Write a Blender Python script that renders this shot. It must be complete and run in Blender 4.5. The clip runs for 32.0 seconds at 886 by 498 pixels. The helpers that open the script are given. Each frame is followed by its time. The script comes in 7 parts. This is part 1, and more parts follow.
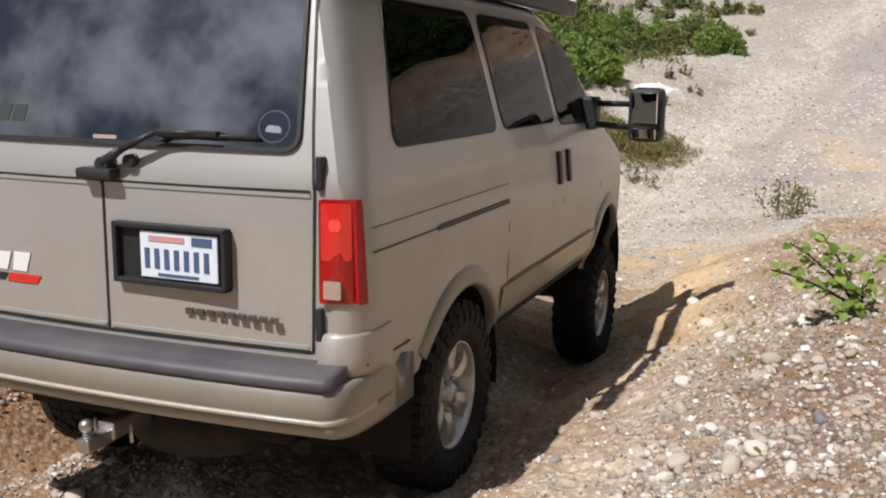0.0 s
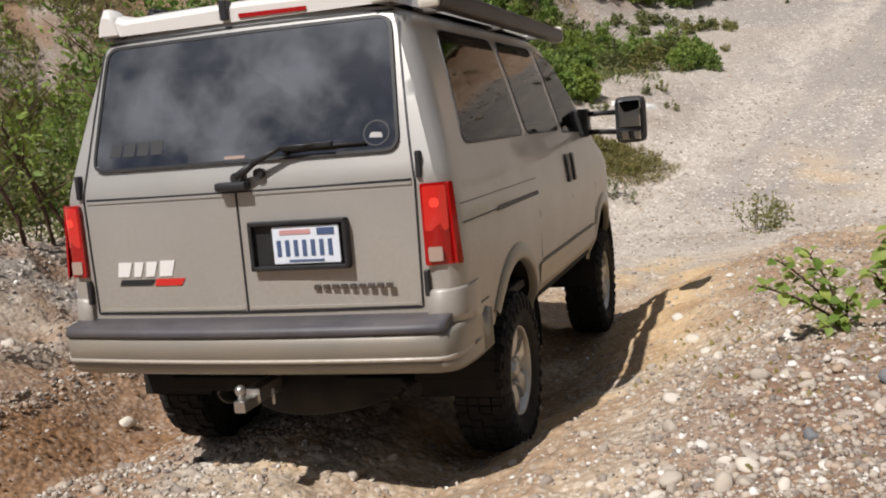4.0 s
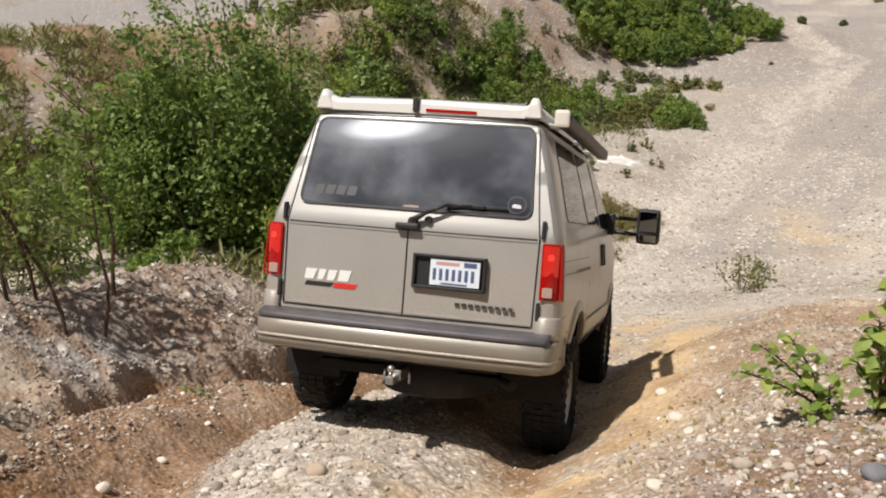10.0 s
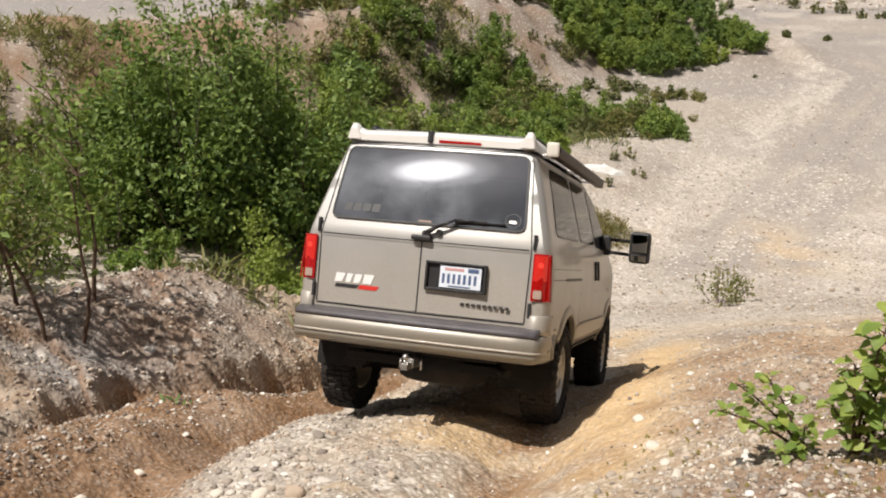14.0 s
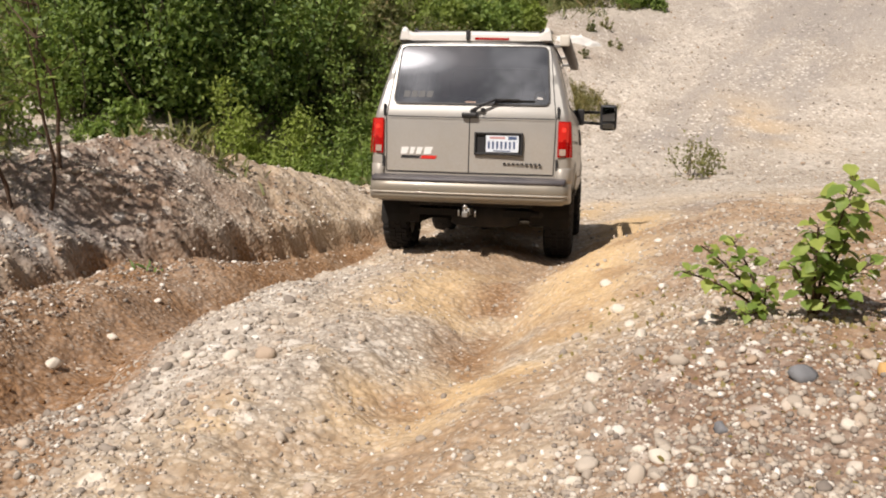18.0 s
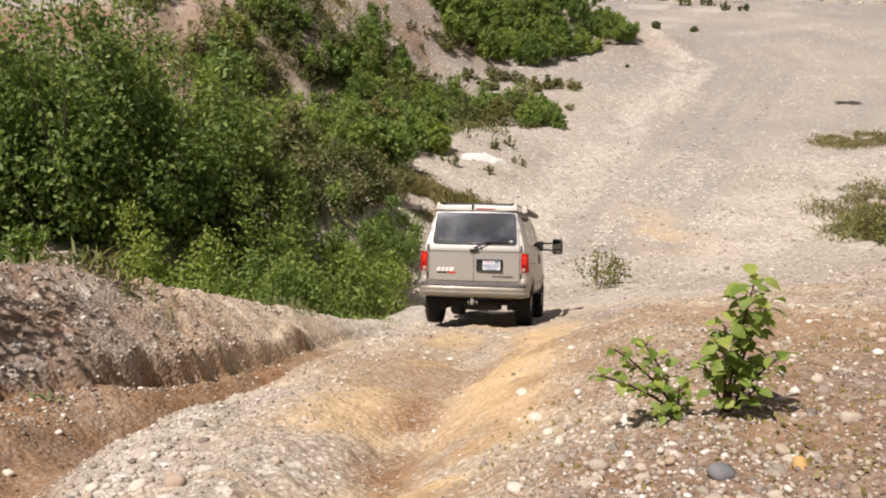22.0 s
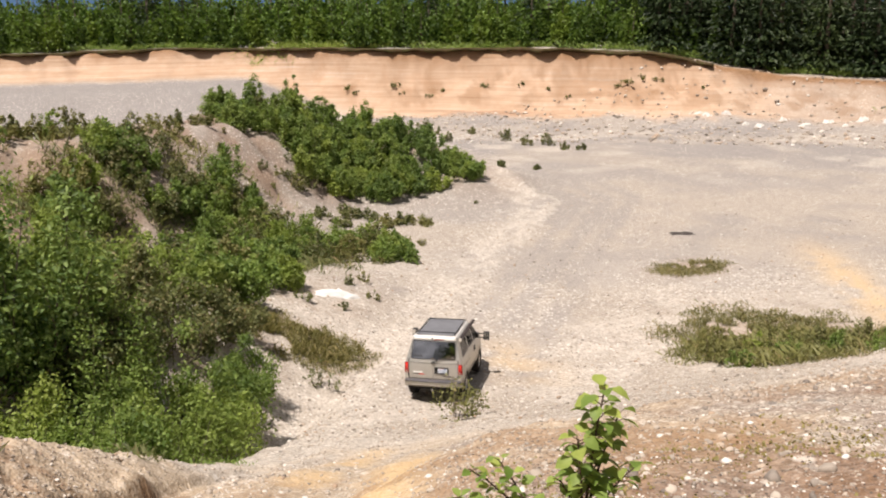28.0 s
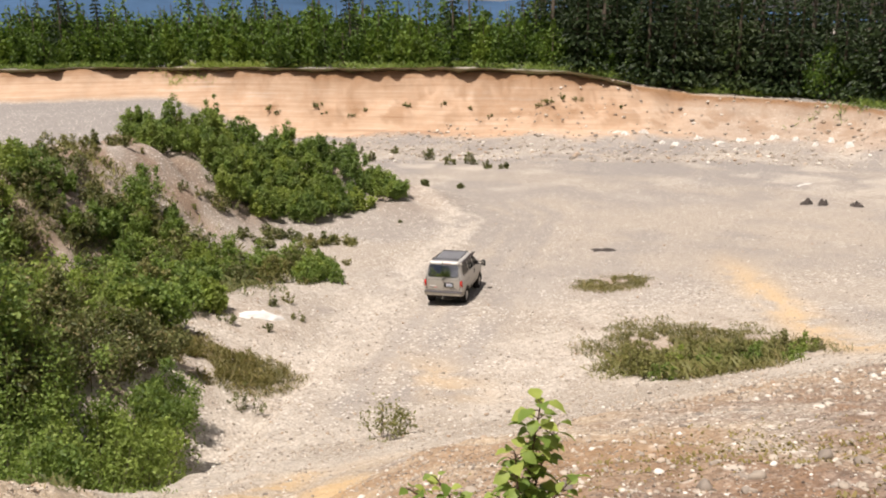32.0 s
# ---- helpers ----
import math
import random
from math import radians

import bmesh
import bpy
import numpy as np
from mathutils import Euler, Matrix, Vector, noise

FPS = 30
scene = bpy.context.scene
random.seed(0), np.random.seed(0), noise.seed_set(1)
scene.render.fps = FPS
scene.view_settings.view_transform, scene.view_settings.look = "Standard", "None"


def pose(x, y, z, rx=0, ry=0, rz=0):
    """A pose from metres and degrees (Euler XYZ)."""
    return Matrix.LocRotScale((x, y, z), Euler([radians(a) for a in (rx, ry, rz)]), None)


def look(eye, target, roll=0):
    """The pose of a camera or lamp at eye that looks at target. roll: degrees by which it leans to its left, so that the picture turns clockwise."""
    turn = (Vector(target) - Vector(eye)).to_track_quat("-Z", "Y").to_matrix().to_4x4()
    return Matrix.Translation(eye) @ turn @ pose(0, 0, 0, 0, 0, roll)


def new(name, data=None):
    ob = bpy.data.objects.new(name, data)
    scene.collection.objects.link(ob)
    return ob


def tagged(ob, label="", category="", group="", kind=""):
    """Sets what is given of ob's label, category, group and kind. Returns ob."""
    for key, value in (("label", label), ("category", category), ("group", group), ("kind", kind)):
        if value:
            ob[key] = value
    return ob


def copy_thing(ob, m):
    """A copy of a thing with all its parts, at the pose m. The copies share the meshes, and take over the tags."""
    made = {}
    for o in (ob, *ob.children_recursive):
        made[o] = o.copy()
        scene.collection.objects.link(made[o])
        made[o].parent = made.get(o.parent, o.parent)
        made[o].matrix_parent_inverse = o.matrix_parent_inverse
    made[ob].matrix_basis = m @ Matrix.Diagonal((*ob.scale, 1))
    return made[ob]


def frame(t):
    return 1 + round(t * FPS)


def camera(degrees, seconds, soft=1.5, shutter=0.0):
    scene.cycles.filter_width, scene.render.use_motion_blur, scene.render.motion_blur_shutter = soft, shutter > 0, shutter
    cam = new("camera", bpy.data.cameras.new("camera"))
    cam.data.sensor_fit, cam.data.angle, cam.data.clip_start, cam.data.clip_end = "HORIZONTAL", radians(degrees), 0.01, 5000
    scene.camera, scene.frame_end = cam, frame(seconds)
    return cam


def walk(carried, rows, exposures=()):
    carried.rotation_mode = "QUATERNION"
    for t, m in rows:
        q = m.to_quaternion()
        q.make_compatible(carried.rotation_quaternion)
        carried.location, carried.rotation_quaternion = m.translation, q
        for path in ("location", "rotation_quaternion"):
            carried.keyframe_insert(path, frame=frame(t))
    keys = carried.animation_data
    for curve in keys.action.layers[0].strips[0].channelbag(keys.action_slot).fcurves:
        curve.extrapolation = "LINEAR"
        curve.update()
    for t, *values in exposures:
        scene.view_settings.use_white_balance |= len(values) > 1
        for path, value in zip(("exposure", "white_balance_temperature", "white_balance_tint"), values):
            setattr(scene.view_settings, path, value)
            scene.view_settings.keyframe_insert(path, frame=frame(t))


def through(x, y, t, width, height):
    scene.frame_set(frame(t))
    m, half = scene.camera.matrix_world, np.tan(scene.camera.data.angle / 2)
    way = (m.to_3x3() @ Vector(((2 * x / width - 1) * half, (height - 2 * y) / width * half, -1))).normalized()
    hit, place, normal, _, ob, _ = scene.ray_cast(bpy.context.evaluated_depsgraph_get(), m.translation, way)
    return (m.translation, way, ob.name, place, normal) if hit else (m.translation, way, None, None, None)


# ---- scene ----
cam = camera(49.51, 32.0, soft=2.0)
PATH = [
    (0.0, 0.057, -0.134, 9.914, 1.81, -24.65, -6.98),
    (0.5, 0.057, -0.129, 9.914, 1.47, -23.80, -6.97),
    (1.0, 0.054, -0.129, 9.917, 1.19, -23.55, -7.05),
    (1.5, 0.054, -0.132, 9.920, 1.00, -23.58, -7.39),
    (2.0, 0.047, -0.131, 9.923, 0.80, -23.70, -7.32),
    (2.5, 0.038, -0.124, 9.921, 0.61, -23.79, -7.16),
    (3.0, 0.030, -0.133, 9.930, 0.52, -23.73, -7.36),
    (3.5, 0.025, -0.129, 9.931, 0.44, -23.76, -7.30),
    (5.5, 0.043, -0.119, 9.930, 0.31, -23.65, -7.17),
    (6.0, 0.050, -0.125, 9.931, 0.31, -23.60, -7.13),
    (6.5, 0.047, -0.125, 9.932, 0.23, -23.58, -7.04),
    (7.0, 0.044, -0.121, 9.928, 0.15, -23.56, -7.01),
    (7.5, 0.036, -0.117, 9.926, 0.06, -23.56, -6.93),
    (8.0, 0.037, -0.109, 9.933, 0.06, -23.66, -6.94),
    (8.5, 0.038, -0.097, 9.946, 0.06, -23.80, -6.92),
    (9.0, 0.031, -0.084, 9.980, 0.00, -24.06, -6.87),
    (9.5, 0.024, -0.078, 10.023, -0.31, -23.91, -6.45),
    (10.0, 0.031, -0.082, 10.072, -0.98, -21.02, -5.39),
    (10.5, 0.031, -0.094, 10.118, -1.52, -19.17, -4.52),
    (11.0, 0.025, -0.089, 10.161, -1.79, -19.39, -4.08),
    (11.5, 0.031, -0.095, 10.176, -1.96, -19.48, -3.93),
    (12.0, 0.029, -0.088, 10.199, -2.12, -19.64, -3.73),
    (12.5, 0.027, -0.080, 10.225, -2.22, -19.82, -3.47),
    (13.0, 0.030, -0.084, 10.252, -2.22, -20.08, -3.33),
    (13.5, 0.021, -0.078, 10.233, -2.26, -20.42, -3.36),
    (14.0, 0.019, -0.063, 10.231, -2.22, -21.12, -3.27),
    (14.5, 0.022, -0.061, 10.226, -2.30, -22.21, -3.12),
    (15.0, 0.036, -0.055, 10.211, -2.38, -23.54, -2.93),
    (15.5, 0.057, -0.059, 10.201, -2.43, -24.85, -2.75),
    (17.5, 0.063, -0.067, 10.168, -3.16, -28.58, -2.58),
    (18.0, 0.044, -0.065, 10.165, -3.50, -28.67, -2.60),
    (18.5, 0.027, -0.069, 10.166, -3.80, -28.68, -2.57),
    (19.0, 0.015, -0.080, 10.164, -4.08, -28.62, -2.46),
    (19.5, 0.011, -0.075, 10.150, -4.61, -28.33, -2.29),
    (20.0, 0.011, -0.072, 10.141, -5.60, -27.74, -2.11),
    (20.5, 0.011, -0.072, 10.139, -6.65, -26.72, -2.04),
    (21.0, 0.016, -0.070, 10.138, -7.66, -25.22, -1.95),
    (21.5, 0.029, -0.068, 10.135, -8.62, -23.50, -2.02),
    (22.0, 0.038, -0.065, 10.134, -9.58, -21.90, -2.05),
    (22.5, 0.037, -0.062, 10.132, -10.47, -20.55, -1.95),
    (23.0, 0.038, -0.047, 10.121, -11.21, -19.43, -1.90),
    (23.5, 0.035, -0.034, 10.110, -11.85, -18.35, -1.81),
    (24.0, 0.034, -0.040, 10.090, -12.43, -17.26, -1.67),
    (24.5, 0.042, -0.042, 10.074, -13.10, -16.19, -1.61),
    (25.0, 0.061, -0.046, 10.066, -13.92, -15.19, -1.55),
    (25.5, 0.080, -0.042, 10.057, -14.78, -14.35, -1.49),
    (27.5, 0.103, -0.027, 10.027, -18.20, -13.96, -1.22),
    (28.0, 0.091, -0.016, 10.018, -18.78, -13.96, -0.96),
    (28.5, 0.088, -0.004, 10.002, -19.05, -13.95, -0.93),
    (29.0, 0.075, 0.005, 10.000, -19.13, -13.95, -0.88),
    (29.5, 0.077, 0.011, 9.996, -19.49, -13.85, -0.88),
    (30.0, 0.065, 0.007, 9.995, -20.25, -13.64, -0.81),
    (30.5, 0.066, 0.017, 9.994, -21.05, -13.45, -0.77),
    (31.0, 0.067, 0.022, 9.991, -21.84, -13.26, -0.75),
    (31.5, 0.063, 0.029, 9.989, -22.65, -13.06, -0.68),
    (32.0, 0.060, 0.034, 9.990, -23.44, -12.87, -0.65),
]
walk(cam, [(t, pose(x, y, z, 0, 0, a) @ pose(0, 0, 0, 90 + p) @ pose(0, 0, 0, 0, 0, r)) for t, x, y, z, a, p, r in PATH],
     [(0.0, 0.02, 5850, 15), (6.0, -0.12, 6150, 15), (13.0, 0.06, 6300, 14), (19.0, 0.04, 6500, 17), (25.0, 0.14, 6450, 18), (30.0, 0.26, 6450, 18), (32.0, 0.19, 6500, 17)])

# the van's rear axle on the ground: t, x, y, z, yaw, pitch, roll
VAN_PATH = [
    (0.0, -0.989, 3.564, 7.342, -21.93, -15.94, 1.47),
    (0.5, -0.944, 3.659, 7.303, -21.68, -15.81, 0.77),
    (1.0, -0.900, 3.745, 7.269, -21.31, -15.65, 0.15),
    (1.5, -0.848, 3.844, 7.239, -21.00, -15.66, -0.56),
    (2.0, -0.798, 3.943, 7.201, -20.99, -15.68, -1.49),
    (2.5, -0.749, 4.041, 7.158, -20.90, -15.78, -2.53),
    (3.0, -0.699, 4.139, 7.123, -20.48, -16.04, -3.29),
    (3.5, -0.652, 4.224, 7.085, -20.05, -16.05, -3.41),
    (5.5, -0.405, 4.697, 6.954, -17.71, -18.71, -2.48),
    (6.0, -0.373, 4.769, 6.924, -17.36, -19.24, -1.89),
    (6.5, -0.328, 4.897, 6.880, -16.92, -19.89, -0.88),
    (7.0, -0.268, 5.075, 6.825, -16.36, -20.54, 0.07),
    (7.5, -0.212, 5.251, 6.767, -15.87, -20.77, 1.09),
    (8.0, -0.174, 5.388, 6.715, -15.74, -20.65, 2.01),
    (8.5, -0.143, 5.536, 6.654, -15.92, -20.49, 2.90),
    (9.0, -0.103, 5.730, 6.583, -16.19, -20.51, 3.78),
    (9.5, -0.066, 5.885, 6.528, -16.43, -20.71, 4.25),
    (10.0, -0.041, 5.969, 6.499, -16.64, -20.87, 4.45),
    (10.5, -0.015, 6.064, 6.476, -17.02, -21.09, 4.55),
    (11.0, 0.016, 6.201, 6.448, -17.65, -21.34, 4.49),
    (11.5, 0.051, 6.348, 6.405, -18.45, -21.52, 4.12),
    (12.0, 0.088, 6.494, 6.352, -19.22, -21.79, 3.32),
    (12.5, 0.123, 6.615, 6.307, -19.71, -22.14, 2.55),
    (13.0, 0.150, 6.704, 6.272, -19.88, -22.27, 2.21),
    (13.5, 0.175, 6.794, 6.230, -19.92, -22.29, 2.05),
    (14.0, 0.224, 6.952, 6.156, -19.83, -22.59, 1.94),
    (14.5, 0.295, 7.155, 6.058, -19.40, -23.03, 1.94),
    (15.0, 0.345, 7.284, 5.990, -18.79, -23.23, 2.04),
    (15.5, 0.361, 7.318, 5.963, -18.42, -23.13, 2.22),
    (17.5, 0.723, 8.159, 5.595, -16.14, -22.66, -1.39),
    (18.0, 0.978, 8.888, 5.272, -14.21, -23.14, -0.02),
    (18.5, 1.197, 9.643, 4.932, -13.68, -23.35, 1.76),
    (19.0, 1.367, 10.359, 4.636, -14.84, -23.82, 2.43),
    (19.5, 1.563, 11.080, 4.314, -16.69, -24.29, 1.18),
    (20.0, 1.874, 11.933, 3.910, -17.97, -24.20, -0.84),
    (20.5, 2.266, 12.874, 3.467, -18.10, -23.59, -2.06),
    (21.0, 2.652, 13.836, 3.010, -18.08, -22.87, -1.55),
    (21.5, 2.998, 14.809, 2.572, -18.93, -22.48, -0.53),
    (22.0, 3.358, 15.790, 2.134, -20.16, -22.29, -0.47),
    (22.5, 3.803, 16.833, 1.656, -20.69, -22.08, -0.92),
    (23.0, 4.282, 17.923, 1.170, -20.61, -21.87, -1.04),
    (23.5, 4.690, 18.965, 0.714, -21.01, -21.52, -1.07),
    (24.0, 5.044, 19.908, 0.299, -22.09, -20.89, -1.57),
    (24.5, 5.445, 20.837, -0.100, -23.32, -19.95, -2.08),
    (25.0, 5.927, 21.907, -0.541, -24.55, -18.52, -2.21),
    (25.5, 6.453, 23.161, -1.044, -25.97, -16.60, -1.98),
    (27.5, 8.958, 27.832, -2.416, -29.24, -7.84, 0.22),
    (28.0, 9.747, 29.073, -2.627, -29.91, -3.94, 0.28),
    (28.5, 10.588, 30.443, -2.768, -30.59, -1.41, 0.38),
    (29.0, 11.541, 32.018, -2.862, -31.41, -0.41, 0.43),
    (29.5, 12.586, 33.691, -2.935, -32.49, -0.11, 0.31),
    (30.0, 13.696, 35.362, -2.986, -33.52, 0.07, 0.14),
    (30.5, 14.869, 37.059, -3.022, -34.53, 0.21, 0.02),
    (31.0, 16.114, 38.812, -3.061, -35.78, 0.13, -0.01),
    (31.5, 17.377, 40.552, -3.110, -37.17, 0.12, -0.08),
    (32.0, 18.617, 42.228, -3.164, -38.46, 0.26, -0.15),
]

# ---- light ----
SUN_ELEVATION, SUN_AZIMUTH = 67.5, -121.0          # azimuth clockwise from +y
CLOUD_ELEVATION, CLOUD_AZIMUTH = 57.8, -128.5
world = bpy.data.worlds.new("sky")
scene.world = world
world.use_nodes = True
wn, wl = world.node_tree.nodes, world.node_tree.links
sky = wn.new("ShaderNodeTexSky")
sky.sky_type = "NISHITA"
sky.sun_disc = False
sky.sun_elevation = radians(SUN_ELEVATION)
sky.sun_rotation = radians(SUN_AZIMUTH)
sky.air_density, sky.dust_density = 1.2, 2.0
# broken cloud over the sky
w_geo = wn.new("ShaderNodeTexCoord")
w_map = wn.new("ShaderNodeMapping")
w_map.inputs["Scale"].default_value = (4.2, 4.2, 4.6)
w_noise = wn.new("ShaderNodeTexNoise")
w_noise.inputs["Scale"].default_value, w_noise.inputs["Detail"].default_value, w_noise.inputs["Roughness"].default_value = 1.6, 7.0, 0.58
w_ramp = wn.new("ShaderNodeValToRGB")
w_ramp.color_ramp.elements[0].position, w_ramp.color_ramp.elements[0].color = 0.40, (3.4, 3.7, 4.2, 1)
w_ramp.color_ramp.elements[1].position, w_ramp.color_ramp.elements[1].color = 0.66, (21.0, 21.1, 21.3, 1)
w_mask = wn.new("ShaderNodeValToRGB")
w_mask.color_ramp.elements[0].position, w_mask.color_ramp.elements[1].position = 0.34, 0.50
w_mix = wn.new("ShaderNodeMix")
w_mix.data_type = "RGBA"
wl.new(w_geo.outputs["Generated"], w_map.inputs["Vector"])
wl.new(w_map.outputs["Vector"], w_noise.inputs["Vector"])
wl.new(w_noise.outputs["Fac"], w_ramp.inputs["Fac"])
wl.new(w_noise.outputs["Fac"], w_mask.inputs["Fac"])
wl.new(w_mask.outputs["Color"], w_mix.inputs["Factor"])
wl.new(sky.outputs["Color"], w_mix.inputs["A"])
wl.new(w_ramp.outputs["Color"], w_mix.inputs["B"])
# a thin bright cloud near the sun, drawn out level
def way_of(elevation, azimuth):
    e, a = radians(elevation), radians(azimuth)
    return Vector((math.sin(a) * math.cos(e), math.cos(a) * math.cos(e), math.sin(e)))


cloud_way, _a = way_of(CLOUD_ELEVATION, CLOUD_AZIMUTH), radians(CLOUD_AZIMUTH)
level_way = Vector((math.cos(_a), -math.sin(_a), 0))
steep_way, _t = cloud_way.cross(level_way), radians(28)
w_unit = wn.new("ShaderNodeVectorMath")
w_unit.operation = "NORMALIZE"
wl.new(w_geo.outputs["Generated"], w_unit.inputs[0])
w_off = wn.new("ShaderNodeVectorMath")
w_off.operation = "SUBTRACT"
w_off.inputs[1].default_value = cloud_way
wl.new(w_unit.outputs["Vector"], w_off.inputs[0])
w_both = wn.new("ShaderNodeCombineXYZ")
for socket, way in (("X", level_way * math.cos(_t) + steep_way * math.sin(_t)), ("Y", (steep_way * math.cos(_t) - level_way * math.sin(_t)) * 3.4)):
    w_dot = wn.new("ShaderNodeVectorMath")
    w_dot.operation = "DOT_PRODUCT"
    w_dot.inputs[1].default_value = way
    wl.new(w_off.outputs["Vector"], w_dot.inputs[0])
    wl.new(w_dot.outputs["Value"], w_both.inputs[socket])
w_far = wn.new("ShaderNodeVectorMath")
w_far.operation = "LENGTH"
wl.new(w_both.outputs["Vector"], w_far.inputs[0])
w_glow = wn.new("ShaderNodeValToRGB")
w_glow.color_ramp.elements[0].position, w_glow.color_ramp.elements[0].color = 0.0, (150.0, 148.0, 145.0, 1)
w_glow.color_ramp.elements[1].position, w_glow.color_ramp.elements[1].color = 0.70, (0, 0, 0, 1)
for place, bright in ((0.06, 110.0), (0.10, 34.0), (0.16, 10.0), (0.30, 3.0)):
    e = w_glow.color_ramp.elements.new(place)
    e.color = (bright, 0.98 * bright, 0.95 * bright, 1)
wl.new(w_far.outputs["Value"], w_glow.inputs["Fac"])
w_sum = wn.new("ShaderNodeMix")
w_sum.data_type, w_sum.blend_type = "RGBA", "ADD"
w_sum.inputs["Factor"].default_value = 1.0
wl.new(w_mix.outputs["Result"], w_sum.inputs["A"])
wl.new(w_glow.outputs["Color"], w_sum.inputs["B"])
wl.new(w_sum.outputs["Result"], wn["Background"].inputs["Color"])
wn["Background"].inputs["Strength"].default_value = 0.022

sun = new("sun", bpy.data.lights.new("sun", "SUN"))
sun.data.energy, sun.data.angle, sun.data.color = 5.0, radians(0.6), (1.0, 0.93, 0.81)
sun.matrix_basis = look(way_of(SUN_ELEVATION, SUN_AZIMUTH) * 60, (0, 0, 0))


# ---- materials ----
def material(name, colour, rough=0.6, metal=0.0, spec=0.5, coat=0.0):
    m = bpy.data.materials.new(name)
    m.use_nodes = True
    b = m.node_tree.nodes["Principled BSDF"]
    b.inputs["Base Color"].default_value = (*colour, 1)
    b.inputs["Roughness"].default_value, b.inputs["Metallic"].default_value = rough, metal
    b.inputs["Specular IOR Level"].default_value = spec
    if coat:
        b.inputs["Coat Weight"].default_value, b.inputs["Coat Roughness"].default_value = coat, 0.06
    return m


def add_node(m, kind, **values):
    n = m.node_tree.nodes.new(kind)
    for key, value in values.items():
        n.inputs[key.replace("_", " ")].default_value = value
    return n


def link(m, a, b):
    m.node_tree.links.new(a, b)


def mixed(m, fac, a, b):
    """A colour mix node; a and b are colours or sockets."""
    n = m.node_tree.nodes.new("ShaderNodeMix")
    n.data_type = "RGBA"
    for key, v in (("Factor", fac), ("A", a), ("B", b)):
        if isinstance(v, tuple):
            n.inputs[key].default_value = (*v, 1)
        elif isinstance(v, float):
            n.inputs[key].default_value = v
        else:
            link(m, v, n.inputs[key])
    return n.outputs["Result"]


def ramped(m, socket, stops):
    n = m.node_tree.nodes.new("ShaderNodeValToRGB")
    e = n.color_ramp.elements
    while len(e) < len(stops):
        e.new(0.5)
    for el, (p, c) in zip(e, stops):
        el.position, el.color = p, (*c, 1) if isinstance(c, tuple) else (c, c, c, 1)
    link(m, socket, n.inputs["Fac"])
    return n.outputs["Color"]


def noise_of(m, scale, detail=4.0, rough=0.6, coord="Object"):
    c = m.node_tree.nodes.new("ShaderNodeTexCoord")
    n = add_node(m, "ShaderNodeTexNoise", Scale=scale, Detail=detail, Roughness=rough)
    link(m, c.outputs[coord], n.inputs["Vector"])
    return n.outputs["Fac"]


def bumped(m, socket, strength=0.3, distance=0.01):
    b = add_node(m, "ShaderNodeBump", Strength=strength, Distance=distance)
    link(m, socket, b.inputs["Height"])
    link(m, b.outputs["Normal"], m.node_tree.nodes["Principled BSDF"].inputs["Normal"])


def varied(name, colour, rough=0.6, metal=0.0, spec=0.5, amount=0.25, scale=6.0, fine=60.0, bump=0.0, coat=0.0, dirt=None):
    """A plain material with blotches at two scales, and dirt of its own shape where asked."""
    m = material(name, colour, rough, metal, spec, coat)
    base = m.node_tree.nodes["Principled BSDF"].inputs["Base Color"]
    dark, light = tuple(c * (1 - amount) for c in colour), tuple(min(1, c * (1 + amount)) for c in colour)
    col = ramped(m, noise_of(m, scale), [(0.3, dark), (0.7, light)])
    col = mixed(m, ramped(m, noise_of(m, fine, 2.0), [(0.35, 0.0), (0.65, 0.35)]), col, tuple(c * (1 - 0.6 * amount) for c in colour))
    if dirt:
        col = mixed(m, ramped(m, noise_of(m, 3.0, 6.0), [(0.45, 0.0), (0.75, dirt[3])]), col, dirt[:3])
    link(m, col, base)
    if bump:
        bumped(m, noise_of(m, fine), bump, 0.004)
    return m


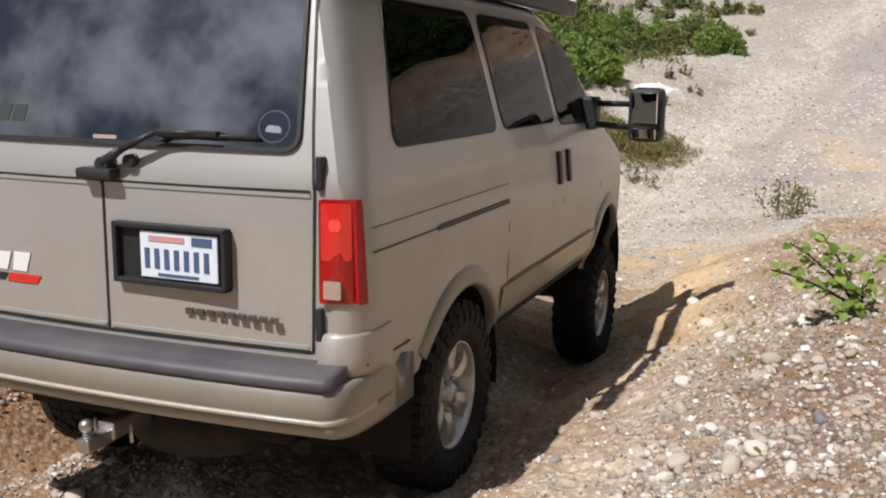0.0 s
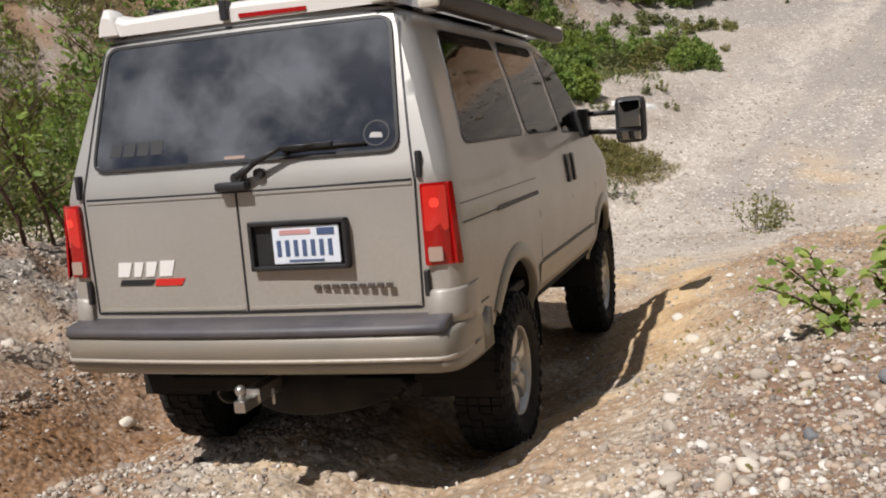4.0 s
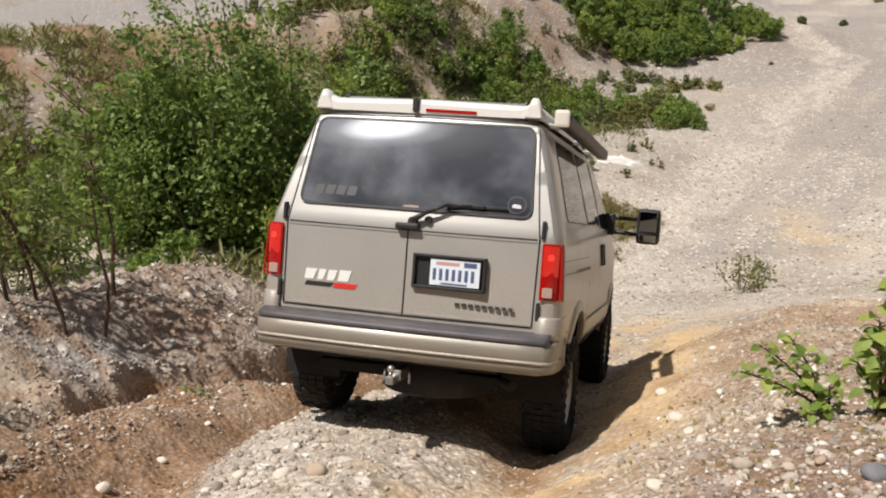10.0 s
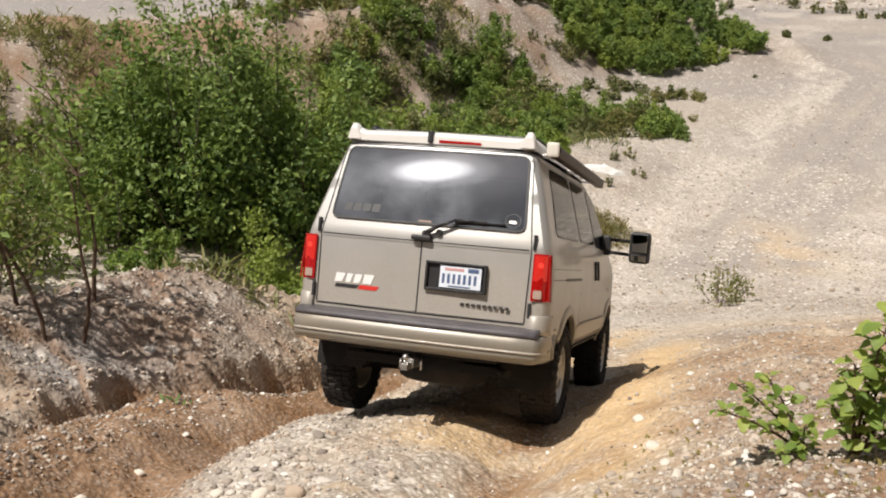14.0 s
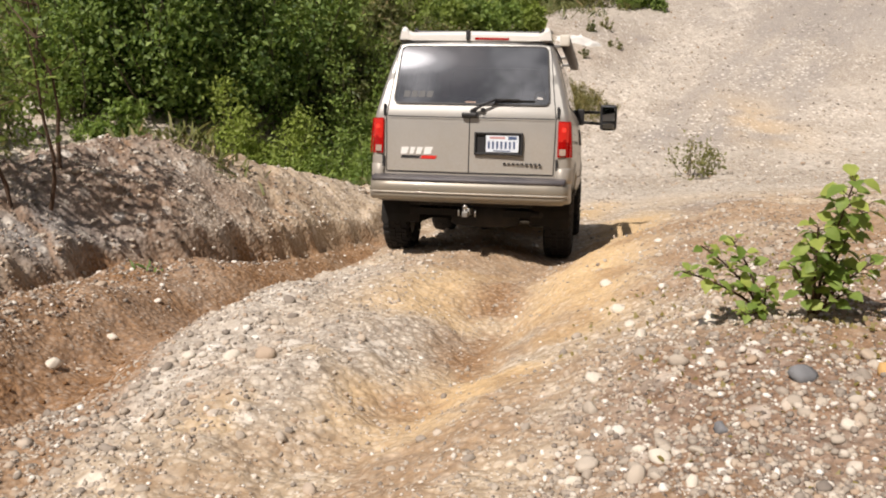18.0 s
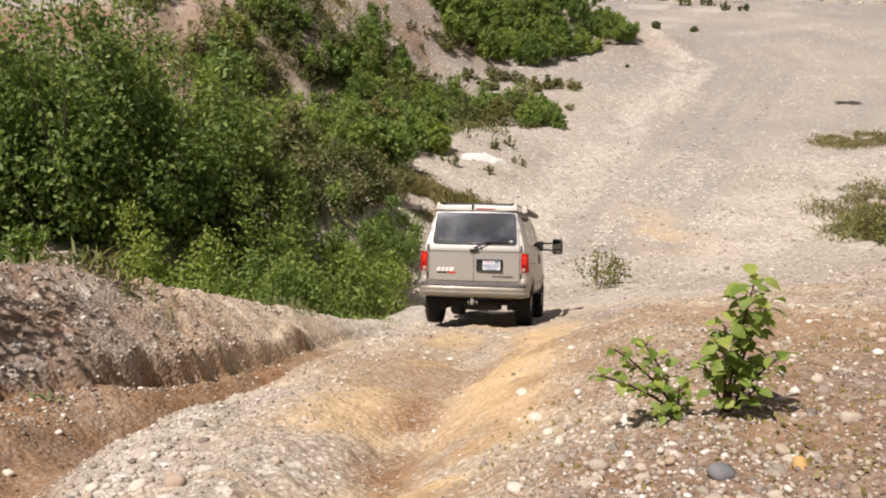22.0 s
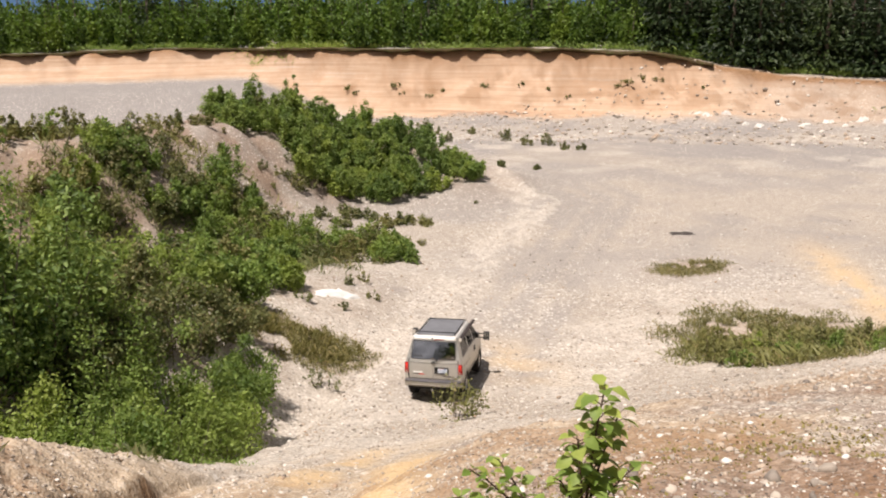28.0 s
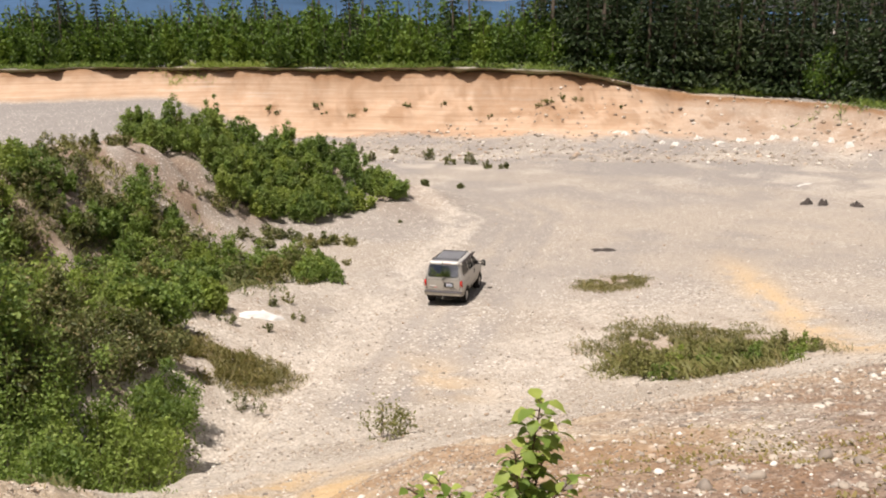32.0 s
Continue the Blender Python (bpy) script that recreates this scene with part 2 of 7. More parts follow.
def ground_material():
    """Pit-run gravel: cool grey and cream stones in sand, with brown soil and yellow sand by the soil attribute."""
    m = material("gravel_ground", (0.4, 0.37, 0.33), 0.95, spec=0.15)
    soil = m.node_tree.nodes.new("ShaderNodeAttribute")
    soil.attribute_name = "soil"
    parts = m.node_tree.nodes.new("ShaderNodeSeparateColor")
    link(m, soil.outputs["Color"], parts.inputs["Color"])
    c = m.node_tree.nodes.new("ShaderNodeTexCoord")
    cell = m.node_tree.nodes.new("ShaderNodeTexVoronoi")
    cell.inputs["Scale"].default_value = 22.0
    link(m, c.outputs["Object"], cell.inputs["Vector"])
    small = m.node_tree.nodes.new("ShaderNodeTexVoronoi")
    small.inputs["Scale"].default_value = 70.0
    link(m, c.outputs["Object"], small.inputs["Vector"])
    tone = m.node_tree.nodes.new("ShaderNodeSeparateColor")
    link(m, cell.outputs["Color"], tone.inputs["Color"])
    stones = ramped(m, tone.outputs["Red"], [(0.0, (0.22, 0.19, 0.165)), (0.35, (0.42, 0.378, 0.325)), (0.7, (0.61, 0.545, 0.46)), (1.0, (0.80, 0.745, 0.66))])
    tone2 = m.node_tree.nodes.new("ShaderNodeSeparateColor")
    link(m, small.outputs["Color"], tone2.inputs["Color"])
    grit = ramped(m, tone2.outputs["Green"], [(0.0, (0.25, 0.21, 0.17)), (0.5, (0.47, 0.418, 0.35)), (1.0, (0.70, 0.635, 0.545))])
    big = noise_of(m, 0.8, 6.0)
    col = mixed(m, ramped(m, noise_of(m, 5.0, 5.0), [(0.42, 0.0), (0.58, 1.0)]), stones, grit)
    col = mixed(m, ramped(m, big, [(0.3, 0.0), (0.75, 0.45)]), col, (0.57, 0.505, 0.42))
    cob = m.node_tree.nodes.new("ShaderNodeTexVoronoi")
    cob.inputs["Scale"].default_value = 5.5
    link(m, c.outputs["Object"], cob.inputs["Vector"])
    tone3 = m.node_tree.nodes.new("ShaderNodeSeparateColor")
    link(m, cob.outputs["Color"], tone3.inputs["Color"])
    spots = m.node_tree.nodes.new("ShaderNodeMath")
    spots.operation = "MULTIPLY"
    link(m, ramped(m, cob.outputs["Distance"], [(0.25, 1.0), (0.42, 0.0)]), spots.inputs[0])
    loose = m.node_tree.nodes.new("ShaderNodeMath")
    loose.operation = "MULTIPLY_ADD"
    loose.inputs[1].default_value, loose.inputs[2].default_value = -0.9, 1.0
    link(m, parts.outputs["Red"], loose.inputs[0])
    share = m.node_tree.nodes.new("ShaderNodeMath")
    share.operation = "MULTIPLY"
    link(m, ramped(m, tone3.outputs["Blue"], [(0.45, 0.0), (0.50, 0.85)]), share.inputs[0])
    link(m, loose.outputs[0], share.inputs[1])
    link(m, share.outputs[0], spots.inputs[1])
    spot_tone = ramped(m, tone3.outputs["Red"], [(0.0, (0.14, 0.125, 0.115)), (0.35, (0.30, 0.27, 0.24)), (0.5, (0.64, 0.59, 0.52)), (1.0, (0.80, 0.76, 0.70))])
    fine = noise_of(m, 30.0, 4.0)
    grey = ramped(m, fine, [(0.3, (0.185, 0.175, 0.172)), (0.7, (0.33, 0.312, 0.302))])
    sand = ramped(m, fine, [(0.3, (0.52, 0.36, 0.19)), (0.7, (0.69, 0.51, 0.295))])
    dirt = ramped(m, fine, [(0.3, (0.12, 0.062, 0.030)), (0.7, (0.37, 0.215, 0.108))])
    # stones that stand clear of the soil, by cell
    def clear_of(cells, tones, low, high, share):
        f = m.node_tree.nodes.new("ShaderNodeMath")
        f.operation = "MULTIPLY"
        link(m, ramped(m, cells.outputs["Distance"], [(low, 1.0), (high, 0.0)]), f.inputs[0])
        link(m, ramped(m, tones.outputs["Green"], [(share, 0.0), (share + 0.05, 1.0)]), f.inputs[1])
        return f.outputs[0]

    clear = clear_of(cell, tone, 0.30, 0.48, 0.45)
    clear_small = clear_of(small, tone2, 0.30, 0.48, 0.55)
    bare = m.node_tree.nodes.new("ShaderNodeMath")
    bare.operation = "MAXIMUM"
    link(m, clear, bare.inputs[0])
    link(m, clear_small, bare.inputs[1])
    left = m.node_tree.nodes.new("ShaderNodeMath")
    left.operation = "MULTIPLY_ADD"
    left.inputs[1].default_value, left.inputs[2].default_value = -0.30, 1.0
    link(m, bare.outputs[0], left.inputs[0])

    def soiled(col, channel, tone_of):
        f = m.node_tree.nodes.new("ShaderNodeMath")
        f.operation = "MULTIPLY"
        link(m, parts.outputs[channel], f.inputs[0])
        link(m, left.outputs[0], f.inputs[1])
        return mixed(m, f.outputs[0], col, tone_of)

    col = mixed(m, clear_small, mixed(m, clear, col, stones), grit)
    # earth between the stones, with the shade of the gaps painted in
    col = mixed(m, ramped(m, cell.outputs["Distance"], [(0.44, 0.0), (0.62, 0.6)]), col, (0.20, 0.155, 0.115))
    col = mixed(m, ramped(m, noise_of(m, 0.22, 7.0, 0.7), [(0.35, 0.0), (0.7, 0.4)]), col, (0.38, 0.335, 0.285))
    lay = m.node_tree.nodes.new("ShaderNodeAttribute")
    lay.attribute_name = "cover"
    cover = m.node_tree.nodes.new("ShaderNodeSeparateColor")
    link(m, lay.outputs["Color"], cover.inputs["Color"])
    patch = noise_of(m, 9.0, 6.0, 0.75)
    washed = ramped(m, patch, [(0.38, (0.22, 0.185, 0.15)), (0.46, (0.56, 0.50, 0.43)), (0.56, (0.70, 0.65, 0.575)), (0.66, (0.82, 0.785, 0.73))])
    washed = mixed(m, 0.35, washed, stones)
    washed = mixed(m, ramped(m, noise_of(m, 2.2, 8.0, 0.8), [(0.42, 0.6), (0.54, 0.0)]), washed, (0.36, 0.315, 0.265))
    earth = ramped(m, patch, [(0.35, (0.10, 0.064, 0.046)), (0.50, (0.235, 0.165, 0.125)), (0.65, (0.37, 0.28, 0.22))])
    crust = ramped(m, patch, [(0.35, (0.13, 0.12, 0.115)), (0.52, (0.28, 0.262, 0.252)), (0.66, (0.43, 0.41, 0.395))])
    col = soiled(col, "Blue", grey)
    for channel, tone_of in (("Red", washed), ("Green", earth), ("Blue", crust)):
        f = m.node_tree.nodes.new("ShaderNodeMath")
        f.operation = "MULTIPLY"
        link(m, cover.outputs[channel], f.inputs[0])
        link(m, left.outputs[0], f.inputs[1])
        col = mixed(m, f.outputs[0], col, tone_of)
    col = mixed(m, ramped(m, noise_of(m, 2.6, 9.0, 0.82), [(0.48, 0.0), (0.68, 0.42)]), col, (0.24, 0.215, 0.19))
    col = mixed(m, spots.outputs[0], col, spot_tone)
    col = soiled(col, "Green", sand)
    # clay of the pit wall in level beds
    beds_at = m.node_tree.nodes.new("ShaderNodeMapping")
    beds_at.inputs["Scale"].default_value = (0.035, 0.035, 1.5)
    link(m, c.outputs["Object"], beds_at.inputs["Vector"])
    beds = add_node(m, "ShaderNodeTexNoise", Scale=1.6, Detail=5.0, Roughness=0.7)
    link(m, beds_at.outputs["Vector"], beds.inputs["Vector"])
    clay = ramped(m, beds.outputs["Fac"], [(0.30, (0.33, 0.215, 0.145)), (0.40, (0.46, 0.325, 0.225)), (0.56, (0.54, 0.395, 0.285)), (0.68, (0.56, 0.46, 0.375))])
    clay = mixed(m, ramped(m, noise_of(m, 0.55, 7.0, 0.75), [(0.44, 0.0), (0.70, 0.50)]), clay, (0.43, 0.26, 0.155))
    col = mixed(m, soil.outputs["Alpha"], col, clay)
    col = soiled(col, "Red", dirt)
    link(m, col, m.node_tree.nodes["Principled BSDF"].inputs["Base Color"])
    h = m.node_tree.nodes.new("ShaderNodeMath")
    h.operation = "MULTIPLY_ADD"
    link(m, cell.outputs["Distance"], h.inputs[0])
    h.inputs[1].default_value = -0.9
    part_fine = m.node_tree.nodes.new("ShaderNodeMath")
    part_fine.operation = "MULTIPLY"
    part_fine.inputs[1].default_value = 0.35
    link(m, fine, part_fine.inputs[0])
    link(m, part_fine.outputs[0], h.inputs[2])
    bumped(m, h.outputs[0], 0.7, 0.022)
    return m


M_GROUND = ground_material()


# ---- ground ----
def hash_grid(ix, iy, seed):
    v = np.sin(ix * 127.1 + iy * 311.7 + seed * 74.7) * 43758.5453
    return v - np.floor(v)


def value_noise(x, y, seed=0):
    ix, iy = np.floor(x), np.floor(y)
    fx, fy = x - ix, y - iy
    fx, fy = fx * fx * (3 - 2 * fx), fy * fy * (3 - 2 * fy)
    a, b = hash_grid(ix, iy, seed), hash_grid(ix + 1, iy, seed)
    c, d = hash_grid(ix, iy + 1, seed), hash_grid(ix + 1, iy + 1, seed)
    return (a * (1 - fx) + b * fx) * (1 - fy) + (c * (1 - fx) + d * fx) * fy - 0.5


def fractal(x, y, size, octaves=4, seed=0):
    out, amp = 0.0, 1.0
    for k in range(octaves):
        out = out + amp * value_noise(x / size + 17.3 * k, y / size - 9.1 * k, seed + k)
        amp, size = amp * 0.5, size * 0.47
    return out


def step01(a, b, v):
    s = np.clip((v - a) / (b - a), 0, 1)
    return s * s * (3 - 2 * s)


TRACK_Y = (-30, -6, 0, 2, 3.6, 4.2, 4.75, 5.8, 6.7, 7.3, 8.2, 8.9, 9.7, 11, 12, 13, 14, 15, 16, 17, 18, 19, 20, 21, 22, 23.2, 25.5, 27.8, 29, 30.4, 32, 35.3, 42, 60)
TRACK_X = (-9, -4, -2.4, -1.65, -1.0, -0.68, -0.4, -0.1, 0.15, 0.36, 0.72, 0.98, 1.23, 1.52, 1.87, 2.3, 2.7, 3.06, 3.4, 3.87, 4.34, 4.7, 5.06, 5.5, 6.0, 6.5, 7.7, 8.95, 9.7, 10.5, 11.5, 13.6, 18.5, 32)
TRACK_Z = (14, 10, 8.35, 7.75, 7.22, 7.0, 6.8, 6.45, 6.15, 5.86, 5.47, 5.17, 4.78, 4.24, 3.76, 3.32, 2.8, 2.39, 1.93, 1.47, 1.03, 0.6, 0.15, -0.28, -0.7, -1.15, -1.95, -2.52, -2.77, -2.89, -2.96, -3.08, -3.22, -3.25)
FLOOR = -3.25


def cliff_foot(az):
    """Distance of the foot of the pit's far wall from the eye, by azimuth in degrees from +y towards +x."""
    return np.interp(az, (-40, -5, 8, 14, 27, 42, 48, 60, 80), (150, 142, 138, 130, 121, 117, 108, 96, 90))


def cliff_top(az):
    return np.interp(az, (-40, -2, 12, 27, 31, 35, 38, 48, 60, 80), (5.0, 5.0, 5.1, 4.8, 4.5, 2.8, 1.9, 0.9, 2.0, 3.0))


BERM = ((-36, 34, 8.0), (-17, 45, 7.8), (-9, 51, 7.0), (-2, 56, 6.9), (7, 67, 6.0), (14, 74, 5.3), (19, 72, 4.4), (23, 69.5, 1.6), (27, 67, 0.0))


def berm_height(x, y):
    best = np.zeros_like(x)
    for (x0, y0, h0), (x1, y1, h1) in zip(BERM, BERM[1:]):
        dx, dy = x1 - x0, y1 - y0
        s = np.clip(((x - x0) * dx + (y - y0) * dy) / (dx * dx + dy * dy), 0, 1)
        d = np.hypot(x - x0 - s * dx, y - y0 - s * dy)
        best = np.maximum(best, (h0 + s * (h1 - h0)) * (1 - step01(1.0, 10.5, d)))
    return best


def bank_foot(x, y):
    """How far left of the track's middle the bank's crust breaks off."""
    return np.interp(y, (0, 4, 6, 7, 8, 9, 10, 11.5, 14), (-2.5, -2.5, -2.75, -3.0, -3.12, -2.65, -2.38, -2.25, -2.3)) + 0.34 * fractal(x, y, 1.3, 4, 12)


def ground_height(x, y, rough=True):
    x, y = np.asarray(x, float), np.asarray(y, float)
    r, az = np.hypot(x, y), np.degrees(np.arctan2(x, y))
    xc, ramp = np.interp(y, TRACK_Y, TRACK_X), np.interp(y, TRACK_Y, TRACK_Z)
    u = x - xc
    floor = FLOOR + 0.25 * fractal(x, y, 22.0, 3, 5)
    # the hill on which the eye stands, falling to the pit floor beyond its crest
    crest = 7.5 + 0.35 * fractal(x, y, 3.0, 2, 8)
    hill_r = 8.47 - 0.25 * np.minimum(y, crest) - 0.085 * np.clip(np.minimum(y, crest) - 3.8, 0, 10) - 0.62 * np.clip(y - crest, 0, 200)
    # the bank on the left of the track, cut by the gully at its foot, and the bench behind it
    bank = np.interp(y, (0, 4, 7, 8.3, 9.8, 11.4, 13.4, 16, 20), (0.9, 1.1, 1.28, 1.36, 1.62, 1.50, 0.98, 0.62, 0.2)) + 0.24 * fractal(x, y, 2.2, 4, 15)
    edge_l = bank_foot(x, y)
    crest_u = np.interp(y, (0, 4, 7, 8.3, 9.8, 11.4, 13.4, 17), (-4.8, -4.8, -4.7, -4.4, -4.1, -3.8, -3.3, -3.2))
    s = np.clip((edge_l - u) / np.maximum(edge_l - crest_u, 0.25), 0, 1)
    lip = np.interp(y, (0, 4, 8, 9.2, 11, 14), (0.26, 0.28, 0.30, 0.14, 0.10, 0.05))
    face = ramp + lip + (bank - lip) * (0.15 * step01(0.0, 0.06, s) + 0.85 * s)
    fall = 0.62 * step01(5.5, 10.5, y)
    bench = np.interp(y, (8, 14, 18, 24, 30, 38, 50), (6.0, 4.0, 3.0, 2.0, 0.9, -0.8, -3.25))
    low = floor + np.maximum(bench - floor, 0) * step01(3.6, 12.5, -u)
    beyond = np.maximum(ramp + bank - fall * np.clip(crest_u - 0.2 - u, 0, 30), low)
    left = np.maximum(np.where(s < 1, face, beyond), floor) + 0.24 * fractal(x, y, 0.55, 5, 18) * (1 - step01(3.5, 6, -u)) * (1 - step01(13, 18, y))
    cracks = 0.05 * (1 - step01(0.0, 0.09, np.abs(fractal(x, y, 1.1, 4, 19)))) * step01(2.0, 2.5, -u) * (1 - step01(4.5, 6, -u)) * (1 - step01(11, 14, y))
    left = left - cracks - 0.22 * np.clip(0.10 - np.abs(fractal(x, y, 0.42, 3, 25)), 0, 1) * (1 - step01(3.8, 5, -u)) * (1 - step01(12, 15, y))
    right = np.maximum(hill_r, floor)
    # the track: two wheel lines, a hump of gravel between, a washed-out gully on the left
    hump = 0.10 * np.exp(-((u + 0.1) / 0.42) ** 2) * step01(2.5, 4.5, y) * (1 - step01(14, 18, y))
    gully = -0.26 * np.exp(-((u + 1.78) / 0.42) ** 2) * (1 - step01(11, 14, y))
    rut_r = np.interp(y, (2, 3.3, 4, 4.6, 5.7, 6.6, 8, 12, 22, 28), (0, 0.0, -0.06, -0.09, -0.15, -0.02, -0.02, 0.0, 0.02, 0.0))
    rut_l = np.interp(y, (2, 3.3, 4.2, 4.8, 5.8, 6.7, 8, 12, 22, 28), (0, -0.03, -0.05, 0.04, 0.11, -0.06, 0.0, 0.02, 0.04, 0.0))
    ruts = rut_r * np.exp(-((u - 0.82) / 0.36) ** 2) + rut_l * np.exp(-((u + 0.82) / 0.40) ** 2)
    # the bed that the wheels have pressed, higher on the left
    bed_l = np.interp(y, (2, 3.3, 3.9, 4.15, 5.1, 5.7, 6.2, 6.8, 7.3, 7.8, 8.3, 9.5, 10.5, 11.5, 13, 16, 18, 22, 26, 29, 34, 38), (0, 0.14, 0.10, 0.02, 0.01, 0.10, 0.15, 0.17, 0.12, 0.07, 0.09, 0.14, 0.10, 0.07, 0.12, 0.15, 0.13, 0.09, 0.10, 0.12, 0.03, 0))
    bed_r = np.interp(y, (2, 3.3, 4.2, 5.1, 5.7, 6.3, 6.9, 7.5, 8.2, 9, 9.7, 10.6, 12, 14, 16, 22, 27, 29), (0, -0.10, -0.12, -0.07, -0.12, -0.08, -0.07, -0.11, -0.07, -0.11, -0.13, -0.06, -0.10, -0.04, -0.07, -0.08, -0.02, 0))
    ruts = ruts + bed_l * np.exp(-((u + 0.88) / 0.46) ** 2) + bed_r * np.exp(-((u - 0.90) / 0.42) ** 2)
    apron = lip * np.clip((-1.75 - u) / np.maximum(-1.75 - edge_l, 0.2), 0, 1) ** 1.2 - 0.09 * np.exp(-((u - edge_l - 0.05) / 0.07) ** 2) * (1 - step01(11, 13, y))
    lane = np.maximum(ramp, floor) + hump + gully + ruts + apron + 0.10 * fractal(x, y, 0.6, 4, 27) * step01(1.2, 1.8, -u) * (1 - step01(12, 15, y))
    wob = 0.18 * fractal(x, y, 0.9, 3, 21)
    kl = step01(-0.05, 0.10, edge_l - u)
    kr = step01(0.95 + wob, 2.9 + wob, u)
    z = lane * (1 - kl) + left * kl
    z = z * (1 - kr) + np.maximum(right, np.where(y > 9, np.minimum(lane, right + 3), right)) * kr
    z = np.maximum(z, floor)
    mass = berm_height(x, y) * step01(20, 30, y)
    z = z + mass + np.clip(mass / 2.0, 0, 1) * (1.3 * fractal(x, y, 4.5, 4, 36) + 0.5 * fractal(x, y, 1.4, 3, 37))
    # gravel heap before the wall, then the wall of the pit and the land above it
    foot = cliff_foot(az) + 5.0 * fractal(az * 1.2, az * 0 + 3, 9.0, 4, 31)
    heap = 4.2 * step01(-26, -9, r - foot) * (1 - step01(7, 13, az)) * step01(-30, -12, az)
    gut = 0.8 * fractal(az * 2.1, az * 0 + 8, 4.5, 5, 41) + 1.0 * fractal(x, y, 2.2, 3, 42)
    q = np.clip((r - foot + gut) / 6.5, 0, 1)
    rise = np.clip(0.76 * q + 0.24 * step01(0.66, 0.90, q), 0, 1) + 0.05 * np.sin(q * math.pi) * fractal(x, y, 3.0, 3, 46)
    toe = 1.6 * step01(-9, 0, r - foot) * (0.5 + fractal(x, y, 11.0, 3, 44)) * step01(14, 20, az)
    top = cliff_top(az) + 0.5 * fractal(x, y, 10.0, 3, 43) + 0.012 * np.clip(r - foot - 20, 0, 400)
    wall = np.maximum(z + heap + toe, floor + heap) * (1 - rise) + np.maximum(top, z) * rise
    far = step01(60, 75, r)
    z = np.where(r > 60, wall * far + z * (1 - far), z)
    if rough:
        near = 1 - step01(10, 40, r)
        z = z + 0.075 * fractal(x, y, 0.55, 4, 51) * (0.35 + 0.65 * near) + 0.03 * fractal(x, y, 0.12, 3, 61) * near
        z = z + 0.10 * fractal(x, y, 2.4, 3, 71)
    return z


def soil_mask(x, y):
    """Red: brown soil; green: yellow sand; blue: grey dust; alpha: orange clay of the wall."""
    r, az = np.hypot(x, y), np.degrees(np.arctan2(x, y))
    xc = np.interp(y, TRACK_Y, TRACK_X)
    u = x - xc
    n1, n2 = fractal(x, y, 1.0, 4, 81), fractal(x, y, 3.0, 4, 91)
    near = 1 - step01(16, 22, y)
    litter = fractal(x, y, 0.45, 4, 84)
    # washed-out brown gully, wider uphill, and the brown foot of the bank
    gully_edge = np.interp(y, (2, 3.6, 4.4, 5.5, 7, 9, 12), (-0.2, -0.45, -0.9, -1.2, -1.35, -1.5, -1.85)) + 0.25 * n1
    foot_u = bank_foot(x, y)
    brown = step01(-0.12, 0.16, gully_edge - u) * step01(-0.12, 0.05, u - foot_u + 0.15 * litter) * (1 - step01(12.5, 15, y)) * (0.86 + 0.30 * litter)
    brown = np.maximum(brown, 0.9 * step01(-0.35, 0.15, litter + 0.3 * n1) * np.exp(-((u - 0.80) / 0.26) ** 2) * step01(3.7, 4.3, y) * (1 - step01(6.4, 8, y)))
    brown = np.maximum(brown, 0.6 * step01(-0.1, 0.35, litter + 0.4 * n1) * np.exp(-((u - 0.85) / 0.35) ** 2) * step01(3, 4, y) * (1 - step01(9, 16, y)))
    brown = np.maximum(brown, 0.50 * step01(1.75, 2.2, u) * step01(-0.35, 0.25, n1 * 0.5 + litter) * (1 - step01(6.5, 8.5, y)))
    brown = np.maximum(brown, 0.8 * step01(2.1, 2.4, -u) * (1 - step01(3.2, 4.4, -u)) * step01(-0.35, 0.2, n1 + 0.6 * litter) * (1 - step01(9, 14, y)) * (0.10 + 0.25 * step01(7.5, 9, y)))
    cracks = (1 - step01(0.02, 0.11, np.abs(fractal(x, y, 1.1, 4, 19)))) * step01(2.2, 2.6, -u) * (1 - step01(4.5, 6, -u)) * (1 - step01(11, 14, y))
    brown = np.maximum(brown, 0.6 * cracks)
    brown = np.maximum(brown, 0.5 * step01(0.0, 0.35, n2 * 0.7 + litter * 0.6) * near * (1 - step01(9, 13, y)))
    brown = np.maximum(brown, 0.40 * step01(5.0, 8.0, -u) * step01(14, 17, y) * step01(-0.3, 0.3, n1) * (1 - step01(36, 44, y)))
    for px, py, wx, wy in ((5.8, 34.6, 2.8, 1.7), (24.2, 29.6, 4.2, 4.6), (27.8, 41.4, 2.2, 1.4)):
        brown = np.maximum(brown, 0.45 * np.exp(-(((x - px) / wx) ** 2 + ((y - py) / wy) ** 2)) * step01(-0.4, 0.2, n1))
    ridge_u = np.interp(y, (3, 4.2, 5.5, 8, 12, 18), (1.05, 1.15, 1.45, 1.65, 1.7, 1.7))
    yellow = 1.0 * np.exp(-((u - ridge_u) / 0.64) ** 2) * step01(2.6, 4.2, y) * (1 - step01(12, 17, y)) * step01(-0.75, -0.2, n1 + 0.3 * litter)
    yellow = np.maximum(yellow, 0.85 * np.exp(-((u - 0.35) / 0.55) ** 2) * near * step01(-0.30, 0.12, n1))
    yellow = np.maximum(yellow, 0.35 * near * step01(-0.2, 0.3, n2))
    yellow = np.maximum(yellow, 0.5 * np.exp(-(((x - 13.6) / 1.3) ** 2 + ((y - 31.5) / 3.2) ** 2)) * step01(-0.5, 0.1, n1))
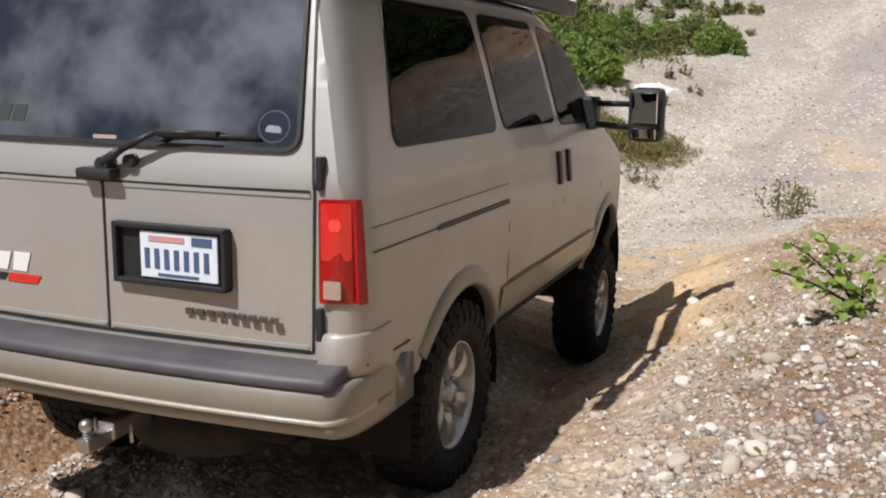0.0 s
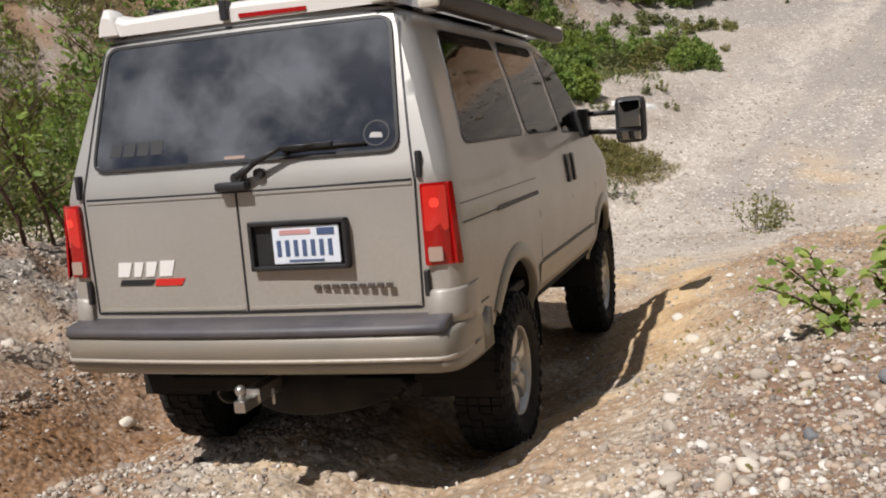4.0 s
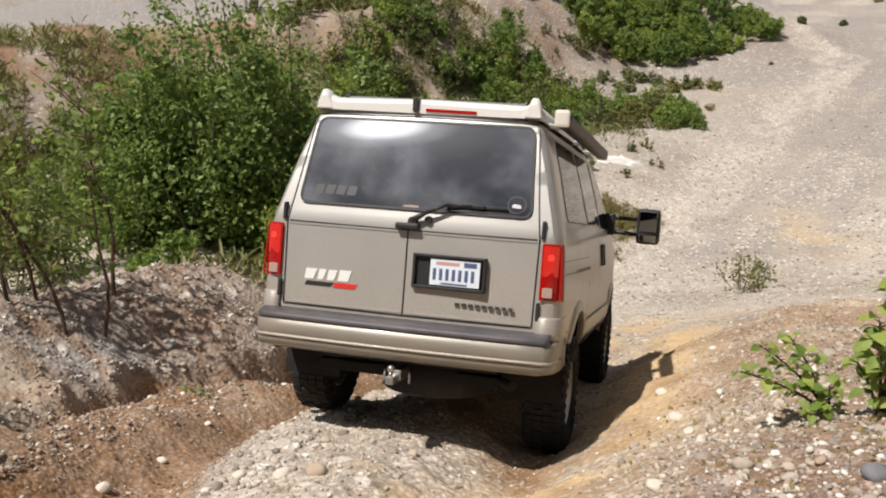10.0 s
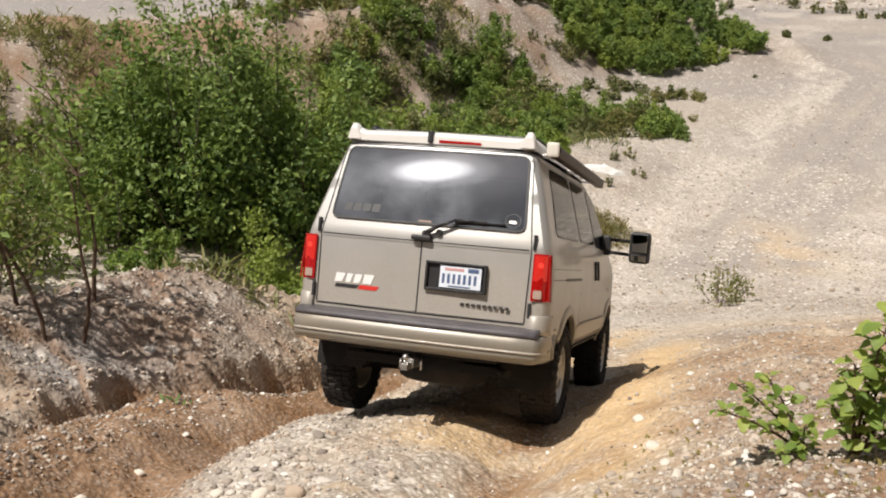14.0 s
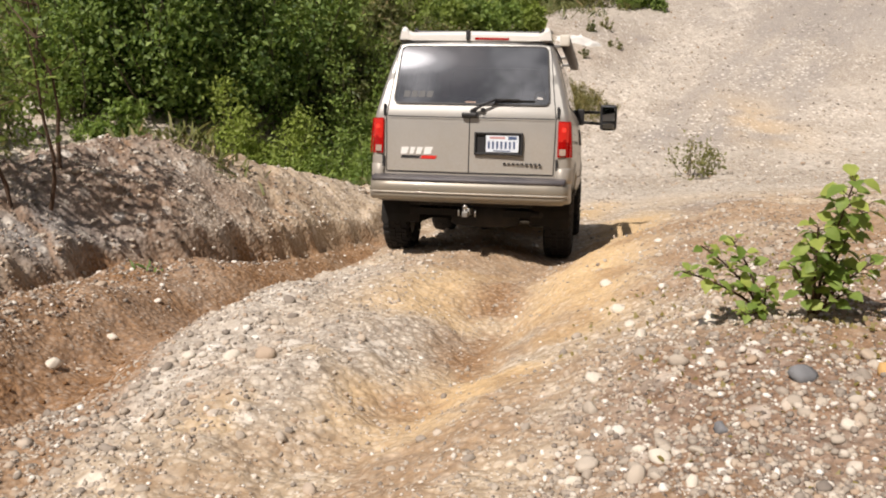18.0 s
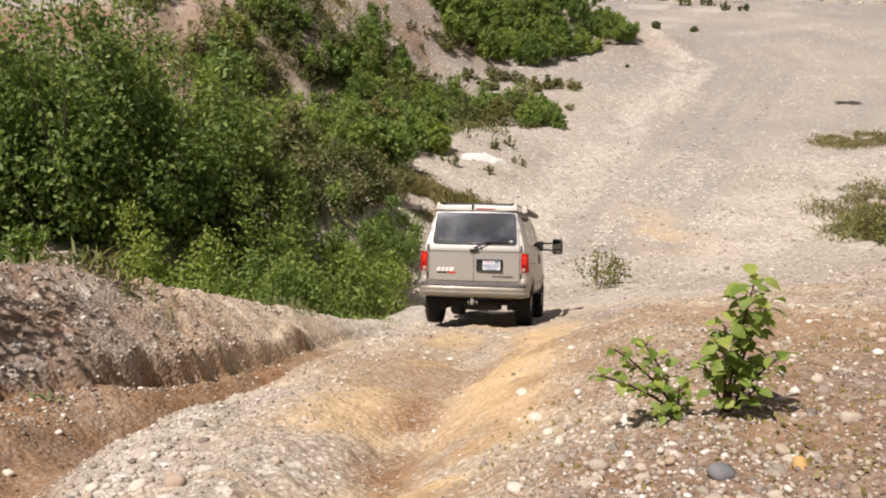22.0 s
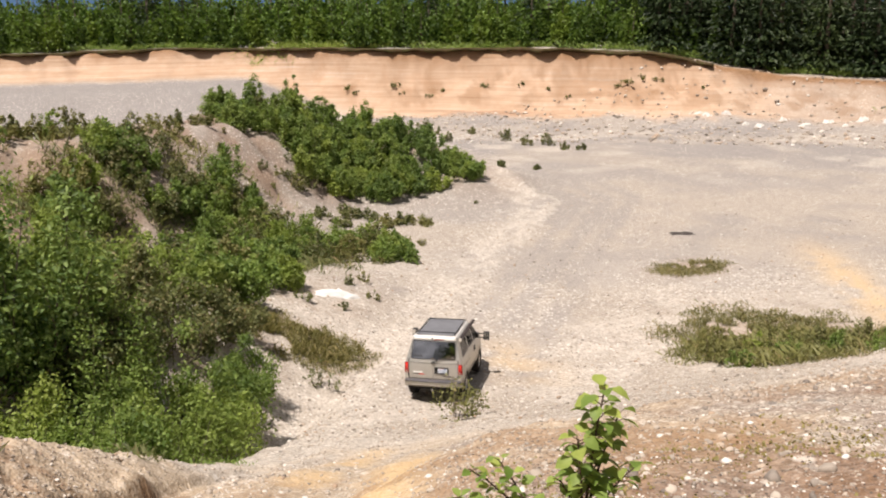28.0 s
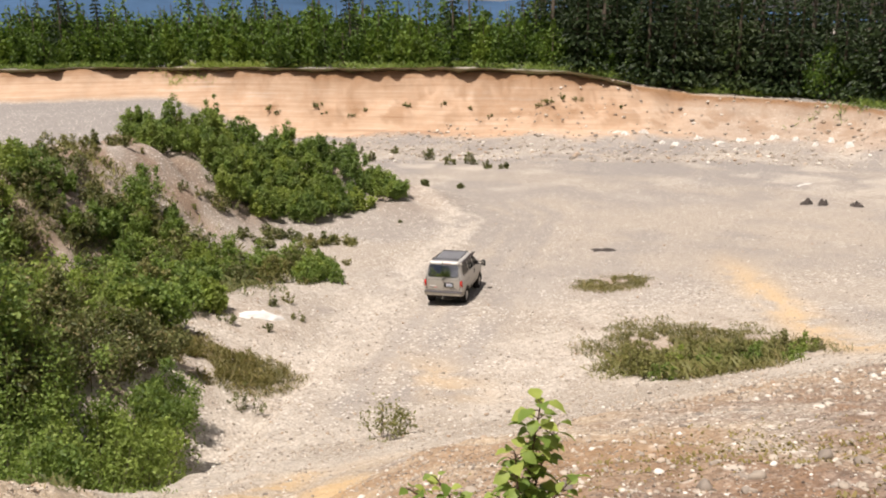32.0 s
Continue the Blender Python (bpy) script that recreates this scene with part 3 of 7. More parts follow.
    yellow = np.maximum(yellow, 0.75 * np.exp(-((x - 31.6 - 0.47 * (y - 32.4)) / 1.3) ** 2) * step01(20, 26, y) * (1 - step01(36, 48, y)) * step01(-0.6, 0.0, n1 + 0.6 * n2))
    foot = cliff_foot(az) + 5.0 * fractal(az * 1.2, az * 0 + 3, 9.0, 4, 31)
    gut = 0.8 * fractal(az * 2.1, az * 0 + 8, 4.5, 5, 41) + 1.0 * fractal(x, y, 2.2, 3, 42)
    q = (r - foot + gut) / 6.5
    far = step01(60, 80, r)
    clay = far * step01(-0.9, -0.1, q + 0.5 * n2) * (1 - step01(1.1, 1.6, q)) * step01(-3, 9, az + 14 * step01(-0.1, 0.3, q))
    clay = clay * (1 - 0.55 * step01(33, 41, az))
    tufts = step01(0.24, 0.36, fractal(x, y, 2.6, 4, 97) + 0.16 * np.sin(q * math.pi)) * step01(0.0, 0.2, q) * (1 - step01(0.7, 0.8, q))
    brown = np.maximum(brown, far * 0.45 * tufts * step01(14, 18, az))
    for at, low, wide in ((13.6, 0.45, 0.5), (16.1, 0.45, 0.5), (18.4, 0.45, 0.45), (29.8, 0.50, 0.75), (31.2, 0.45, 0.55), (30.3, 0.28, 0.4)):
        brown = np.maximum(brown, 0.8 * far * np.exp(-((az - at) / wide) ** 2 - ((q - low) / 0.17) ** 2) * step01(-0.5, 0.0, n1))
    # grey dust over the floor, drawn out along the wheel lanes
    streak = 0.4 * fractal(u * 0.8, y * 0.06, 1.0, 4, 105) * np.exp(-((u - 1) / 6.0) ** 2) + 0.45 * fractal(r * 0.22 + 0.5 * n2, az * 0.06, 1.0, 4, 106) + 0.5 * fractal(x, y, 3.0, 5, 107)
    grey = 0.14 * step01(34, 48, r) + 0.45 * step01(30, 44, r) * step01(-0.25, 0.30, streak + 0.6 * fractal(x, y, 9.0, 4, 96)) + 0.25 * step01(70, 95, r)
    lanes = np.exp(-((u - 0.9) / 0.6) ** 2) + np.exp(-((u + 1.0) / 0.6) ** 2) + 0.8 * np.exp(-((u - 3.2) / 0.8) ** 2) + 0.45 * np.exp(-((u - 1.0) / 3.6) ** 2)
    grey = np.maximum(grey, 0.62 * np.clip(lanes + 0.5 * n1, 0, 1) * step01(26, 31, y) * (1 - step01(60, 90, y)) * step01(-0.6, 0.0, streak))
    grey = np.maximum(grey, 0.55 * step01(-0.5, 0.4, -u - 2.9) * near * (1 - step01(6.5, 9.5, y)) * step01(-0.4, 0.1, n1))
    heap = step01(-34, -18, r - foot) * (1 - step01(0.0, 0.25, q)) * (1 - step01(10, 15, az))
    grey, clay = np.maximum(grey, 0.95 * heap), clay * (1 - heap)
    grey = np.clip(grey, 0, 1) * (1 - clay)
    berm = np.clip(berm_height(x, y) / 3.0, 0, 1)
    brown = np.maximum(brown, (0.42 + 0.38 * step01(-2, -9, x)) * berm * step01(-0.3, 0.25, n2 + 0.6 * n1))
    rim = step01(0.78, 0.92, q + 0.10 * fractal(x, y, 5.0, 3, 99)) * (1 - step01(1.0, 1.2, q))
    brown = np.maximum(brown, 0.97 * rim * far)
    return np.clip(brown, 0, 1), np.clip(yellow, 0, 1) * (1 - far), grey, np.clip(clay, 0, 1)


def cover_mask(x, y):
    """Red: washed pale gravel; green: pinkish earth between stones; blue: dark grey crust."""
    r = np.hypot(x, y)
    u = x - np.interp(y, TRACK_Y, TRACK_X)
    n1, n2, n3 = fractal(x, y, 0.9, 4, 121), fractal(x, y, 4.0, 5, 122), fractal(x, y, 1.6, 5, 123)
    foot_u = bank_foot(x, y)
    # the ridge of gravel beside the gully
    pale = 0.9 * np.exp(-((u + 0.75) / 0.55) ** 2) * step01(2.6, 4, y) * (1 - step01(13, 17, y)) * step01(-0.45, 0.1, n1)
    # the lower slope and the floor beside the wheel lanes
    lanes = np.exp(-((u - 0.9) / 0.9) ** 2) + np.exp(-((u + 1.0) / 0.8) ** 2) + np.exp(-((u - 3.2) / 0.9) ** 2)
    pale = np.maximum(pale, 0.95 * step01(14, 19, y) * (1 - step01(36, 60, r)) * step01(-0.45, 0.2, n2 + 0.7 * n3) * (1 - 0.70 * np.clip(0.6 * np.clip(lanes, 0, 1) + 0.6 * np.exp(-((u - 1.2) / 3.4) ** 2) + 0.8 * n3, 0, 1) * step01(26, 30, y)))
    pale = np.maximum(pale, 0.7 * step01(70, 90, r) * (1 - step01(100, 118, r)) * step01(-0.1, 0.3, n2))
    pale = np.maximum(pale, 0.8 * step01(0.0, 0.3, foot_u - u) * step01(10.0, 11.5, y) * (1 - step01(5, 6.5, -u)) * step01(-0.4, 0.1, n1))
    pink = (0.98 - 0.40 * step01(5.5, 7.5, y)) * step01(1.8, 2.4, u) * (1 - step01(15, 19, y)) * step01(-0.50, 0.05, n3 + 0.4 * n1)
    pink = np.maximum(pink, 0.8 * step01(0.0, 0.2, foot_u - u) * step01(7.4, 8.4, y) * (1 - step01(10.5, 12.0, y)) * (1 - step01(5.5, 7, -u)) * step01(-0.6, 0.0, n3))
    pink = np.maximum(pink, 0.55 * np.clip(berm_height(x, y) / 2.5, 0, 1) * step01(25, 32, y) * step01(-0.4, 0.2, n3))
    crust = 0.9 * step01(-0.05, 0.12, foot_u - u) * (1 - step01(7.8, 8.8, y + 0.8 * n1)) * step01(-0.7, -0.1, n1 + 0.5 * n3)
    return np.clip(pale, 0, 1), np.clip(pink, 0, 1), np.clip(crust, 0, 1)


def build_ground():
    view = np.arange(-26, 62, 0.22)
    az = np.concatenate([view, np.arange(62, 334, 4.0)])
    rr = [0.0, 0.35]
    while rr[-1] < 4200:
        rr.append(rr[-1] * ((1.0060 if 2.2 < rr[-1] < 16 else 1.0115 if not 92 < rr[-1] < 165 else 1.0042) if rr[-1] < 230 else 1.12) + 0.006)
    rr = np.array(rr[1:])
    A, R = np.meshgrid(np.radians(az), rr)
    X, Y = R * np.sin(A), R * np.cos(A)
    Z = ground_height(X, Y)
    fade = step01(150, 900, R)
    Z = Z * (1 - fade) + 4.0 * fade
    na, nr = len(az), len(rr)
    co = np.stack([X, Y, Z], -1).reshape(-1, 3)
    i = np.arange(nr - 1)[:, None] * na + np.arange(na)[None]
    j = np.arange(nr - 1)[:, None] * na + (np.arange(na) + 1)[None] % na
    quads = np.stack([i, i + na, j + na, j], -1).reshape(-1, 4)
    me = bpy.data.meshes.new("ground")
    hub = len(co)
    co = np.vstack([co, [[0, 0, float(Z[0].mean())]]])
    me.vertices.add(len(co))
    me.vertices.foreach_set("co", co.ravel())
    tri = np.stack([np.full(na, hub), np.arange(na), (np.arange(na) + 1) % na], -1)
    me.loops.add(quads.size + tri.size)
    me.loops.foreach_set("vertex_index", np.concatenate([quads[:, ::-1].ravel(), tri[:, ::-1].ravel()]))
    me.polygons.add(len(quads) + len(tri))
    starts = np.concatenate([np.arange(len(quads)) * 4, quads.size + np.arange(len(tri)) * 3])
    me.polygons.foreach_set("loop_start", starts)
    me.polygons.foreach_set("use_smooth", np.ones(len(starts), bool))
    me.update(calc_edges=True)
    b, ye, g, w = soil_mask(co[:, 0], co[:, 1])
    attr = me.color_attributes.new("soil", "FLOAT_COLOR", "POINT")
    attr.data.foreach_set("color", np.stack([b, ye, g, w], -1).astype(np.float32).ravel())
    cover = me.color_attributes.new("cover", "FLOAT_COLOR", "POINT")
    cover.data.foreach_set("color", np.stack([*cover_mask(co[:, 0], co[:, 1]), np.ones(len(co))], -1).astype(np.float32).ravel())
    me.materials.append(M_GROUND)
    return tagged(new("ground", me), "uneven gravel pit ground of pale stones, sand and brown soil", "ground", kind="structure")


build_ground()


def height_at(x, y):
    return float(ground_height(np.array([x]), np.array([y]))[0])


# ---- plants ----
rng = np.random.default_rng(7)


def mesh_of(name, co, faces, mat, smooth=False):
    """A mesh from vertex rows and equal-sided faces."""
    co, faces = np.asarray(co, np.float32), np.asarray(faces, np.int32)
    me = bpy.data.meshes.new(name)
    me.vertices.add(len(co))
    me.vertices.foreach_set("co", co.ravel())
    me.loops.add(faces.size)
    me.loops.foreach_set("vertex_index", faces.ravel())
    me.polygons.add(len(faces))
    me.polygons.foreach_set("loop_start", np.arange(len(faces)) * faces.shape[1])
    if smooth:
        me.polygons.foreach_set("use_smooth", np.ones(len(faces), bool))
    me.update(calc_edges=True)
    me.materials.append(mat)
    return me


def foliage_material(name, dark, mid, light, through=0.35, dry=None):
    m = material(name, mid, 0.55, 0.0, 0.35)
    g = m.node_tree.nodes.new("ShaderNodeNewGeometry")
    stops = [(0.0, dark), (0.45, mid), (1.0, light)]
    if dry:
        stops = [(0.0, dark), (0.4, mid), (0.82, light), (1.0, dry)]
    col = ramped(m, g.outputs["Random Per Island"], stops)
    # shaded and lit clumps put into the leaf colour by noise
    col = mixed(m, ramped(m, noise_of(m, 1.3, 4.0), [(0.44, 0.0), (0.60, 0.45)]), col, dark)
    col = mixed(m, ramped(m, noise_of(m, 0.8, 3.0), [(0.50, 0.0), (0.66, 0.5)]), col, light)
    info = m.node_tree.nodes.new("ShaderNodeObjectInfo")
    col = mixed(m, ramped(m, info.outputs["Random"], [(0.0, 0.30), (0.3, 0.0)]), col, dark)
    col = mixed(m, ramped(m, info.outputs["Random"], [(0.5, 0.0), (1.0, 0.6)]), col, (light[0] * 1.15, light[1], light[2] * 0.75))
    b = m.node_tree.nodes["Principled BSDF"]
    link(m, col, b.inputs["Base Color"])
    t = m.node_tree.nodes.new("ShaderNodeBsdfTranslucent")
    link(m, mixed(m, 0.5, col, (light[0] * 1.2, light[1] * 1.25, light[2] * 0.8)), t.inputs["Color"])
    mix = m.node_tree.nodes.new("ShaderNodeMixShader")
    mix.inputs[0].default_value = through
    link(m, b.outputs[0], mix.inputs[1])
    link(m, t.outputs[0], mix.inputs[2])
    link(m, mix.outputs[0], m.node_tree.nodes["Material Output"].inputs["Surface"])
    return m


M_LEAF_DARK = foliage_material("alder_leaves", (0.030, 0.064, 0.015), (0.135, 0.22, 0.050), (0.32, 0.42, 0.12), 0.38)
M_LEAF = foliage_material("willow_leaves", (0.042, 0.080, 0.018), (0.17, 0.265, 0.058), (0.33, 0.43, 0.11), 0.40)
M_LEAF_OLIVE = foliage_material("weed_leaves", (0.055, 0.075, 0.024), (0.13, 0.155, 0.05), (0.24, 0.25, 0.095), 0.28, (0.38, 0.27, 0.16))
M_LEAF_BRIGHT = foliage_material("cottonwood_leaves", (0.05, 0.11, 0.02), (0.11, 0.20, 0.04), (0.20, 0.30, 0.07), 0.4)
M_GRASS = foliage_material("pit_grass", (0.085, 0.095, 0.030), (0.17, 0.165, 0.055), (0.28, 0.25, 0.10), 0.3, (0.40, 0.29, 0.15))
M_CONIFER = foliage_material("conifer_needles", (0.009, 0.020, 0.007), (0.024, 0.048, 0.015), (0.055, 0.085, 0.025), 0.2)
M_WOOD = foliage_material("wood_leaves", (0.014, 0.034, 0.006), (0.078, 0.150, 0.020), (0.18, 0.285, 0.045), 0.30)
M_BARK = varied("grey_bark", (0.14, 0.115, 0.09), 0.9, 0, 0.2, 0.3, 6.0, 50.0, 0.3)
M_TWIG = varied("brown_twig", (0.10, 0.065, 0.045), 0.85, 0, 0.2, 0.3, 10.0, 60.0, 0.2)


def leaf_cards(centres, size, droop=0.0, aspect=0.55, fold=0.12, axes=None, ups=None):
    """Pointed leaves (five corners folded along the rib) about each centre: vertices and faces."""
    n = len(centres)
    axis = rng.normal(size=(n, 3)) + (0, 0, 0.15 - droop) if axes is None else axes
    axis = axis / np.linalg.norm(axis, axis=1, keepdims=True)
    other = rng.normal(size=(n, 3)) + (0, 0, 0.9) if ups is None else ups
    side = np.cross(axis, other)
    side /= np.linalg.norm(side, axis=1, keepdims=True) + 1e-9
    up = np.cross(side, axis)
    s = (size * rng.uniform(0.6, 1.35, n))[:, None]
    base = centres - axis * s * 0.5
    left = centres + side * s * aspect * 0.5 + up * s * fold
    right = centres - side * s * aspect * 0.5 + up * s * fold
    tip = centres + axis * s * 0.5 - up * s * fold * 0.6
    co = np.stack([base, left, tip, right], 1).reshape(-1, 3)
    f = np.arange(n)[:, None] * 4
    faces = np.concatenate([f + (0, 1, 2), f + (0, 2, 3)], 0)
    return co, faces


def limb_tubes(lines, n=5):
    """Tapered tubes along polylines of (point, radius)."""
    co, faces = [], []
    for line in lines:
        start = len(co)
        for i, (p, r) in enumerate(line):
            p = Vector(p)
            a, b = Vector(line[max(0, i - 1)][0]), Vector(line[min(len(line) - 1, i + 1)][0])
            q = (b - a).to_track_quat("Z", "Y")
            for k in range(n):
                co.append(tuple(p + q @ Vector((r * math.cos(k * math.tau / n), r * math.sin(k * math.tau / n), 0))))
        for i in range(len(line) - 1):
            for k in range(n):
                a, b = start + i * n + k, start + i * n + (k + 1) % n
                faces.append((a, b, b + n, a + n))
    return co, faces


def bush(x, y, h, w, leaves, size, leaf_mat=None, label="", name="bush", clumps=None, sink=0.08, bare=0.18, category="bush", stems=None, z=None, puff=1.0):
    """A many-stemmed shrub: an Empty at its base with stems and foliage in leafy puffs along them, with gaps between."""
    z = height_at(x, y) - sink if z is None else z
    thing = tagged(new(name), label or "dense green leafy bush on gravel", category, group="pit shrubs")
    thing.matrix_basis = pose(x, y, z)
    k = clumps or max(9, int(5 + 5 * h))
    lines, pts, ups = [], [], []
    per = rng.multinomial(leaves, rng.dirichlet(np.full(k, 4.0)))
    for i in range(k):
        a, rad = rng.uniform(0, math.tau), math.sqrt(rng.uniform(0.0, 1)) if i else 0.1
        root = np.array((0.38 * w * rad * math.cos(a), 0.38 * w * rad * math.sin(a), 0.0))
        tall = h * (1 - 0.38 * rad ** 2) * (rng.uniform(0.50 if h > 4 else 0.62, 1.0) if i else 1.0)
        tip = root * 1.35 + rng.normal(size=3) * 0.05 * h
        tip[2] = tall * 0.94
        bend = (root + tip) / 2 + rng.normal(size=3) * 0.03 * h
        r = 0.006 * h + 0.005
        if i < (stems or int(6 + 2 * h)):
            lines.append([(root * 0.5, r), (root * 0.4 + bend * 0.6, r * 0.8), (bend, r * 0.6), (tip, r * 0.2)])
        count = max(3, int(2.2 + 0.8 * tall))
        for j, n in enumerate(rng.multinomial(per[i], np.full(count, 1 / count))):
            f = max(bare, 0.10) + (1 - max(bare, 0.10)) * (j + rng.uniform(0.2, 1.0)) / count
            mid = (1 - f) ** 2 * root + 2 * f * (1 - f) * bend + f * f * tip + rng.normal(size=3) * 0.035 * w
            reach = puff * (0.105 * w + 0.035 * h) * (1.25 - 0.62 * f) * rng.uniform(0.7, 1.25)
            d = rng.normal(size=(n, 3))
            d /= np.linalg.norm(d, axis=1, keepdims=True) + 1e-9
            d[:, 2] = np.where(rng.uniform(size=n) < 0.5, np.abs(d[:, 2]), d[:, 2])
            pts.append(mid + d * reach * (0.30 + 0.75 * rng.uniform(0, 1, (n, 1)) ** 0.6) * (0.86, 0.86, 1.05) + rng.normal(size=(n, 3)) * 0.30 * reach * (1, 1, 1.3))
            ups.append(d + (0, 0, 0.55) + rng.normal(size=(n, 3)) * 0.40)
    co, faces = limb_tubes(lines)
    st = new("trunk", mesh_of("trunk", co, faces, M_BARK, True))
    tagged(st, kind="stuff")
    st.parent = thing
    pts, ups = np.concatenate(pts), np.concatenate(ups)
    keep = pts[:, 2] > 0.03
    co, faces = leaf_cards(pts[keep], size, ups=ups[keep])
    fo = new("foliage", mesh_of("foliage", co, faces, leaf_mat or M_LEAF))
    fo.parent = thing
    return thing


def polar(az, d):
    return d * math.sin(radians(az)), d * math.cos(radians(az))


# tall dark thicket in the hollow beyond the bank
for az, d, h, w in ((-15.0, 24.6, 5.6, 4.4), (-13.2, 24.0, 6.4, 4.2), (-11.4, 24.4, 7.3, 4.6), (-9.2, 24.6, 6.2, 4.2), (-6.6, 25.6, 6.9, 4.4), (-4.4, 27.6, 4.4, 3.6), (-12.8, 28.5, 6.8, 4.4), (-8.0, 29.0, 6.4, 4.2)):
    x, y = polar(az, d)
    bush(x, y, h * 0.96, w * 0.95, 8600, 0.17, M_LEAF_DARK, "tall dense dark green alder bush behind the gravel bank", "alder_bush", clumps=int(2.4 * h), bare=0.06, puff=1.3)
# lower, lighter bushes on the slope before it
for az, d, h, w in ((-6.5, 20.2, 2.6, 2.8), (-4.0, 20.3, 2.9, 3.0), (-1.4, 20.8, 3.0, 2.8), (0.6, 22.0, 3.0, 2.8), (2.4, 24.0, 2.8, 2.8), (-2.8, 23.0, 3.4, 3.0), (-8.6, 21.4, 2.4, 2.8), (4.2, 25.8, 2.4, 2.6), (5.6, 27.6, 2.0, 2.2), (6.2, 29.6, 1.5, 2.0), (-5.5, 18.4, 1.7, 2.0), (-0.4, 19.6, 1.9, 2.2), (1.2, 25.8, 3.2, 3.0)):
    x, y = polar(az, d)
    bush(x, y, h * 1.25, w * 1.1, 7000, 0.11, M_LEAF, "leafy mid-green willow bush on the slope", "willow_bush", clumps=13, bare=0.02, puff=1.15)
for az, d, h, w in ((-1.8, 26.5, 3.0, 2.8), (0.0, 28.5, 3.0, 2.8), (2.2, 29.5, 2.8, 2.8), (4.0, 31.5, 2.4, 2.6), (-3.4, 25.5, 2.6, 2.6), (5.6, 33.0, 1.9, 2.4), (1.0, 31.5, 3.0, 2.8)):
    bush(*polar(az, d), h, w, 4200, 0.125, M_LEAF_OLIVE, "greyish olive willow scrub between taller bushes", "willow_scrub", clumps=12, bare=0.02, puff=1.1)
# scrub on the left, beyond the saplings
for az, d, h, w in ((-27, 14.0, 2.2, 2.4), (-23.5, 15.5, 2.3, 2.4), (-30.0, 12.0, 1.9, 2.2), (-25.0, 19.5, 3.2, 2.8), (-21.5, 21.5, 3.4, 2.8), (-18.2, 23.0, 3.9, 2.8), (-16.0, 21.0, 1.4, 1.8), (-12.8, 20.5, 1.0, 1.6)):
    x, y = polar(az, d)
    bush(x, y, h * 0.85, w, 3000, 0.115, M_LEAF_OLIVE if d < 20 else M_LEAF, "loose yellow-green scrub bush behind the bank", "scrub_bush", clumps=12, bare=0.04)
# bushes up the side of the berm
for i in range(66):
    f, s = i / 65, rng.uniform(-1, 1)
    az, d = -6.0 + 15.0 * f + 1.2 * s, 33.0 + 11.0 * f + 5.0 * rng.uniform(-1, 1)
    x, y = polar(az, d)
    h = rng.uniform(1.9, 3.6) * (1 - 0.35 * f)
    bush(x, y, h, h * rng.uniform(0.8, 1.2), 2300, 0.18, (M_LEAF_DARK, M_LEAF, M_LEAF_OLIVE)[int(rng.integers(3)) if i % 2 else 1], "green leafy bush on the side of the gravel berm", "berm_bush", clumps=16, bare=0.03)
for i in range(24):
    az, d = -10 + 18 * (i + rng.uniform(0, 0.9)) / 24, rng.uniform(45, 56)
    x, y = polar(az, d)
    h = rng.uniform(0.7, 2.0)
    bush(x, y, h, h * rng.uniform(0.9, 1.4), 800, 0.17, M_LEAF_OLIVE if i % 3 else M_LEAF, "loose green scrub bush high on the gravel berm", "berm_bush", clumps=10, bare=0.03)
for k in range(30):
    f, s = (k + rng.uniform(0, 1)) / 30, rng.uniform(-1, 1)
    h = rng.uniform(1.2, 2.4)
    bush(-3.0 + 11.0 * f, 49.6 + 7.0 * f + 2.4 * s, h, h * 1.15, 1300, 0.18, (M_LEAF, M_LEAF_DARK, M_LEAF_OLIVE)[k % 3], "green leafy bush low on the gravel berm", "berm_bush", clumps=12, bare=0.02)
for k in range(44):
    az, d = -28 + 17 * (k + rng.uniform(0, 1)) / 44, rng.uniform(24, 42)
    h = rng.uniform(0.8, 2.3)
    bush(*polar(az, d), h, h * 1.15, 900, 0.15, M_LEAF_OLIVE if k % 3 else M_LEAF, "loose olive scrub bush on the brown side of the berm", "berm_bush", clumps=11, bare=0.02)
for k in range(34):
    h = rng.uniform(0.3, 0.9)
    bush(-5.0 + 17.0 * (k + rng.uniform(0, 1)) / 34, rng.uniform(53, 60) + 0.2 * k, h, h * 1.3, 200, 0.12, M_LEAF_OLIVE, "small dry olive weed on the bare side of the berm", "small_shrub", clumps=6, bare=0.03)
# a low belt of bushes out over the pit floor, and a thin one beyond it
for k in range(60):
    f, s = rng.uniform(0, 1), rng.uniform(0, 1)
    bush(3.6 + 11.4 * f + 0.9 * s, 49.8 - 2.4 * f + 6.0 * s * (1 - 0.25 * f), (2.9 - 1.6 * f) * rng.uniform(0.65, 1.1), 2.3 - 0.5 * f, 1250, 0.15, M_LEAF if k % 4 else M_LEAF_OLIVE, "low green bush on the pit floor", "floor_bush", clumps=12, bare=0.02)
for k in range(11):
    f = k / 10
    bush(11.0 + 7.0 * f, 61.2 - 3.6 * f + rng.uniform(-1.6, 1.6), rng.uniform(0.45, 1.1), 1.9, 600, 0.17, M_LEAF_OLIVE, "low olive green bush on the pit floor", "floor_bush", clumps=9, bare=0.02)
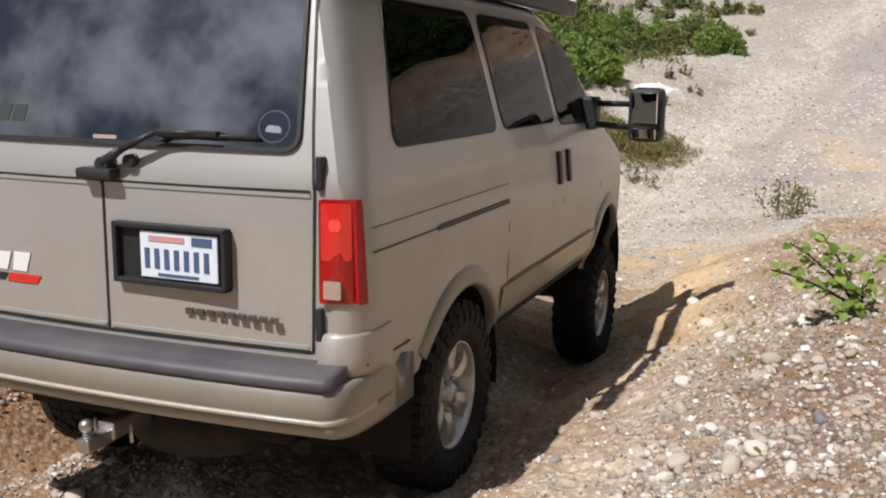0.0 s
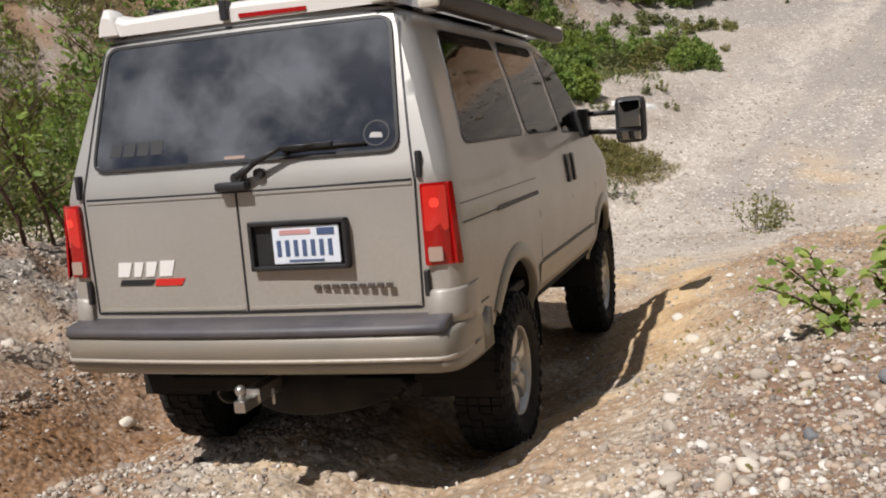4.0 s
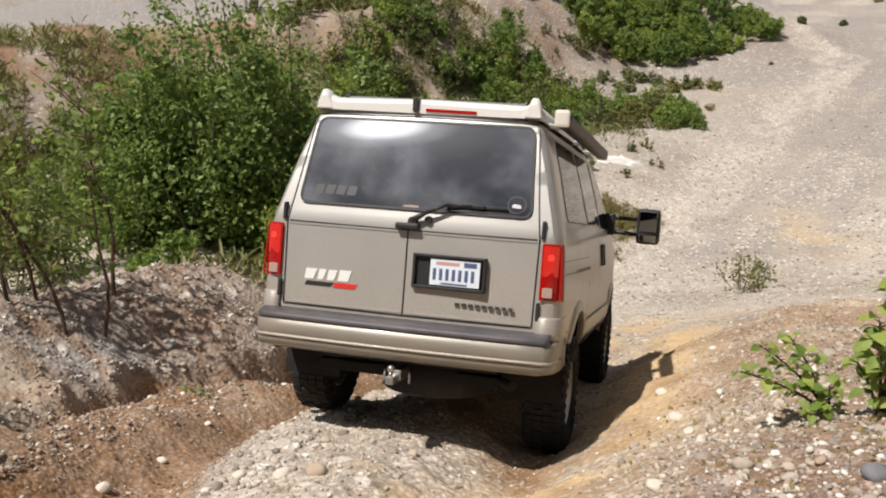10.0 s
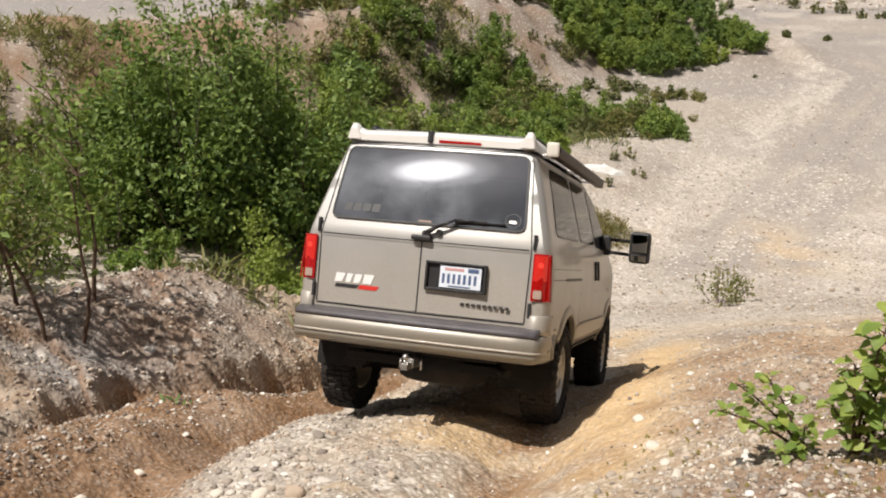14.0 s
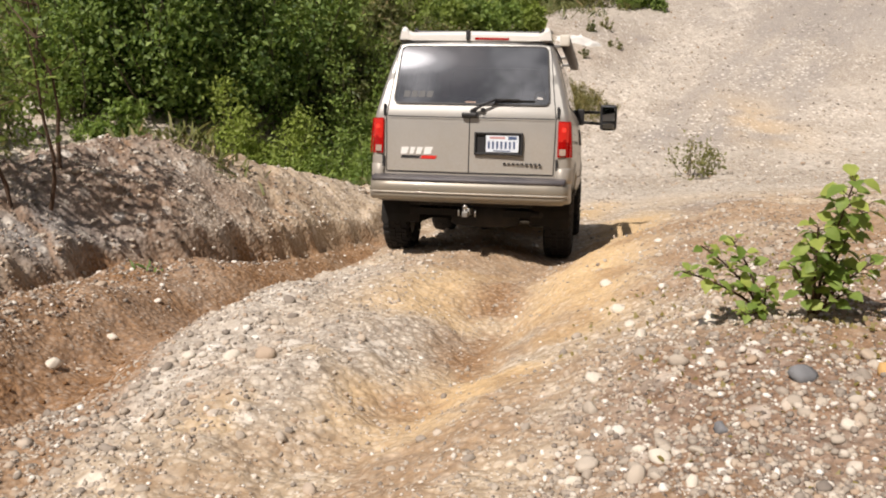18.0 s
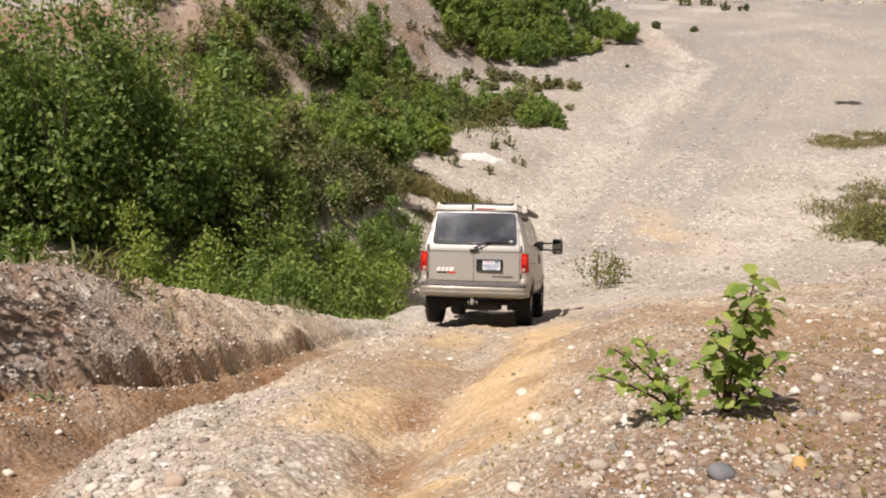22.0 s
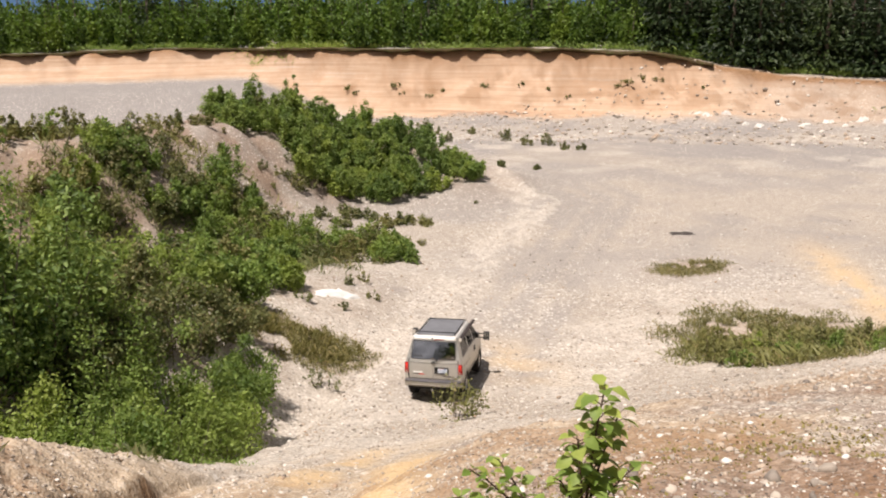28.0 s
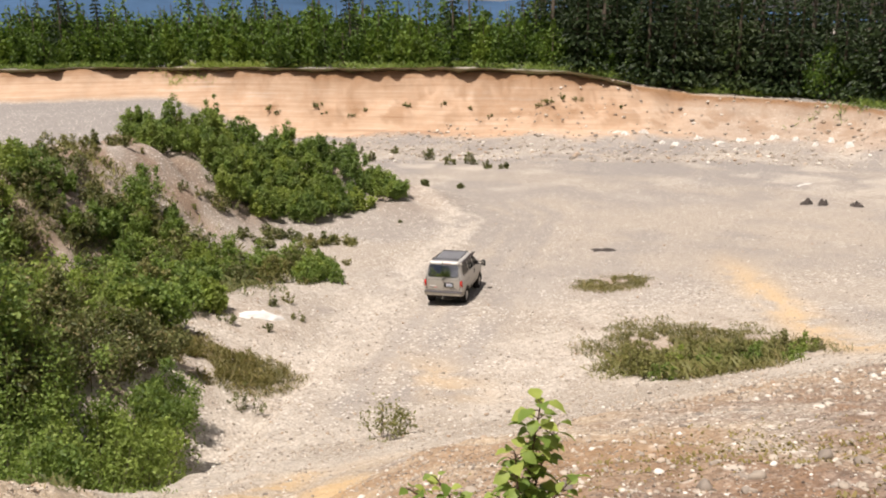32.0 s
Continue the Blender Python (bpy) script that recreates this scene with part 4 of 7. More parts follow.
# the overgrown end of the berm
for k in range(34):
    f = (k + rng.uniform(0, 1)) / 34
    bush(10.5 + 10.5 * f + rng.uniform(-0.8, 0.8), 65.6 + rng.uniform(-2.2, 1.8), rng.uniform(1.3, 2.6), rng.uniform(1.6, 2.6), 2000, 0.17, M_LEAF_DARK if k % 3 else M_LEAF, "dark green bush on the face of the gravel berm", "mound_bush", clumps=11, bare=0.02, puff=0.95)
for k in range(84):
    f, s = rng.uniform(0, 1), rng.uniform(-1, 1)
    x = 6.6 + 18.4 * f
    if 9.8 < x < 11.4 and s < 0.4:
        continue
    bush(x, 69.4 - 1.9 * f + (4.4 - 2.4 * f) * s, rng.uniform(1.6, 3.3) * (1 - 0.45 * f ** 3), rng.uniform(1.6, 2.6), 2300, 0.17, M_LEAF_DARK if k % 3 else M_LEAF, "dark green bush on the end of the gravel berm", "mound_bush", clumps=11, bare=0.02, puff=0.95)
for az, d, h in ((3.2, 60, 1.4), (5.0, 63, 1.1), (1.2, 57, 1.5), (8.3, 72, 1.3), (-1.8, 52, 1.6), (17.8, 112, 1.3), (18.3, 106, 1.4), (19.2, 99, 1.3), (20.7, 106, 0.9), (22.7, 100, 1.6), (24.0, 96, 1.2), (25.2, 96, 1.4), (26.2, 93, 0.9), (27.2, 93, 0.8), (22.4, 82.7, 0.9), (24.6, 81, 0.6), (-3.4, 56.5, 1.1), (-5.2, 55, 1.2), (-0.6, 57.5, 0.8), (2.4, 62, 1.3), (3.6, 64, 0.9)):
    x, y = polar(az, d)
    bush(x, y, h, h * 1.2, 420, 0.19, M_LEAF_OLIVE, "small olive shrub on the gravel", "small_shrub", clumps=7, bare=0.03)
# weeds at the foot of the hill
bush(8.8, 24.8, 1.35, 2.3, 620, 0.115, M_LEAF_OLIVE, "sparse stemmy green weed on the gravel slope", "weed_shrub", clumps=12, bare=0.1, stems=12)
bush(19.9, 27.9, 1.5, 1.7, 800, 0.12, M_LEAF_OLIVE, "greyish flowering shrub beside a grass patch", "flowering_shrub", clumps=12, bare=0.1, stems=9)
for x, y, h in ((3.6, 33.5, 0.9), (6.3, 31.8, 1.1), (9.7, 42.0, 0.6), (10.6, 42.6, 0.6), (7.0, 38.6, 0.7), (16.5, 52.0, 0.6), (12.5, 47.0, 0.6), (8.7, 38.6, 0.5), (10.5, 40.5, 0.5), (23.4, 61.3, 0.3)):
    bush(x, y, h, h * 1.2, 260, 0.10, M_LEAF_OLIVE, "small dry green weed on the pit floor", "weed_shrub", clumps=7, bare=0.04, stems=7)


def grass_patch(name, label, cx, cy, rx, ry, count, h, mat, turn=0.0):
    """Blades over an oval of ground, as one mass."""
    a, r = rng.uniform(0, math.tau, count), np.sqrt(rng.uniform(0, 1, count)) * (1 + 0.25 * np.sin(3 * rng.uniform(0, math.tau, count)))
    x = cx + rx * r * np.cos(a) * math.cos(turn) - ry * r * np.sin(a) * math.sin(turn)
    y = cy + rx * r * np.cos(a) * math.sin(turn) + ry * r * np.sin(a) * math.cos(turn)
    keep = fractal(x, y, 1.3, 3, 7) > -0.30 + 0.35 * np.clip(r - 0.6, 0, 1)
    x, y = x[keep], y[keep]
    z = ground_height(x, y) - 0.01
    n = len(x)
    hh = h * rng.uniform(0.3, 1.2, n) * (0.55 + 0.9 * np.clip(fractal(x, y, 0.8, 3, 17) + 0.5, 0, 1))
    yaw, lean = rng.uniform(0, math.tau, n), rng.uniform(0.2, 1.1, n) * hh
    wd = 0.010 + 0.030 * hh
    root = np.stack([x, y, z + rng.uniform(0, 0.55, n) * hh], 1)
    side = np.stack([np.cos(yaw) * wd, np.sin(yaw) * wd, 0 * x], 1)
    off = np.stack([-np.sin(yaw) * lean, np.cos(yaw) * lean, 0.6 * hh], 1)
    co = np.stack([root - side, root + side, root + off * (0.55, 0.55, 0.75) + side * 1.2, root + off], 1).reshape(-1, 3)
    f = np.arange(n)[:, None] * 4
    ob = new(name, mesh_of(name, co, np.concatenate([f + (0, 1, 2), f + (0, 2, 3)], 0), mat))
    return tagged(ob, label, "grass", kind="stuff")


grass_patch("grass_patch", "yellow-green grass patch on the pit floor", 24.2, 29.6, 4.2, 4.6, 22000, 0.24, M_GRASS)
grass_patch("weed_patch", "green weeds in a grass patch", 22.4, 28.0, 3.4, 2.6, 7000, 0.40, M_LEAF_OLIVE)
for k in range(13):
    bush(19.6 + 0.62 * k + rng.uniform(-0.5, 0.5), 27.6 - 0.16 * k + rng.uniform(-1.0, 1.4), rng.uniform(0.6, 1.25), rng.uniform(0.9, 1.5), 620, 0.095, M_LEAF if k % 2 else M_LEAF_OLIVE, "low green weed in the grass patch", "weed_shrub", clumps=8, bare=0.03, stems=6)
grass_patch("grass_patch", "brown grass on the pit floor", 27.8, 41.4, 2.2, 1.4, 5000, 0.16, M_GRASS)
grass_patch("wet_grass", "brown-green grass in a damp hollow", 5.8, 34.6, 2.8, 1.7, 12000, 0.22, M_GRASS)
grass_patch("bank_weeds", "weeds on the bench behind the bank", *polar(-13.5, 16.2), 3.4, 2.2, 8000, 0.20, M_LEAF_OLIVE)
grass_patch("bank_weeds", "weeds on the bench below the thicket", *polar(-5, 19.4), 3.2, 1.4, 5000, 0.22, M_LEAF)
grass_patch("bank_tuft", "small green weeds on the gravel bank", *polar(-17, 8.3), 0.30, 0.25, 160, 0.16, M_LEAF_BRIGHT)
grass_patch("bank_tuft", "dry weeds along the top of the bank", *polar(-16, 11.4), 1.4, 0.7, 700, 0.20, M_LEAF_OLIVE)
grass_patch("mound_litter", "dry brown litter and weeds on the near mound", 3.6, 3.6, 2.4, 2.0, 5000, 0.028, M_GRASS)
grass_patch("berm_weeds", "sparse weeds over the high end of the berm", *polar(-19, 37), 8.0, 4.5, 9000, 0.45, M_LEAF_OLIVE)
grass_patch("berm_weeds", "yellow-green weeds on the brown end of the berm", *polar(-20, 42), 8.0, 5.0, 15000, 0.5, M_LEAF_OLIVE)
grass_patch("berm_weeds", "loose weeds on the side of the berm", *polar(3, 48), 9.0, 5.0, 14000, 0.5, M_LEAF_OLIVE)
grass_patch("berm_weeds", "sparse weeds on top of the berm", *polar(2, 57), 9.0, 3.0, 3000, 0.5, M_LEAF_OLIVE)


# leggy saplings on the bank
def sapling(x, y, h, lean, leaves, seed):
    thing = tagged(new("sapling"), "thin leggy sapling with few leaves on the bank", "sapling", group="bank saplings")
    thing.matrix_basis = pose(x, y, height_at(x, y) - 0.05)
    r = np.random.default_rng(seed)
    top = np.array((lean[0], lean[1], h))
    line, pts = [], []
    for k in range(7):
        f = k / 6
        line.append((top * f + (0.06 * math.sin(5 * f), 0.05 * math.sin(4 * f + 1), 0) + r.normal(size=3) * 0.015, 0.024 * (1 - 0.75 * f)))
    lines = [line]
    for k in range(9):
        f = r.uniform(0.3, 1.0)
        p = top * f
        q = p + np.array((r.normal() * 0.32, r.normal() * 0.32, r.uniform(0.1, 0.5)))
        lines.append([(p, 0.009), ((p + q) / 2 + r.normal(size=3) * 0.03, 0.006), (q, 0.003)])
        for j in range(leaves // 9):
            s = r.uniform(0.4, 1.1)
            pts.append(p + (q - p) * s + r.normal(size=3) * 0.11)
    for k, one in enumerate(lines):
        co, faces = limb_tubes([one])
        t = new("branch" if k else "trunk", mesh_of("branch" if k else "trunk", co, faces, M_TWIG, True))
        t.parent = thing
    co, faces = leaf_cards(np.array(pts), 0.095)
    c = new("crown", mesh_of("crown", co, faces, M_LEAF))
    c.parent = thing


for i, (az, d, h, lean) in enumerate(((-22.6, 8.6, 1.9, (-0.45, 0.2)), (-20.6, 8.7, 1.7, (0.2, 0.2)), (-23.8, 9.0, 2.2, (-0.3, 0.1)), (-19.6, 9.2, 1.8, (0.1, 0.3)), (-25.5, 8.8, 1.7, (-0.2, 0.0)))):
    x, y = polar(az, d)
    sapling(x, y, h, lean, 150, 40 + i)


# cottonwood sprout on the near mound, each leaf a piece
def big_leaf_mesh():
    bm = bmesh.new()
    rib = [(0, 0, 0), (0, 0.34, 0.05), (0, 0.68, 0.05), (0, 1.0, -0.06)]
    wide = [0.10, 0.40, 0.30, 0.0]
    mid = [bm.verts.new(p) for p in rib]
    for s in (-1, 1):
        rim = [bm.verts.new((s * w, y - 0.03, z + 0.28 * w)) for (x, y, z), w in zip(rib[:-1], wide)]
        for k in range(2):
            f = bm.faces.new((mid[k], mid[k + 1], rim[k + 1], rim[k])[::s])
            f.smooth = True
        bm.faces.new((mid[2], mid[3], rim[2])[::s]).smooth = True
    me = bpy.data.meshes.new("leaf")
    bm.to_mesh(me)
    bm.free()
    return me


def leaf_object_material(name, dark, light):
    m = foliage_material(name, dark, tuple((a + b) / 2 for a, b in zip(dark, light)), light, 0.4)
    o = m.node_tree.nodes.new("ShaderNodeObjectInfo")
    for n in m.node_tree.nodes:
        if n.bl_idname == "ShaderNodeValToRGB" and n.inputs["Fac"].links and n.inputs["Fac"].links[0].from_socket.name == "Random Per Island":
            link(m, o.outputs["Random"], n.inputs["Fac"])
    return m


LEAF_MESH = big_leaf_mesh()
LEAF_MESH.materials.append(leaf_object_material("sprout_leaf", (0.13, 0.22, 0.04), (0.38, 0.48, 0.13)))


def sprout(x, y, shoots, seed, label):
    z = height_at(x, y) - 0.03
    thing = tagged(new("cottonwood_sprout"), label, "plant", group="cottonwood sprouts")
    thing.matrix_basis = pose(x, y, z)
    r = np.random.default_rng(seed)
    lines = []
    for (dx, dy, h, n, size) in shoots:
        n, size = int(1.5 * n), 0.78 * size
        tip = np.array((dx, dy, h))
        bend = np.array((dx * 0.25, dy * 0.25, h * 0.55))
        pts = [(1 - f) ** 2 * np.zeros(3) + 2 * f * (1 - f) * bend + f * f * tip for f in np.linspace(0, 1, 7)]
        lines.append([(p, 0.010 * (1 - 0.7 * k / 6)) for k, p in enumerate(pts)])
        for k in range(n):
            f = 0.28 + 0.72 * (k + r.uniform(0, 0.8)) / n
            p = (1 - f) ** 2 * np.zeros(3) + 2 * f * (1 - f) * bend + f * f * tip
            a = k * 137.5 + r.uniform(-30, 30)
            out = np.array((math.cos(radians(a)), math.sin(radians(a)), r.uniform(0.05, 0.8)))
            q = p + out * size * 0.45
            lines.append([(p, 0.003), (q, 0.002)])
            leaf = new("leaf", LEAF_MESH)
            leaf.parent = thing
            s = size * r.uniform(0.7, 1.25)
            leaf.matrix_basis = Matrix.Translation(q) @ pose(0, 0, 0, 0, 0, a - 90) @ pose(0, 0, 0, r.uniform(-40, 35), r.uniform(-35, 35), 0) @ Matrix.Diagonal((s, s, s, 1))
    co, faces = limb_tubes(lines)
    st = new("trunk", mesh_of("trunk", co, faces, M_TWIG, True))
    st.parent = thing


# ---- the van ----
def part(name, bm, mat, parent, label="", smooth=False, at=None):
    """Links a bmesh as one mesh object under a thing or a part."""
    me = bpy.data.meshes.new(name)
    if smooth:
        for f in bm.faces:
            f.smooth = True
    bm.to_mesh(me)
    bm.free()
    me.materials.append(mat)
    ob = new(name, me)
    ob.parent = parent
    if at is not None:
        ob.matrix_basis = at
    if label:
        tagged(ob, label)
    return ob


def box(bm, lo, hi, bevel=0.0, m=None):
    """A bevelled box between two corners, added to bm."""
    vs = [bm.verts.new((x, y, z)) for z in (lo[2], hi[2]) for y in (lo[1], hi[1]) for x in (lo[0], hi[0])]
    fs = [bm.faces.new([vs[i] for i in q]) for q in ((0, 2, 3, 1), (4, 5, 7, 6), (0, 1, 5, 4), (2, 6, 7, 3), (0, 4, 6, 2), (1, 3, 7, 5))]
    if bevel:
        es = list({e for f in fs for e in f.edges})
        made = bmesh.ops.bevel(bm, geom=es, offset=bevel, segments=2, profile=0.6, affect="EDGES")
        vs = list({v for f in made["faces"] for v in f.verts} | {v for v in vs if v.is_valid})
    if m is not None:
        bmesh.ops.transform(bm, matrix=m, verts=[v for v in vs if v.is_valid])
    return bm


def boxed(lo, hi, bevel=0.0):
    return box(bmesh.new(), lo, hi, bevel)


def rod(bm, a, b, r0, r1=None, n=10, caps=True):
    a, b = Vector(a), Vector(b)
    r1 = r0 if r1 is None else r1
    q = (b - a).to_track_quat("Z", "Y")
    rings = []
    for p, r in ((a, r0), (b, r1)):
        rings.append([bm.verts.new(p + q @ Vector((r * math.cos(k * math.tau / n), r * math.sin(k * math.tau / n), 0))) for k in range(n)])
    for k in range(n):
        f = bm.faces.new((rings[0][k], rings[0][(k + 1) % n], rings[1][(k + 1) % n], rings[1][k]))
        f.smooth = True
    if caps:
        bm.faces.new(rings[0][::-1])
        bm.faces.new(rings[1])
    return bm


def lathe(bm, profile, n=48, axis="X", closed=False):
    """Turns (along, radius) points about the x axis."""
    rings = []
    for a, r in profile:
        rings.append([bm.verts.new((a, r * math.cos(k * math.tau / n), r * math.sin(k * math.tau / n))) for k in range(n)])
    pairs = list(zip(rings, rings[1:])) + ([(rings[-1], rings[0])] if closed else [])
    for p, q in pairs:
        for k in range(n):
            bm.faces.new((p[k], p[(k + 1) % n], q[(k + 1) % n], q[k])).smooth = True
    return bm


def rounded(corners, radius, steps=5):
    """A closed outline with rounded corners, in two dimensions."""
    out, n = [], len(corners)
    for i in range(n):
        p, a, b = Vector(corners[i]), Vector(corners[i - 1]), Vector(corners[(i + 1) % n])
        r = radius[i] if isinstance(radius, (tuple, list)) else radius
        u, v = (a - p).normalized() * r, (b - p).normalized() * r
        for k in range(steps + 1):
            t = k / steps
            out.append(tuple((p + u) * (1 - t) ** 2 + 2 * t * (1 - t) * p + (p + v) * t ** 2))
    return out


def finely(outline, most):
    """The same outline with no side longer than most."""
    out = []
    for a, b in zip(outline, outline[1:] + outline[:1]):
        n = max(1, math.ceil(math.dist(a, b) / most))
        out += [tuple(Vector(a).lerp(Vector(b), k / n)) for k in range(n)]
    return out


def panel(outline, to3d, thick, rings=3, lift=0.0):
    """A skin of that outline, mapped by to3d(a, b, height) and closed round its rim."""
    bm = bmesh.new()
    cx, cy = sum(p[0] for p in outline) / len(outline), sum(p[1] for p in outline) / len(outline)
    loops = []
    for k in range(rings):
        s = 1 - k / rings
        loops.append([bm.verts.new(to3d(cx + (a - cx) * s, cy + (b - cy) * s, lift + thick)) for a, b in outline])
    base = [bm.verts.new(to3d(a, b, lift)) for a, b in outline]
    edge = [bm.verts.new(to3d(a, b, lift + thick)) for a, b in outline]
    hub = bm.verts.new(to3d(cx, cy, lift + thick))
    n = len(outline)
    for k in range(n):
        j = (k + 1) % n
        bm.faces.new((base[k], base[j], edge[j], edge[k]))
        for p, q in zip(loops, loops[1:]):
            bm.faces.new((p[k], p[j], q[j], q[k])).smooth = True
        bm.faces.new((loops[-1][k], loops[-1][j], hub)).smooth = True
    bmesh.ops.recalc_face_normals(bm, faces=bm.faces)
    return bm


def strip(points, width, to3d, thick=0.003, lift=0.0):
    """A narrow raised band along a polyline."""
    bm = bmesh.new()
    rows = []
    for i, p in enumerate(points):
        p = Vector(p)
        a, b = Vector(points[max(0, i - 1)]), Vector(points[min(len(points) - 1, i + 1)])
        n = (b - a).normalized()
        n = Vector((-n.y, n.x)) * width / 2
        rows.append([bm.verts.new(to3d(*(p + n), lift)), bm.verts.new(to3d(*(p + n), lift + thick)), bm.verts.new(to3d(*(p - n), lift + thick)), bm.verts.new(to3d(*(p - n), lift))])
    for p, q in zip(rows, rows[1:]):
        for k in range(3):
            bm.faces.new((p[k], p[k + 1], q[k + 1], q[k]))
    bmesh.ops.recalc_face_normals(bm, faces=bm.faces)
    return bm


def paint_material():
    """Metallic silver-beige paint; low down, road dust and a painted-in warm reflection of the ground."""
    m = material("van_paint", (0.44, 0.43, 0.40), 0.45, 0.3, 0.5, coat=0.3)
    c = m.node_tree.nodes.new("ShaderNodeTexCoord")
    z = m.node_tree.nodes.new("ShaderNodeSeparateXYZ")
    link(m, c.outputs["Object"], z.inputs["Vector"])
    add = m.node_tree.nodes.new("ShaderNodeMath")
    add.operation = "MULTIPLY_ADD"
    link(m, noise_of(m, 4.0, 6.0), add.inputs[0])
    add.inputs[1].default_value = 0.75
    link(m, z.outputs["Z"], add.inputs[2])
    dust = ramped(m, add.outputs[0], [(0.82, 0.62), (1.0, 0.30), (1.0, 0.30)])
    low = m.node_tree.nodes.new("ShaderNodeMapRange")
    low.inputs["From Min"].default_value, low.inputs["From Max"].default_value = 0.85, 1.8
    low.inputs["To Min"].default_value, low.inputs["To Max"].default_value = 0.60, 0.0
    link(m, add.outputs[0], low.inputs["Value"])
    speck = ramped(m, noise_of(m, 45.0, 3.0), [(0.35, 0.55), (0.7, 1.0)])
    f = m.node_tree.nodes.new("ShaderNodeMath")
    f.operation = "MULTIPLY"
    link(m, low.outputs["Result"], f.inputs[0])
    link(m, speck, f.inputs[1])
    paint = ramped(m, noise_of(m, 2.2, 3.0), [(0.3, (0.45, 0.443, 0.42)), (0.7, (0.485, 0.478, 0.455))])
    b = m.node_tree.nodes["Principled BSDF"]
    # one golden tone for road dust and the ground's reflection, painted into the colour
    link(m, mixed(m, f.outputs[0], paint, (0.30, 0.215, 0.12)), b.inputs["Base Color"])
    for socket, a0, a1 in (("Roughness", 0.38, 0.75), ("Metallic", 0.42, 0.0), ("Coat Weight", 0.35, 0.0)):
        r = m.node_tree.nodes.new("ShaderNodeMapRange")
        r.inputs["To Min"].default_value, r.inputs["To Max"].default_value = a0, a1
        link(m, f.outputs[0], r.inputs["Value"])
        link(m, r.outputs["Result"], b.inputs[socket])
    return m


def glass_material(name, colour, rough=0.02, gloss=2.3):
    m = material(name, colour, rough, 0.0, 0.75)
    b = m.node_tree.nodes["Principled BSDF"]
    b.inputs["Transmission Weight"].default_value = 1.0
    b.inputs["IOR"].default_value = 1.02
    g = m.node_tree.nodes.new("ShaderNodeBsdfGlossy")
    g.inputs["Roughness"].default_value = rough
    lw = m.node_tree.nodes.new("ShaderNodeFresnel")
    lw.inputs["IOR"].default_value = gloss
    mix = m.node_tree.nodes.new("ShaderNodeMixShader")
    link(m, lw.outputs[0], mix.inputs[0])
    link(m, b.outputs[0], mix.inputs[1])
    link(m, g.outputs[0], mix.inputs[2])
    link(m, mix.outputs[0], m.node_tree.nodes["Material Output"].inputs["Surface"])
    return m


def lamp_material(name, colour, glow):
    m = material(name, colour, 0.12, 0.0, 0.6)
    b = m.node_tree.nodes["Principled BSDF"]
    w = add_node(m, "ShaderNodeTexWave", Scale=90.0)
    c = m.node_tree.nodes.new("ShaderNodeTexCoord")
    link(m, c.outputs["Object"], w.inputs["Vector"])
    link(m, ramped(m, w.outputs["Fac"], [(0.2, tuple(0.7 * v for v in colour)), (0.8, colour)]), b.inputs["Base Color"])
    if glow:
        b.inputs["Emission Color"].default_value = (1.0, 0.09, 0.05, 1)
        b.inputs["Emission Strength"].default_value = glow
    return m


M_PAINT = paint_material()
M_CLAD = varied("bumper_paint", (0.255, 0.236, 0.198), 0.40, 0.15, 0.5, 0.12, 3.0, 50.0, 0.04, 0.2, (0.26, 0.19, 0.11, 0.35))
M_WHITE = varied("white_fibreglass", (0.74, 0.73, 0.70), 0.4, 0, 0.5, 0.06, 3.0, 40.0, 0.03, 0.2, (0.4, 0.36, 0.3, 0.2))
M_GREYTOP = varied("grey_roof_cloth", (0.17, 0.175, 0.19), 0.65, 0, 0.4, 0.15, 2.0, 60.0, 0.08)
M_BLACK = varied("black_plastic", (0.022, 0.022, 0.024), 0.5, 0, 0.45, 0.3, 8.0, 90.0, 0.05)
M_PAD = varied("bumper_step_pad", (0.080, 0.076, 0.086), 0.5, 0, 0.4, 0.25, 5.0, 120.0, 0.15, 0.0, (0.14, 0.12, 0.10, 0.35))
M_UNDER = varied("underbody_soot", (0.018, 0.017, 0.016), 0.8, 0.1, 0.3, 0.4, 5.0, 40.0, 0.1, 0.0, (0.045, 0.03, 0.02, 0.4))
M_RUBBER = varied("tyre_rubber", (0.020, 0.019, 0.019), 0.82, 0, 0.3, 0.3, 9.0, 70.0, 0.12, 0.0, (0.09, 0.066, 0.043, 0.35))
M_ALLOY = varied("cast_alloy", (0.62, 0.61, 0.58), 0.38, 0.75, 0.5, 0.18, 9.0, 70.0, 0.05, 0.0, (0.30, 0.24, 0.17, 0.4))
M_STEEL = varied("worn_steel", (0.50, 0.49, 0.47), 0.35, 0.9, 0.5, 0.2, 12.0, 80.0, 0.05, 0.0, (0.25, 0.18, 0.12, 0.4))
M_CHROME = material("chrome_badge", (0.24, 0.23, 0.22), 0.25, 0.9)
M_TINT = glass_material("tinted_glass", (0.035, 0.038, 0.045), 0.015, 6.0)
M_SIDE = glass_material("tinted_side_glass", (0.022, 0.022, 0.024), 0.015, 1.22)
M_CLEAR = glass_material("clear_glass", (0.05, 0.056, 0.055), 0.015, 1.12)
M_RED = lamp_material("red_lens", (0.42, 0.007, 0.006), 0.0)
M_REDLIT = lamp_material("lit_red_lens", (0.48, 0.008, 0.006), 0.24)
M_BULB = lamp_material("brake_bulb_glow", (0.75, 0.03, 0.02), 0.6)
M_LENS = lamp_material("clear_lens", (0.48, 0.36, 0.30), 0.0)
M_PLATE = varied("plate_white", (0.72, 0.78, 0.86), 0.4, 0, 0.5, 0.06, 12.0, 90.0)
